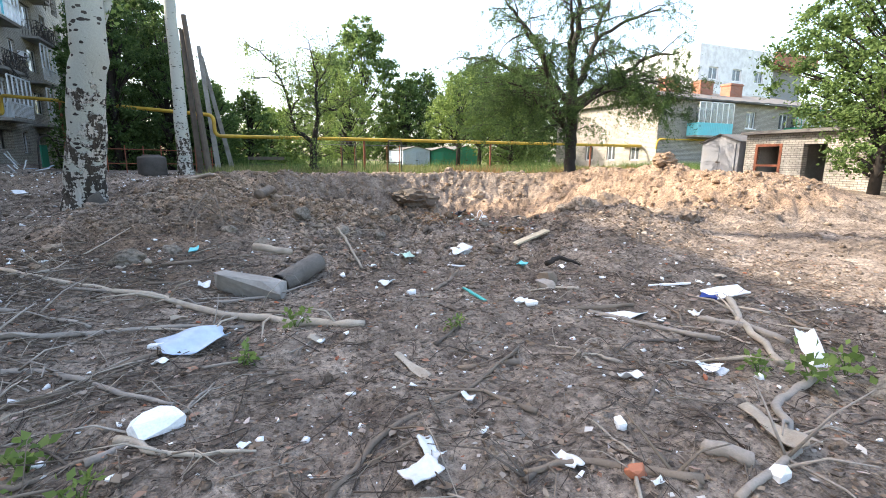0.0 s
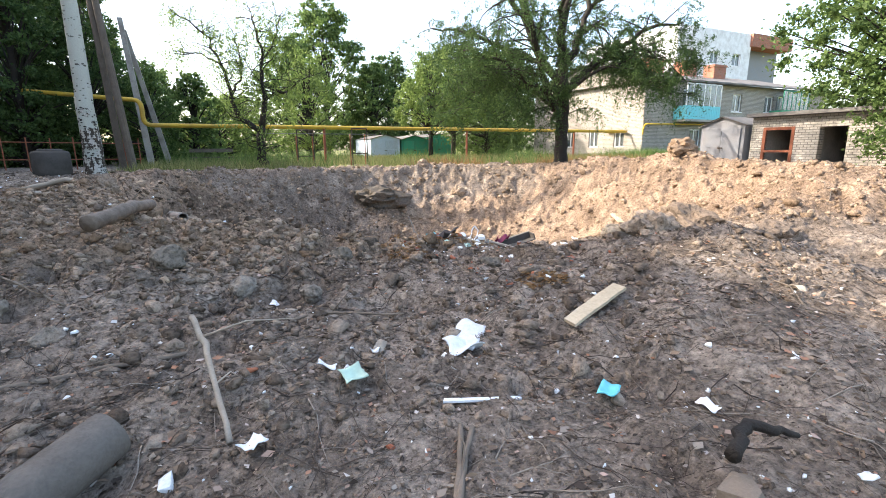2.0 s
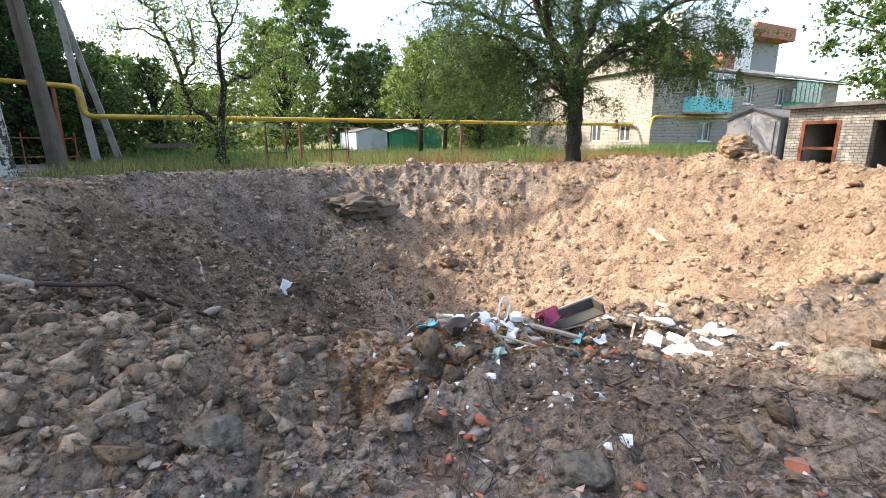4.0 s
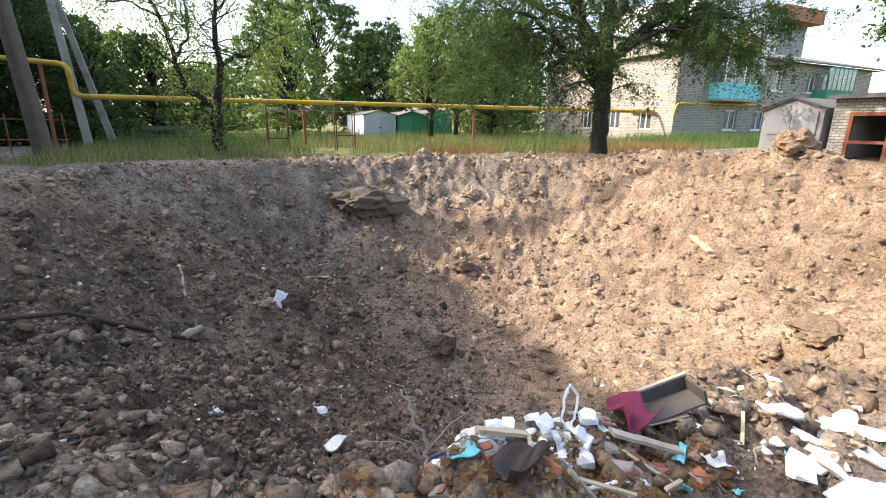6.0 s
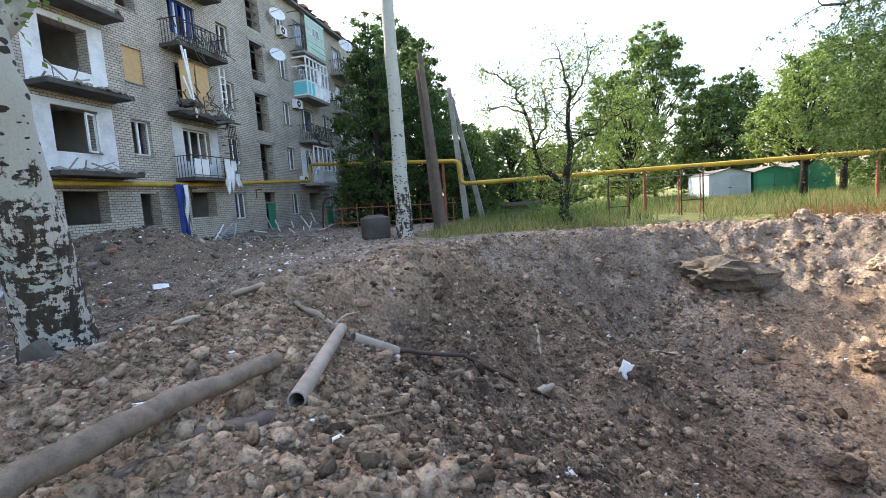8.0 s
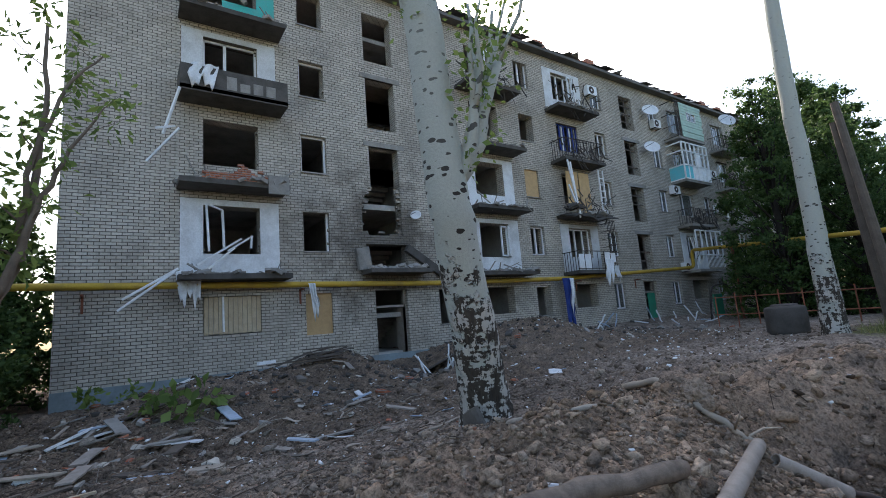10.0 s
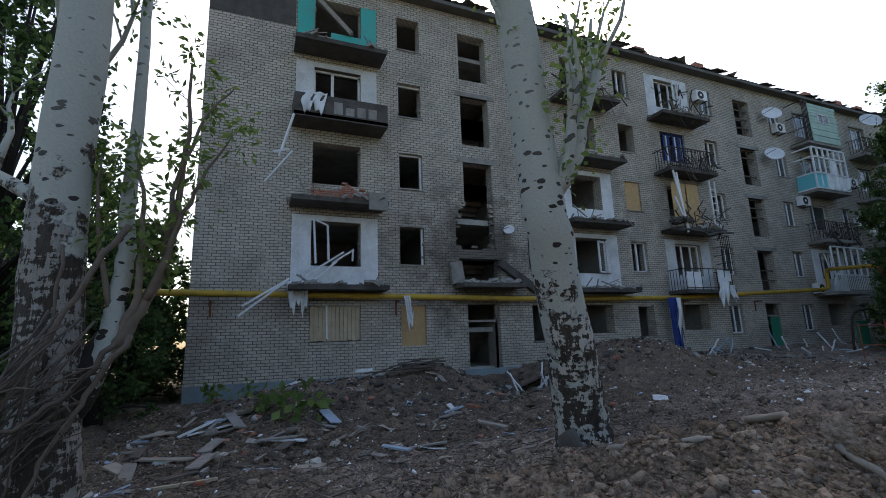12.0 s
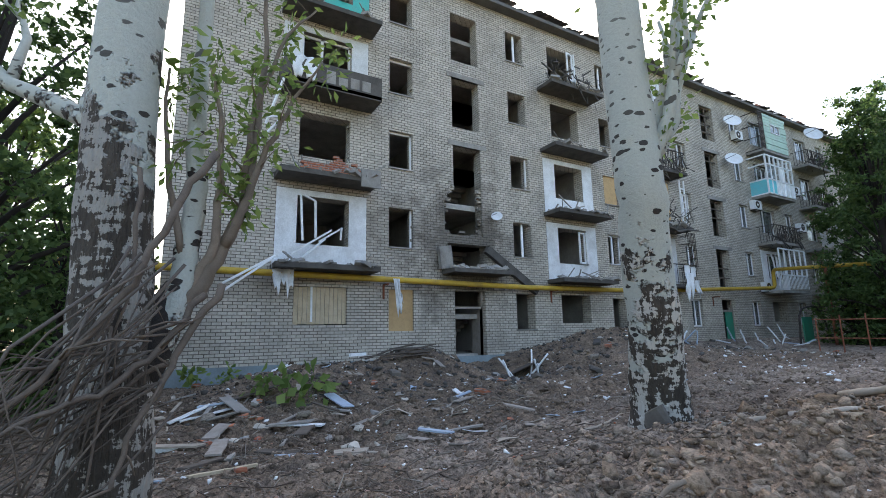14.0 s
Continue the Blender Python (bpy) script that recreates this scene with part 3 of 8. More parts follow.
while y < Y1 + 0.3:
    w = 1.05
    lift = rng.uniform(0, 0.05) + (rng.uniform(0, 0.22) if rng.random() < 0.4 else 0)
    x_edge = FX + 0.5 + rng.uniform(-0.12, 0.12)
    tilt = rng.uniform(-0.05, 0.05)
    n = 7
    s = len(g.v)
    for i in range(n + 1):
        for x, z in ((x_edge, TOP + 0.2 + lift), (-20.0, TOP + 2.9), (-26.9, TOP + 0.2)):
            g.v.append((x, y + w * i / n, z + 0.04 * (i % 2) + tilt * (i / n - 0.5)))
    for i in range(n):
        for c in (0, 1):
            a = s + i * 3 + c
            g.f.append((a, a + 1, a + 4, a + 3))
    y += 1.0
for c in range(26):
    y = rng.uniform(Y0, Y1)
    g.box(-0.5, -0.3, 0, 0.4, 0.3, 0.02, pose(FX + 0.2, y, TOP + 0.3, rng.uniform(-25, 25), rng.uniform(-30, 10), rng.uniform(0, 90)))
part("roof", g, M["roof"], building, "broken corrugated roof sheets with ragged edge")
for y in (11.9, 14.0, 26.6, 29.6, 31.2, 41.5, 45.0, 47.5, 56.0):
    g = Geo()
    g.box(-15.2, y - 0.45, TOP + 0.1, -14.5, y + 0.45, TOP + 1.65)
    g.box(-15.1, y - 0.3, TOP + 1.65, -14.6, y + 0.38, TOP + 1.95)
    g.box(-15.26, y - 0.51, TOP + 1.4, -14.44, y + 0.51, TOP + 1.52)
    part("chimney", g, M["red_brick"], building, "red brick chimney with crumbling top")


def window_frame(y0, y1, z0, z1, mat="pvc", glass=True, mullions=(0.5,), bits=1.0, x=FX - 0.16):
    w = Geo()
    t = 0.07
    sides = [(y0, z0, y1, z0 + t), (y0, z1 - t, y1, z1), (y0, z0, y0 + t, z1), (y1 - t, z0, y1, z1)]
    for f in mullions:
        c = y0 + (y1 - y0) * f
        sides.append((c - t * 0.7, z0, c + t * 0.7, z1))
    for a, b, c, d in sides:
        if rng.random() <= bits:
            w.box(x - 0.06, a, b, x, c, d)
    if not w.f:
        return None
    ob = part("window", w, M[mat], building, "white plastic window frame" if mat == "pvc" else "")
    if glass:
        part("pane", Geo().box(x - 0.035, y0 + t, z0 + t, x - 0.025, y1 - t, z1 - t), M["glass"], ob)
    return ob


def board(y0, y1, z0, z1, mat="board", x=FX - 0.1, name="window_board"):
    part(name, Geo().box(x - 0.015, y0, z0, x, y1, z1), M[mat], building, "tan chipboard sheet over a window")


for y in WINS:
    for k in range(1, 6):
        a, b, c, d = y - 0.475, y + 0.475, zf(k) + 0.876, zf(k) + 2.294
        if y < 13:
            if k == 1:
                board(a, b, c, d)
                continue
            window_frame(a, b, c, d, "pvc", False, (), 0.35)
        elif y < 20:
            window_frame(a, b, c, d, "pvc", False, (0.6,), 0.3)
        elif y < 26:
            if k == 3:
                board(a, b, c, d)
            else:
                window_frame(a, b, c, d, "pvc", False, (0.45,), 0.75)
        else:
            window_frame(a, b, c, d, "pvc", rng.random() < 0.75, (0.5,), 1.0)
        part("window_sill", Geo().box(FX - 0.1, a - 0.04, c - 0.05, FX + 0.06, b + 0.04, c - 0.002), M["concrete"], building)
for y in STAIRS[1:]:
    for k in range(2, 6):
        z0 = zf(k) + 0.08
        w = Geo()
        for f in (0.0, 0.25, 0.5, 0.75, 0.965):
            if rng.random() < 0.85:
                w.box(FX - 0.2, y - 0.66, z0 + 2.14 * f, FX - 0.15, y + 0.66, z0 + 2.14 * f + 0.06)
        w.box(FX - 0.2, y - 0.66, z0, FX - 0.15, y - 0.6, z0 + 2.14)
        w.box(FX - 0.2, y + 0.1, z0, FX - 0.15, y + 0.15, z0 + 2.14)
        part("stair_window", w, M["old_wood"], building, "dark bare stair window frame")
for y in STAIRS:
    w = Geo()
    w.box(FX - 0.3, y - 0.68, 2.72, FX - 0.2, y + 0.68, 2.8)
    w.box(FX - 0.3, y + 0.6, 0.45, FX - 0.2, y + 0.68, 3.38)
    w.box(FX - 0.3, y - 0.68, 0.45, FX - 0.2, y - 0.6, 3.38)
    part("door_frame", w, M["grey_wood"], building)
part("door", Geo().box(FX - 0.9, 16.1, 0.5, FX - 0.2, 16.16, 2.7), M["grey_wood"], building, "grey entrance door standing open")
part("door", Geo().box(FX - 0.26, 32.4, 0.6, FX - 0.22, 33.1, 2.7), M["green"], building, "dark green entrance door, half open")
# boarded window of the ground floor: planks with a light bar over them
w = Geo()
for i in range(12):
    y = 9.06 + 1.68 / 12 * i
    w.box(FX - 0.12, y + 0.006, zf(1) + 1.12 + rng.uniform(0, 0.03), FX - 0.1, y + 1.68 / 12 - 0.006, zf(1) + 2.29)
part("window_board", w, M["wood"], building, "tan boards nailed over a ground-floor window")
part("window_bar", Geo().bar((FX - 0.08, 9.62, zf(1) + 1.2), (FX - 0.08, 9.6, zf(1) + 2.3), 0.06), M["pvc"], building)

# the bricks of the near half of the front: single ones beside the entrance, the rest joined
BW, BH = 0.26, 0.098


def brick_boxes():
    br = random.Random(77)
    for row in range(11, int((TOP - 0.05) / BH)):
        z = row * BH
        shift = 0.0 if row % 2 else 0.5 * BW
        for n in range(int((Y0 + FX + 0.05) / BW) - 1, int((33.0 + FX) / BW)):
            a = n * BW + shift - FX + 0.0052
            b = a + BW - 0.0105
            c, d = z + 0.0052, z + BH - 0.0052
            if a < Y0 + 0.01 or z < 1.02 or any(o[0] < b and o[1] > a and o[2] < d and o[3] > c for o in openings):
                continue
            yield a, b, c, d, FX + br.choice((0.004, 0.005, 0.006, 0.008, 0.011)), br.random()


loose, near_bricks = Geo(), []
for a, b, c, d, x, u in brick_boxes():
    if 11.2 < a < 14.6 and c < 3.4 and u < 0.97:
        near_bricks.append((a, b, c, d, x))
    elif u < 0.985:
        n = len(loose.v)
        loose.v += [(FX, a, c), (FX, b, c), (FX, b, d), (FX, a, d), (x, a, c), (x, b, c), (x, b, d), (x, a, d)]
        loose.f += [(n + 4, n + 5, n + 6, n + 7), (n, n + 1, n + 5, n + 4), (n + 1, n + 2, n + 6, n + 5), (n + 2, n + 3, n + 7, n + 6), (n + 3, n, n + 4, n + 7)]
tagged(part("brickwork", loose, M["brick"], building), kind="stuff")
brick_me = Geo().box(0, 0, 0, 1, BW - 0.0105, BH - 0.0105).mesh("brick", M["brick"])
for a, b, c, d, x in near_bricks[:300]:
    link("brick", brick_me, building, Matrix.Translation((FX, a, c)) @ Matrix.Diagonal((x - FX, 1, 1, 1)))

# ragged bricks round the blast hole and the worst openings
g = Geo()
for (a, b, c, d) in openings[-3:] + [o for o in openings if o[0] < 20 and o[2] > 3.5][:14]:
    n = 16 if (a, b, c, d) in openings[-3:] else 3
    for i in range(n):
        edge = rng.random()
        deep = 0.12 if n == 16 else -0.05
        if edge < 0.4 or n < 16 and edge < 0.5:
            y, z = a + rng.uniform(-0.1, deep), rng.uniform(c, d)
        elif edge < 0.8 or n < 16:
            y, z = b - rng.uniform(-0.1, deep), rng.uniform(c, d)
        else:
            y, z = rng.uniform(a, b), (c if c < 6.7 else 5.5) + rng.uniform(0, 0.08)
        z = round(z / 0.098) * 0.098
        g.box(-0.13, -0.12, 0, 0.0, 0.12, 0.088, pose(FX - 0.02 - rng.uniform(0, 0.15), y, z, rng.uniform(-6, 6), rng.uniform(-6, 6), rng.uniform(-12, 12)))
part("broken_brickwork", g, M["brick"], building, "ragged broken bricks at the edges of openings")


# ---- balconies ----
def debris(geo, y0, y1, x0, x1, z, n, lo, hi, r):
    for i in range(n):
        s = r.uniform(lo, hi)
        geo.box(-s, -s * r.uniform(0.3, 0.9), -s * 0.2, s, s * r.uniform(0.3, 0.9), s * 0.4,
                pose(r.uniform(x0, x1), r.uniform(y0, y1), z + s * 0.15, r.uniform(-30, 30), r.uniform(-30, 30), r.uniform(0, 180)))


def rails(geo, y0, y1, x, z0, z1, step=0.13, bent=0.0, r=rng):
    geo.bar((x, y0, z1), (x, y1, z1 + r.uniform(-bent, bent)), 0.04)
    geo.bar((x, y0, z0 + 0.08), (x, y1, z0 + 0.08), 0.03)
    y = y0
    while y <= y1 + 0.001:
        geo.bar((x, y, z0), (x + r.uniform(-bent, bent), y + r.uniform(-bent, bent), z1), 0.022)
        y += step
    for e in (y0, y1):
        geo.bar((FX, e, z1), (x, e, z1), 0.035)
        for i in range(5):
            xx = FX + (x - FX) * (i + 1) / 6
            geo.bar((xx, e, z0), (xx, e, z1), 0.02)


def white_walls(y, k, mat, parent, cut=(0.9, 0.9)):
    w = Geo()
    z = zf(k)
    w.box(FX + 0.002, y - 1.5, z, FX + 0.03, y - 0.86, z + 2.5)
    w.box(FX + 0.002, y + 0.84, z, FX + 0.03, y + 1.45, z + 2.5)
    w.box(FX + 0.002, y - 0.86, z, FX + 0.03, y + 0.84, z + 0.74)
    w.box(FX + 0.002, y - 0.86, z + 2.31, FX + 0.03, y + 0.84, z + 2.5)
    part("painted_wall", w, M[mat], parent, "white-painted wall behind the balcony")


def balcony(y, k, style):
    z, D = zf(k), 1.0
    r = random.Random(int(y * 10) + k)
    ob = Geo()
    ob.box(FX - 0.05, y - 1.6, z - 0.16, FX + D, y + 1.6, z)
    slab = part("balcony", ob, M["burnt" if "burnt" in style or y < 30 else "concrete"], building, "concrete balcony slab, " + ("stripped and littered with rubble" if "bare" in style else "with its parapet"))
    if "white" in style:
        white_walls(y, k, "white_wall", slab)
    if "bare" in style or "burnt" in style:
        d = Geo()
        debris(d, y - 1.55, y + 1.55, FX + 0.1, FX + D + 0.05, z, 40, 0.05, 0.2, r)
        for i in range(10):
            a = Vector((FX + r.uniform(0.2, D + 0.1), y + r.uniform(-1.5, 1.5), z + 0.05))
            d.bar(a, a + Vector((r.uniform(-0.3, 0.4), r.uniform(-0.8, 0.8), r.uniform(-0.25, 0.5))), r.uniform(0.02, 0.05))
        part("rubble", d, M["concrete"], slab, "heap of broken masonry and laths")
    if "redbrick" in style:
        p = Geo()
        for c in range(7):
            for i in range(12):
                if i < 12 - c * r.uniform(0.6, 1.9) and i > c * 0.4 + (3 if c > 2 else 0):
                    p.box(FX + D - 0.14, y - 1.2 + i * 0.2 + (c % 2) * 0.1, z + c * 0.078, FX + D - 0.02, y - 1.2 + i * 0.2 + (c % 2) * 0.1 + 0.19, z + c * 0.078 + 0.068)
        part("parapet", p, M["red_brick"], slab, "broken red brick parapet")
        q = Geo().box(FX + D - 0.02, y + 0.9, z - 0.35, FX + D + 0.06, y + 1.55, z + 0.25, )
        part("parapet_panel", q, M["concrete"], slab)
    if "panel" in style:
        p = Geo()
        p.box(FX + D - 0.08, y - 1.6, z - 0.12, FX + D, y + 1.6, z + 0.68)
        p.box(FX + 0.02, y - 1.6, z, FX + D - 0.08, y - 1.54, z + 0.68)
        p.box(FX + 0.02, y + 1.54, z, FX + D - 0.08, y + 1.6, z + 0.68)
        part("parapet", p, M["burnt"], slab, "scorched parapet panel")
        q = Geo()
        for i in range(4):
            q.box(FX + D, y - 0.3 + i * 0.4, z + 0.05, FX + D + 0.01, y + i * 0.4, z + r.uniform(0.2, 0.5))
        part("peeling_patch", q, M["concrete"], slab)
    if "cloth" in style:
        cloth(slab, FX + D + 0.03, y - 0.9, z + 0.75, 0.75, 0.95, "white_wall", "white curtain blown over the parapet")
    if "teal" in style:
        p = Geo()
        p.box(FX + 0.003, y - 1.5, z, FX + 0.06, y - 0.9, z + 2.45)
        p.box(FX + 0.003, y + 0.84, z, FX + 0.06, y + 1.45, z + 2.3)
        p.box(FX + D - 0.2, y - 0.4, z, FX + D - 0.15, y + 0.9, z + 0.35, pose(0, 0, 0))
        part("painted_wall", p, M["teal"], slab, "turquoise painted wall panels")
        part("hanging_beam", Geo().bar((FX + 0.5, y - 0.95, z + 2.0), (FX + D, y + 0.3, z + 0.35), 0.14), M["grey_wood"], slab)
    if "rails" in style:
        p = Geo()
        rails(p, y - 1.55, y + 1.55, FX + D - 0.03, z, z + 1.0, 0.12, 0.05 if y < 45 else 0.02, r)
        part("railing", p, M["iron"], slab, "bent dark iron railing")
    if "junk" in style:
        p = Geo()
        for i in range(45):
            a = Vector((FX + r.uniform(0.5, D + 0.15), y + r.uniform(-1.6, 1.6), z + r.uniform(0, 1.0)))
            p.bar(a, a + Vector((r.uniform(-0.3, 0.3), r.uniform(-0.7, 0.7), r.uniform(-0.8, 0.4))), r.uniform(0.015, 0.05))
        part("wreckage", p, M["burnt"], slab, "tangle of burnt laths and wire")
    if "canopy" in style:
        p = Geo()
        n = 10
        for i in range(n + 1):
            f = i / n
            yy = y - 1.7 + 3.4 * f
            zz = z + 2.72 + 0.1 * math.sin(f * 9) - 0.08 * abs(f - 0.4)
            for xx, dz in ((FX, 0.2), (FX + 0.6, 0.15), (FX + D + 0.25, -0.05 + 0.05 * math.sin(f * 21))):
                p.v += [(xx, yy, zz + dz), (xx, yy, zz + dz - 0.05)]
        for i in range(n):
            for c in (0, 1):
                a = i * 6 + c * 2
                p.f += [(a, a + 2, a + 8, a + 6), (a + 1, a + 7, a + 9, a + 3)]
            p.f += [(i * 6 + 4, i * 6 + 5, i * 6 + 11, i * 6 + 10)]
        part("canopy", p, M["burnt"], slab, "sagging black roofing-felt canopy")
    if "cage" in style:
        p = Geo()
        for i in range(6):
            p.bar((FX + D, y + 1.0 + 0.12 * i, z + 0.9), (FX + D, y + 1.0 + 0.12 * i, z + 2.6), 0.02)
        for i in range(5):
            p.bar((FX + D, y + 0.95, z + 0.9 + 0.42 * i), (FX + D, y + 1.65, z + 0.9 + 0.42 * i), 0.025)
            p.bar((FX + 0.1, y + 1.62, z + 0.9 + 0.42 * i), (FX + D, y + 1.62, z + 0.9 + 0.42 * i), 0.025)
        part("grille", p, M["iron"], slab, "dark iron window grille")
        p = Geo()
        rails(p, y - 1.55, y + 1.55, FX + D - 0.03, z, z + 0.95, 0.5, 0.02, r)
        part("railing", p, M["iron"], slab)
        p = Geo().box(FX + D - 0.06, y - 1.45, z + 0.05, FX + D - 0.04, y - 0.5, z + 0.8).box(FX + D - 0.06, y + 0.55, z + 0.4, FX + D - 0.04, y + 1.4, z + 0.95)
        part("railing_panel", p, M["pvc"], slab, "white sheet panels fixed to the railing")
        cloth(slab, FX + D + 0.05, y + 0.75, z + 0.55, 0.6, 1.5, "white_wall", "torn white sheeting hanging down")
        cloth(slab, FX + D + 0.09, y + 1.25, z + 0.2, 0.35, 0.9, "white_wall", "torn white sheeting hanging down")
    if "boards" in style:
        p = Geo().box(FX + 0.3, y - 0.95, z + 0.05, FX + 0.33, y - 0.05, z + 2.4).box(FX + 0.3, y + 0.05, z + 0.05, FX + 0.33, y + 0.85, z + 2.4)
        part("board", p, M["board"], slab, "tall chipboard sheets closing the balcony")
        p = Geo()
        for a, b in (((y - 1.5, 2.7), (y - 1.1, -0.2)), ((y - 1.3, 2.6), (y - 1.15, -0.3)), ((y - 1.6, 1.4), (y - 1.15, 0.0))):
            p.bar((FX + D, a[0], z + a[1]), (FX + D + 0.1, b[0], z + b[1]), 0.07)
        for i in range(6):
            p.bar((FX + 0.8, y + 1.1, z + 0.3 + i * 0.35), (FX + 0.8, y + 1.45, z + 0.3 + i * 0.35), 0.05)
        p.bar((FX + 0.8, y + 1.1, z), (FX + 0.8, y + 1.1, z + 2.5), 0.06).bar((FX + 0.8, y + 1.45, z), (FX + 0.8, y + 1.45, z + 2.5), 0.06)
        part("broken_frame", p, M["pvc"], slab, "broken white window frames")
        q = Geo()
        debris(q, y - 1.7, y - 0.7, FX + 0.7, FX + D + 0.15, z + 0.2, 16, 0.1, 0.3, r)
        part("wreckage", q, M["burnt"], slab)
    if "glazed" in style:
        p = Geo()
        xx = FX + D
        for i in range(7):
            p.bar((xx, y - 1.55 + 3.1 * i / 6, z), (xx, y - 1.55 + 3.1 * i / 6, z + 2.5), 0.08)
        for h in (0.04, 0.95, 1.9, 2.48):
            p.bar((xx, y - 1.55, z + h), (xx, y + 1.55, z + h), 0.08)
            for e in (-1.55, 1.55):
                p.bar((FX, y + e, z + h), (xx, y + e, z + h), 0.08)
        part("glazing_frame", p, M["pvc"], slab, "white glazed balcony frame, some panes out")
        q = Geo().box(xx - 0.02, y - 1.5, z + 0.08, xx + 0.0, y - 0.5, z + 0.9).box(FX, y - 1.57, z + 0.08, xx, y - 1.55, z + 0.9)
        part("glazing_panel", q, M["cyan"], slab, "pale blue balcony panels")
        q = Geo().box(xx - 0.03, y - 0.5, z + 0.08, xx - 0.01, y + 1.5, z + 0.9).box(xx - 0.03, y + 0.1, z + 0.95, xx - 0.01, y + 0.55, z + 1.9)
        part("glazing_panel", q, M["pvc"], slab)
        part("pane", Geo().box(xx - 0.02, y - 1.5, z + 0.98, xx - 0.01, y - 0.55, z + 1.86), M["glass"], slab)
    if "mint" in style:
        p = Geo()
        xx = FX + D
        for i in range(12):
            if i in (6, 7, 8):
                p.box(xx - 0.02, y - 1.1, z + 0.2 * i, xx + r.uniform(0, 0.03), y - 0.35, z + 0.2 * i + 0.18)
                p.box(xx - 0.02, y + 0.75, z + 0.2 * i, xx + r.uniform(0, 0.03), y + 1.6, z + 0.2 * i + 0.18)
            else:
                p.box(xx - 0.02, y - 1.1, z + 0.2 * i, xx + r.uniform(0, 0.04), y + 1.6 - r.uniform(0, 0.15), z + 0.2 * i + 0.18, None)
        part("cladding", p, M["mint"], slab, "pale mint weatherboard cladding, boards askew")
        p = Geo()
        for i in range(5):
            p.bar((xx - 0.03, y - 1.6 + 0.12 * i, z), (xx - 0.03, y - 1.6 + 0.12 * i, z + 2.5), 0.03)
        for h in (0, 0.8, 1.6, 2.45):
            p.bar((xx - 0.03, y - 1.6, z + h), (xx - 0.03, y - 1.0, z + h), 0.04).bar((FX, y - 1.6, z + h), (xx, y - 1.6, z + h), 0.04)
        part("grille", p, M["iron"], slab)
        p = Geo()
        for a, b, c, d in ((-0.35, 1.2, 0.75, 1.25), (-0.35, 1.75, 0.75, 1.8), (-0.35, 1.2, -0.3, 1.8), (0.15, 1.2, 0.2, 1.8), (0.7, 1.2, 0.75, 1.8)):
            p.box(xx - 0.04, y + a, z + b, xx + 0.03, y + c, z + d)
        part("window_frame", p, M["pvc"], slab)
        part("pane", Geo().box(xx - 0.02, y - 0.3, z + 1.25, xx - 0.015, y + 0.7, z + 1.75), M["glass"], slab)
    if "loggia" in style:
        p = Geo()
        xx = FX + D
        for i in range(6):
            p.bar((xx, y - 1.55 + 3.1 * i / 5, z + 0.9), (xx, y - 1.55 + 3.1 * i / 5, z + 2.45), 0.07)
        for h in (0.9, 2.45):
            p.bar((xx, y - 1.55, z + h), (xx, y + 1.55, z + h), 0.07)
        for i in range(20):
            p.bar((xx, y - 1.55 + 0.163 * i, z + 0.1), (xx, y - 1.55 + 0.163 * i, z + 0.9), 0.025)
        part("glazing_frame", p, M["pvc"], slab, "white glazing frame over a pale railing")
    if "sash" in style:
        p = Geo()
        for s, t0 in ((0.1, 15), (0.55, 40)):
            m = pose(FX + 0.25, y + s, z + 0.75, 0, 0, t0)
            for b in ((0, 0, 0, 0.06, 0.5, 0.07), (0, 0, 1.33, 0.06, 0.5, 1.4), (0, 0, 0, 0.06, 0.07, 1.4), (0, 0.43, 0, 0.06, 0.5, 1.4)):
                p.box(*b, m)
        part("window_sash", p, M["pvc"], slab, "white window sashes hanging open")
    if "frame" in style:
        p = Geo()
        for a, b in (((-0.75, 0.75), (-0.8, 2.25)), ((-0.75, 2.2), (-0.35, 2.1)), ((-0.35, 2.1), (-0.3, 0.9)), ((-1.1, 0.3), (0.2, 1.2)), ((-0.2, 0.8), (0.55, 1.3)), ((0.5, 1.3), (0.5, 0.9)), ((-0.9, 0.1), (0.0, 0.9))):
            p.bar((FX + 0.15 + abs(a[0]) * 0.4, y + a[0], z + a[1]), (FX + 0.25, y + b[0], z + b[1]), 0.055)
        part("broken_frame", p, M["pvc"], slab, "twisted white window frames")
    return slab


def cloth(parent, x, y, z, w, h, mat, label, name="torn_cloth"):
    """A hanging rag with folds and a ragged lower edge."""
    r = random.Random(int(abs(x * 31 + y * 17 + z * 7)))
    nu, nv = 12, 14
    verts, faces = [], []
    ph = r.uniform(0, 6)
    for j in range(nv + 1):
        for i in range(nu + 1):
            u, v = i / nu, j / nv
            edge = h * (0.7 + 0.3 * math.sin(u * 7 + ph) * math.cos(u * 17))
            pinch = 1 - 0.45 * v * (0.5 + 0.5 * math.sin(ph))
            verts.append((x + 0.05 * math.sin(u * 15 + v * 3 + ph) + 0.06 * v * math.sin(v * 5 + ph), y + (u - 0.5) * w * pinch + 0.18 * v * math.sin(ph), z - v * edge))
    for j in range(nv):
        for i in range(nu):
            a = j * (nu + 1) + i
            faces.append((a, a + 1, a + nu + 2, a + nu + 1))
    me = mesh_of(name, verts, faces, M[mat], True)
    ob = link(name, me, parent, None, label)
    so = ob.modifiers.new("thick", "SOLIDIFY")
    so.thickness = 0.008
    return ob


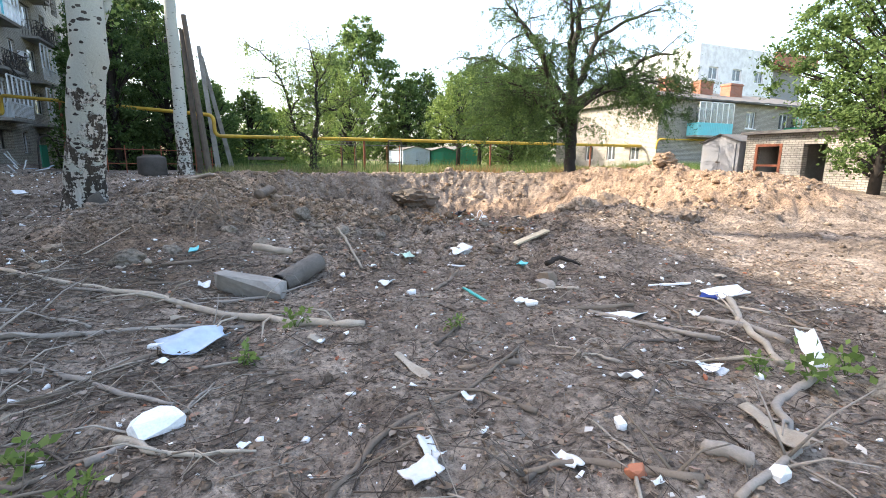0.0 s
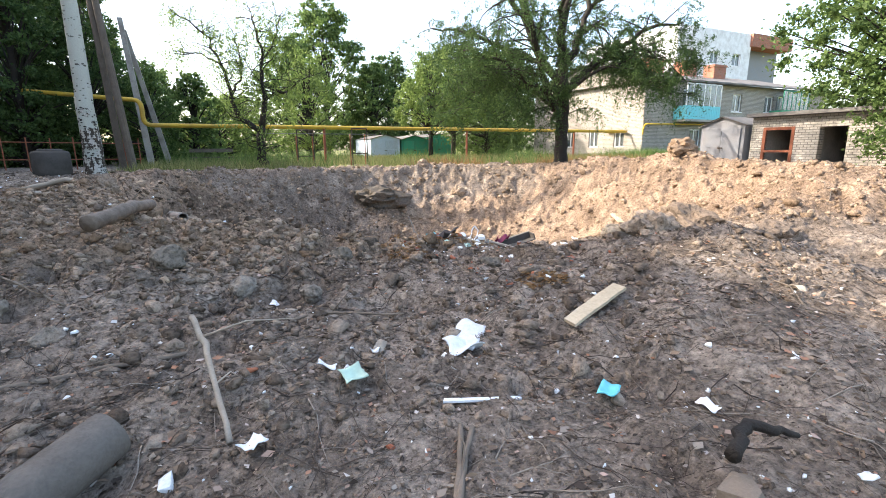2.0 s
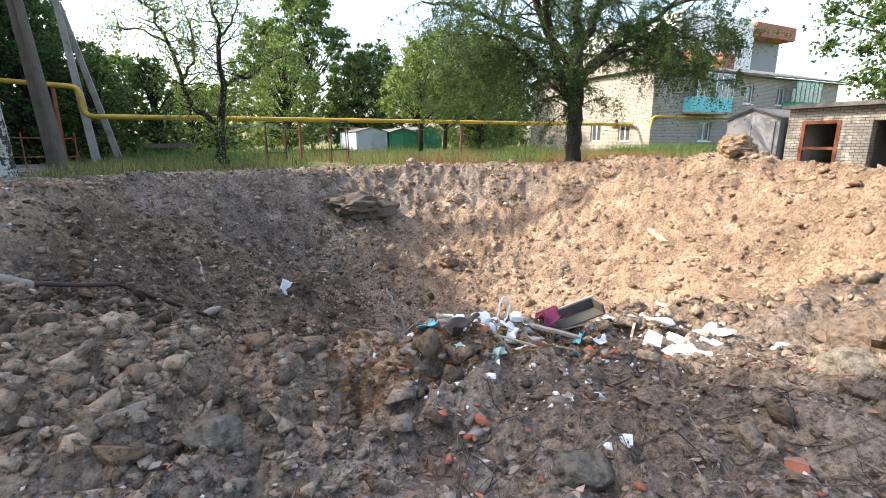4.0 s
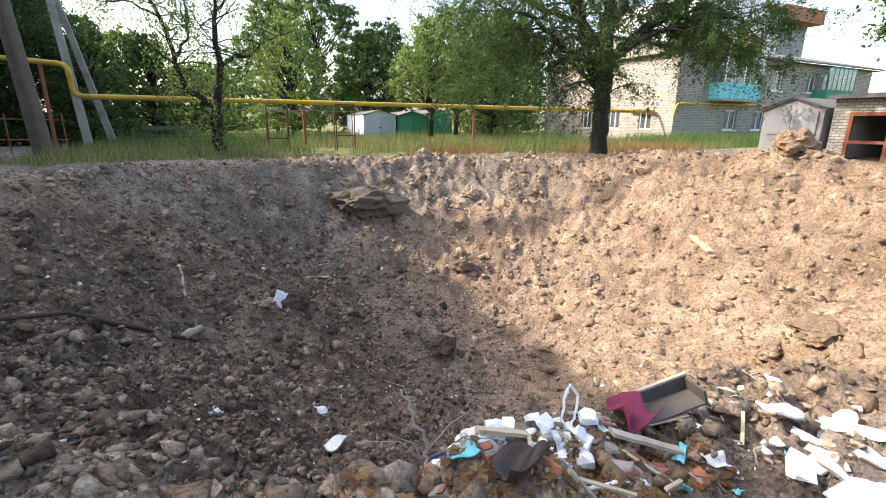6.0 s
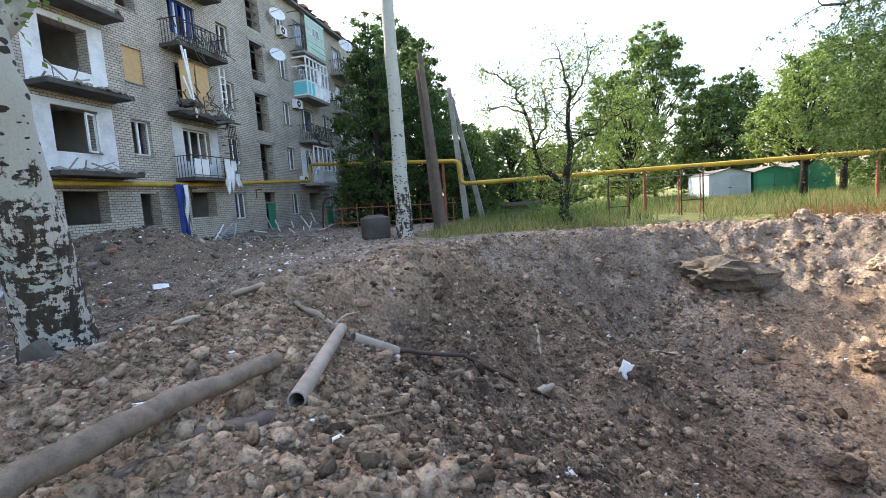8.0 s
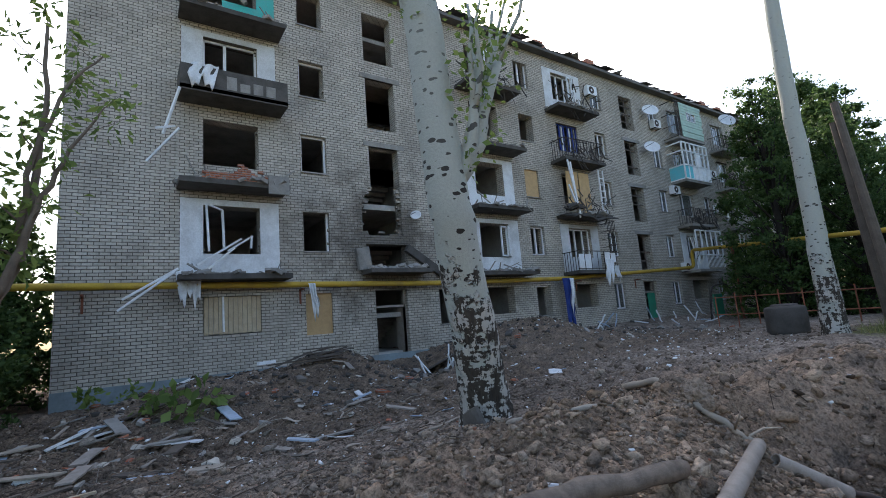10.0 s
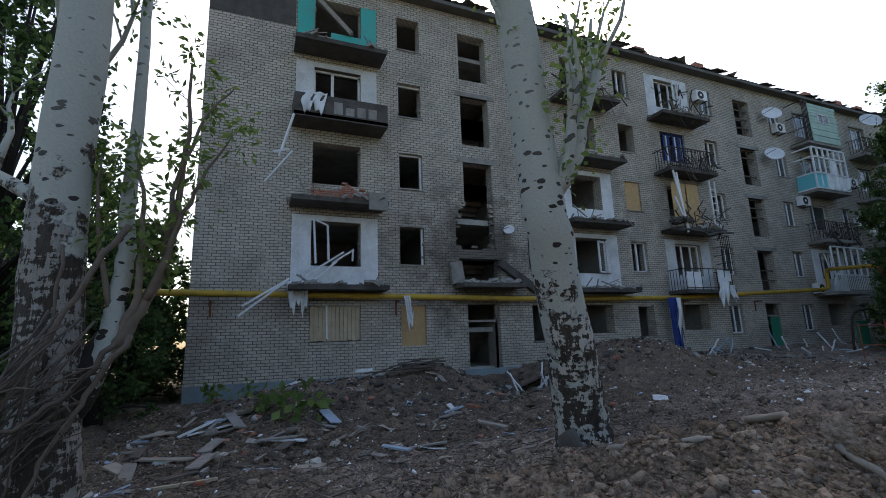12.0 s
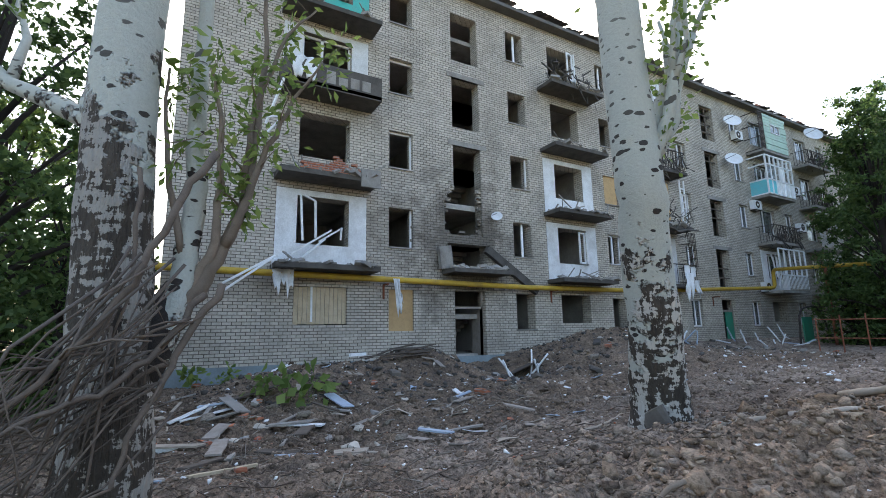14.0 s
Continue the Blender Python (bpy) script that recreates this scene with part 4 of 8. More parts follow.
for y, k, style in (
        (9.9, 2, "burnt bare white frame"), (9.9, 3, "burnt bare redbrick"), (9.9, 4, "panel white cloth"), (9.9, 5, "burnt teal"),
        (20.95, 2, "burnt bare white sash"), (20.95, 3, "burnt bare white"), (20.95, 4, "burnt bare"), (20.95, 5, "burnt bare sash junk"),
        (26.8, 2, "cage white canopy"), (26.8, 3, "boards burnt junk"), (26.8, 4, "rails junk"), (26.8, 5, "bare white sash burnt junk"),
        (38.0, 2, "white frame loggia"), (38.0, 3, "rails junk"), (38.0, 4, "glazed"), (38.0, 5, "mint"),
        (43.8, 2, "loggia"), (43.8, 3, "loggia"), (43.8, 4, "rails junk"), (43.8, 5, "rails junk"),
        (55.0, 2, "rails"), (55.0, 3, "loggia"), (55.0, 4, "rails"), (55.0, 5, "rails")):
    balcony(y, k, style)
    if y > 25:
        window_frame(y - 0.86, y + 0.84, zf(k) + 0.75, zf(k) + 2.3, "pvc", y > 30, (0.35, 0.7), 0.9)
for k in (4,):
    window_frame(9.04, 10.74, zf(k) + 0.75, zf(k) + 2.3, "pvc", False, (0.4,), 1.0)
window_frame(25.94, 27.64, zf(4) + 0.75, zf(4) + 2.3, "blue_cloth", False, (0.2, 0.4, 0.6, 0.8), 1.0, FX - 0.1)


def dish(y, z, r, x):
    ob = thing("satellite_dish", pose(FX + x, y, z, 0, 62, -35), "pale grey satellite dish on a wall bracket", "antenna", "dishes on the front")
    p = Geo()
    n, m = 20, 4
    p.v.append((0, 0, 0))
    for j in range(1, m + 1):
        for i in range(n):
            a, q = 2 * math.pi * i / n, r * j / m
            p.v.append((q * math.cos(a), q * math.sin(a), 0.25 * q * q / r))
    for i in range(n):
        p.f.append((0, 1 + i, 1 + (i + 1) % n))
        for j in range(m - 1):
            a, b = 1 + j * n + i, 1 + j * n + (i + 1) % n
            p.f.append((a, a + n, b + n, b))
    me = p.mesh("reflector", M["pvc"], True)
    d = link("reflector", me, ob)
    d.modifiers.new("thick", "SOLIDIFY").thickness = 0.012
    part("arm", Geo().bar((0.0, -r * 0.9, 0.1), (0, 0, r * 0.9), 0.025), M["grey_metal"], ob)
    part("bracket", Geo().bar((0, 0, -0.02), (-0.3, 0, -0.45), 0.05), M["grey_metal"], ob)


dish(34.3, 14.1, 0.5, 0.5)
dish(33.9, 11.6, 0.48, 0.5)
dish(42.6, 14.6, 0.58, 1.3)
dish(16.65, 6.3, 0.22, 0.3)


def air_conditioner(y, z, x=0.02):
    ob = thing("air_conditioner", pose(FX + x, y, z), "white air-conditioner outdoor unit on the facade", "air conditioner", "units on the front")
    part("casing", Geo().box(0.05, -0.4, 0, 0.35, 0.4, 0.55), M["pvc"], ob)
    f = Geo()
    f.tube([(0.352, -0.08, 0.28), (0.362, -0.08, 0.28)], 0.22, 20)
    part("fan_grille", f, M["iron"], ob, "dark round fan grille")
    f = Geo().tube([(0.36, -0.08, 0.28), (0.37, -0.08, 0.28)], 0.07, 12)
    part("hub", f, M["pvc"], ob)
    for e in (-0.28, 0.28):
        part("bracket", Geo().box(0, e - 0.02, -0.05, 0.4, e + 0.02, 0), M["iron"], ob)


for y, z in ((28.95, 14.1), (36.3, 8.9), (35.2, 13.2), (36.3, 3.9), (41.5, 10.5), (41.6, 8.0)):
    air_conditioner(y, z)

# ---- yellow gas pipe with its stands ----
pipe = thing("gas_pipe", pose(0, 0, 0), "yellow-painted overhead gas pipe, chipped, along the wall and over the yard", "pipe", kind="structure")


def bent(points, r, n=10, bend=0.35):
    out = []
    P = [Vector(p) for p in points]
    out.append(P[0])
    for a, b, c in zip(P, P[1:], P[2:]):
        u, v = (a - b).normalized(), (c - b).normalized()
        d = min(bend, (a - b).length / 2, (c - b).length / 2)
        for t in (0, 0.25, 0.5, 0.75, 1):
            out.append((b + u * d) * (1 - t) ** 2 + b * 2 * t * (1 - t) + (b + v * d) * t * t)
    out.append(P[-1])
    return Geo().tube(out, r, n)


part("run", bent([(FX + 0.45, -14, 3.75), (FX + 0.35, 5, 3.72), (FX + 0.35, 18, 3.55), (FX + 0.35, 25, 3.62), (FX + 0.4, 36.2, 4.1), (FX + 0.5, 36.6, 4.15), (FX + 0.5, 36.6, 5.2), (-1.36, 29.4, 3.95), (-1.36, 29.4, 2.86), (29.0, 29.4, 2.86), (29.05, 31.5, 2.9)], 0.1), M["yellow"], pipe, "", True)
part("run", bent([(29.05, 28.2 - 0.15, 2.6), (29.05, 27.98, 3.35), (44, 27.98, 3.45)], 0.06), M["yellow"], pipe, "", True)
for x, y, z1 in ((6.85, 29.4, 2.8), (15.55, 29.4, 2.8), (24.0, 29.4, 2.8), (-2.3, 30.0, 3.95), (-9.4, 34.0, 4.7)):
    g0 = gz(x, y)
    part("stand", Geo().tube([(x, y, g0 - 0.2), (x, y, z1)], 0.07, 8), M["rust"], pipe, "rust-red tubular pipe stand")
for y in (6.1, 12.0, 19.5, 26.0, 31.0):
    part("bracket", Geo().box(FX, y - 0.03, 3.45, FX + 0.4, y + 0.03, 3.5).box(FX, y - 0.03, 3.0, FX + 0.04, y + 0.03, 3.5), M["rust"], pipe)


# ---- trees ----
def quads_mesh(name, centres, size, mat, seed, droop=0.0, aspect=0.62):
    """Many small bent leaves, two triangles each, about the given points."""
    R = np.random.RandomState(seed)
    c = np.asarray(centres, float)
    n = len(c)
    u = R.normal(size=(n, 3))
    u[:, 2] = u[:, 2] * (1 - droop) - droop * 2.2
    u /= np.linalg.norm(u, axis=1)[:, None]
    w = np.cross(u, R.normal(size=(n, 3)))
    w /= np.linalg.norm(w, axis=1)[:, None] + 1e-9
    nn = np.cross(u, w)
    s = size * R.uniform(0.6, 1.35, size=(n, 1))
    a, b = c - u * s, c + u * s
    l, r = c + w * s * aspect + nn * s * 0.25, c - w * s * aspect + nn * s * 0.25
    co = np.stack([a, r, b, l], 1).reshape(-1, 3)
    me = bpy.data.meshes.new(name)
    me.vertices.add(n * 4)
    me.vertices.foreach_set("co", co.reshape(-1))
    me.loops.add(n * 4)
    me.loops.foreach_set("vertex_index", np.arange(n * 4))
    me.polygons.add(n)
    me.polygons.foreach_set("loop_start", np.arange(n) * 4)
    me.materials.append(mat)
    me.update(calc_edges=True)
    return me


def grow(geo, r, p, d, length, radius, level, tips, spread=0.6, droop=0.0, up=0.15, kids=(3, 5), sides=7):
    """A limb that wanders, tapers and forks; its last twigs give places for leaves."""
    pts, radii = [p.copy()], [radius]
    n = 5 if level > 0 else 4
    for i in range(n):
        d = (d + Vector((r.gauss(0, 0.24), r.gauss(0, 0.24), r.gauss(0, 0.16) + up - droop * (1.6 if level == 0 else 0.5)))).normalized()
        p = p + d * length / n
        pts.append(p.copy())
        radii.append(radius * (1 - 0.62 * (i + 1) / n))
        if level <= 1:
            tips.append((p.copy(), level))
    geo.tube(pts, radii, max(3, sides))
    if level > 0:
        for k in range(r.randint(*kids)):
            f = r.uniform(0.35, 1.0)
            i = min(n, int(f * n) + 1)
            side = Vector((r.gauss(0, 1), r.gauss(0, 1), r.gauss(0, 0.5))).normalized()
            nd = (d * (1 - spread) + side * spread).normalized()
            grow(geo, r, pts[i], nd, length * r.uniform(0.5, 0.75), radii[i] * r.uniform(0.55, 0.8), level - 1, tips, spread, droop, up, kids, sides - 2)


def leaf_points(tips, per, radius, seed, hang=0.0):
    R = np.random.RandomState(seed)
    t = np.array([tuple(p) for p, _ in tips])
    c = np.repeat(t, per, 0)
    off = R.normal(size=c.shape) * radius
    if hang:
        off[:, 2] = -np.abs(R.exponential(hang, size=len(c)))
        off[:, :2] *= 0.5
    return c + off


def tree(name, label, base, limbs, trunk, bark, leaf, seed, per, leaf_size, spread_r, hang=0.0, group="", droop_leaf=0.0, sides=12):
    """trunk: points and radii from the base; limbs: (index on the trunk, direction, length, radius, level, options)."""
    r = random.Random(seed)
    ob = thing(name, pose(*base), label, "tree", group)
    g = Geo()
    pts = [Vector(p[:3]) for p in trunk]
    fine, rad = [], []
    for i in range(len(pts) - 1):
        for s in range(4):
            f = s / 4
            fine.append(pts[i].lerp(pts[i + 1], f) + Vector((r.gauss(0, 0.012), r.gauss(0, 0.012), 0)))
            rad.append(trunk[i][3] * (1 - f) + trunk[i + 1][3] * f)
    fine.append(pts[-1])
    rad.append(trunk[-1][3])
    g.tube(fine, rad, sides)
    tips = []
    for i, d, length, radius, level, opt in limbs:
        grow(g, r, pts[i].copy(), Vector(d).normalized(), length, radius, level, tips, **opt)
    part("trunk", g, M[bark], ob, "", True)
    if per and tips:
        me = quads_mesh("crown", leaf_points(tips, per, spread_r, seed, hang), leaf_size, M[leaf], seed, droop_leaf)
        link("crown", me, ob)
    return ob


def on_ground(x, y, dz=-0.1):
    return (x, y, gz(x, y) + dz)


# poplar beside the crater, leaning, with shoots half way up
lo = dict(spread=0.45, up=0.35, kids=(2, 3))
tree("poplar_tree", "pale-barked poplar with black marks and leafy side shoots", (-2.58, 11.1, 0.62),
     [(5, (0.35, 0.75, 0.6), 1.9, 0.13, 1, dict(spread=0.35, up=0.5, kids=(2, 3))), (5, (0.1, 0.5, 1.2), 2.4, 0.11, 1, dict(spread=0.3, up=0.4, kids=(2, 2))),
      (5, (0.4, 1.0, 0.25), 1.8, 0.1, 1, dict(spread=0.4, up=0.45, kids=(2, 3))), (6, (0.3, -0.9, 0.9), 1.2, 0.05, 1, lo),
      (8, (0.3, 0.5, 1), 3, 0.12, 2, lo), (8, (-0.3, -0.7, 1), 3, 0.12, 2, lo)],
     [(-0.03, 0.08, -0.5, 0.44), (0.0, 0.03, 0.1, 0.36), (0.03, 0.0, 0.45, 0.33), (0.2, -0.2, 1.2, 0.3), (0.42, -0.5, 2.3, 0.275), (0.55, -0.7, 3.0, 0.26), (0.62, -0.9, 5.0, 0.235), (0.65, -1.5, 9.0, 0.24), (0.7, -1.7, 12.5, 0.18)],
     "poplar", "leaf_light", 11, 9, 0.05, 0.14, sides=20)
# poplar close by, with a second stem and shoots from its foot
near_poplar = tree("poplar_tree", "thick pale poplar with dark rough foot and brown shoots", on_ground(-2.72, 5.46),
     [(4, (-0.5, -1.0, 0.8), 2.4, 0.11, 2, dict(spread=0.4, up=0.25, kids=(2, 3))), (4, (-0.8, -0.6, 1.0), 2.6, 0.1, 2, dict(spread=0.4, up=0.25, kids=(2, 3))),
      (7, (0.3, 0.5, 1), 3, 0.12, 2, lo), (7, (-0.3, -0.7, 1), 3, 0.12, 2, lo)],
     [(0, 0.18, -0.2, 0.42), (0, 0.17, 0.2, 0.31), (-0.02, 0.14, 1.0, 0.27), (-0.03, 0.1, 1.9, 0.25), (-0.05, 0.04, 2.9, 0.235), (-0.08, 0.05, 5.0, 0.22), (-0.1, 0.05, 9.0, 0.19), (-0.1, 0.1, 13, 0.15)],
     "old_poplar", "leaf_elm", 12, 9, 0.045, 0.16, sides=24)
# its side stem and leafy side branches, from a dark burl at head height
def side_limb(name, limb, mat, seed, leafy, label=""):
    r = random.Random(seed)
    b = Vector(near_poplar.matrix_basis.translation)
    fine, rad, tips = [], [], []
    for p, q in zip(limb, limb[1:]):
        for k in range(4):
            f = k / 4
            fine.append(Vector(p[:3]).lerp(Vector(q[:3]), f) - b + Vector((r.gauss(0, 0.008), r.gauss(0, 0.008), r.gauss(0, 0.008))))
            rad.append(p[3] + (q[3] - p[3]) * f)
    fine.append(Vector(limb[-1][:3]) - b)
    rad.append(limb[-1][3])
    g = Geo().tube(fine, rad, 10)
    for p, w in list(zip(fine, rad))[len(fine) * 2 // 5::2]:
        if leafy:
            d = Vector((r.gauss(0, 1), r.gauss(0, 1), r.uniform(0.1, 0.9))).normalized()
            grow(g, r, p.copy(), d, r.uniform(0.2, 0.45), max(0.004, w * 0.3), 0, tips, sides=5)
    ob = part(name, g, M[mat], near_poplar, label, True)
    if tips:
        link("leaves", quads_mesh("leaves", leaf_points(tips, 7, 0.085, seed), 0.05, M["leaf_light"], seed, 0.2, 0.42), ob)


side_limb("side_stem", [(-2.75, 5.82, 1.69, 0.115), (-2.79, 5.93, 1.97, 0.106), (-2.84, 6.00, 2.27, 0.098), (-2.88, 6.01, 2.59, 0.089), (-2.92, 6.03, 3.07, 0.080), (-2.97, 6.01, 3.73, 0.071), (-3.01, 6.01, 4.50, 0.062), (-3.06, 5.99, 5.76, 0.054), (-3.10, 5.96, 7.10, 0.045)], "poplar", 131, False, "slim smooth pale side stem")
side_limb("side_branch", [(-2.80, 5.93, 1.93, 0.075), (-2.82, 6.10, 2.23, 0.065), (-2.83, 6.26, 2.55, 0.055), (-2.85, 6.39, 2.90, 0.044), (-2.87, 6.45, 3.47, 0.034), (-2.88, 6.51, 4.30, 0.024), (-2.90, 6.49, 5.19, 0.014)], "branch", 132, True, "brown side branch with fresh leaves")
side_limb("side_branch", [(-2.80, 6.06, 2.18, 0.045), (-2.78, 6.19, 2.58, 0.036), (-2.75, 6.20, 3.04, 0.028), (-2.73, 6.17, 3.66, 0.019), (-2.70, 6.08, 4.02, 0.010)], "branch", 133, True)
side_limb("side_branch", [(-2.80, 6.26, 2.55, 0.040), (-2.75, 6.42, 2.98, 0.032), (-2.70, 6.54, 3.43, 0.024), (-2.65, 6.73, 3.86, 0.016), (-2.60, 6.95, 4.28, 0.008)], "branch", 134, True)
side_limb("side_branch", [(-2.85, 6.38, 3.10, 0.030), (-2.83, 6.43, 3.82, 0.023), (-2.82, 6.68, 4.60, 0.015), (-2.80, 6.93, 4.92, 0.008)], "branch", 135, True)
side_limb("side_branch", [(-2.80, 5.98, 2.48, 0.030), (-2.80, 5.85, 3.01, 0.023), (-2.80, 5.78, 3.46, 0.017), (-2.80, 5.78, 3.99, 0.010)], "branch", 136, True)
boss = part("burl", Geo().tube([(-0.02, 0.1, 1.0), (-0.05, 0.3, 1.35), (-0.12, 0.42, 1.65), (-0.2, 0.5, 1.9)], [0.2, 0.19, 0.15, 0.09], 12), M["elm_bark"], near_poplar, "dark gnarled burl", True)
tree("poplar_tree", "tall bare pale poplar trunk scorched dark at its foot", on_ground(-2.12, 22.4),
     [(6, (0.5, 0.3, 0.5), 2.2, 0.08, 2, dict(spread=0.5, up=0.1, droop=0.3, kids=(2, 3))), (6, (-0.6, 0.3, 0.7), 2.4, 0.08, 2, dict(spread=0.5, up=0.1, droop=0.3, kids=(2, 3)))],
     [(0, 0, -0.2, 0.36), (0, 0, 0.3, 0.3), (-0.02, 0, 1.6, 0.26), (-0.03, 0.05, 3.2, 0.23), (-0.04, 0.1, 6, 0.21), (-0.02, 0.1, 9, 0.19), (0.05, 0.1, 11, 0.16), (0.1, 0.1, 13, 0.12)],
     "poplar", "leaf_elm", 14, 8, 0.07, 0.25)
# small bare willow beyond the rim: crooked limbs, thin hanging shoots
def willow(x, y, seed):
    r = random.Random(seed)
    ob = thing("willow_tree", pose(*on_ground(x, y)), "sparse small willow with crooked dark limbs and thin hanging leaves", "tree")
    g, tips = Geo(), []
    limbs = (
        [(0, 0, -0.2, 0.24), (0.02, 0, 0.5, 0.18), (-0.06, 0, 1.2, 0.16), (0.06, 0, 1.8, 0.15)],
        [(0.0, 0, 1.6, 0.12), (-0.45, 0.05, 1.95, 0.1), (-0.85, 0.1, 2.15, 0.085), (-1.0, 0.1, 3.2, 0.07), (-1.25, 0.15, 4.2, 0.055), (-1.6, 0.2, 5.1, 0.04), (-2.2, 0.2, 5.7, 0.025), (-2.75, 0.2, 6.0, 0.012)],
        [(0.06, 0, 1.8, 0.13), (0.27, 0, 2.9, 0.1), (0.2, 0, 3.9, 0.075), (0.3, -0.1, 4.9, 0.05), (0.1, -0.1, 5.7, 0.03), (-0.04, 0, 6.3, 0.012)],
        [(0.27, 0, 2.8, 0.07), (0.7, -0.1, 3.15, 0.055), (1.1, -0.2, 3.2, 0.045), (1.7, -0.2, 3.7, 0.025), (2.2, -0.3, 3.9, 0.01)],
        [(0.25, 0, 4.4, 0.05), (0.7, 0.2, 5.0, 0.035), (1.0, 0.3, 5.6, 0.022), (1.1, 0.3, 6.2, 0.01)],
        [(-1.0, 0.1, 3.0, 0.05), (-0.6, 0.3, 3.7, 0.04), (-0.5, 0.4, 4.6, 0.03), (-0.65, 0.5, 5.4, 0.012)],
        [(-1.25, 0.15, 4.2, 0.04), (-1.9, 0.0, 4.5, 0.025), (-2.5, -0.1, 4.4, 0.01)])
    for limb in limbs:
        fine, rad = [], []
        for p, q in zip(limb, limb[1:]):
            for k in range(3):
                f = k / 3
                fine.append(Vector(p[:3]).lerp(Vector(q[:3]), f) + Vector((r.gauss(0, 0.03), r.gauss(0, 0.03), r.gauss(0, 0.03))))
                rad.append(p[3] + (q[3] - p[3]) * f)
        fine.append(Vector(limb[-1][:3]))
        rad.append(limb[-1][3])
        g.tube(fine, rad, 8)
        for p, w in list(zip(fine, rad))[4:]:
            for k in range(r.randint(2, 4)):
                d = Vector((r.gauss(0, 1), r.gauss(0, 1), r.uniform(0.1, 1.0))).normalized()
                grow(g, r, p.copy(), d, r.uniform(0.5, 1.3), min(0.024, max(0.014, w * 0.5)), 1, tips, 0.5, 0.22, 0.1, (1, 2), 5)
    part("trunk", g, M["elm_bark"], ob, "", True)
    t = [q for q in tips if r.random() < 0.75]
    link("crown", quads_mesh("crown", leaf_points(t, 9, 0.07, seed, 0.4), 0.036, M["leaf_light"], seed, 0.75), ob)


willow(3.25, 24.6, 15)
# the large elm: dark forked trunk, crooked limbs, leaves on hanging sprays
def spray_points(tips, n, long, seed):
    """Leaf places along short sprays that hang from the twigs."""
    R = np.random.RandomState(seed)
    t = np.array([tuple(p) for p, _ in tips])
    c = np.repeat(t, n, 0)
    d = R.normal(size=c.shape) * 0.45
    d[:, 2] = -np.abs(R.normal(0.75, 0.45, len(c)))
    ln = R.exponential(long, len(c)).clip(0.1, long * 3)
    out = []
    for f in np.linspace(0.0, 1.0, 9):
        out.append(c + d * np.stack([ln * f ** 0.6, ln * f ** 0.6, ln * f], -1) + R.normal(0, 0.035, c.shape))
    return np.concatenate(out)


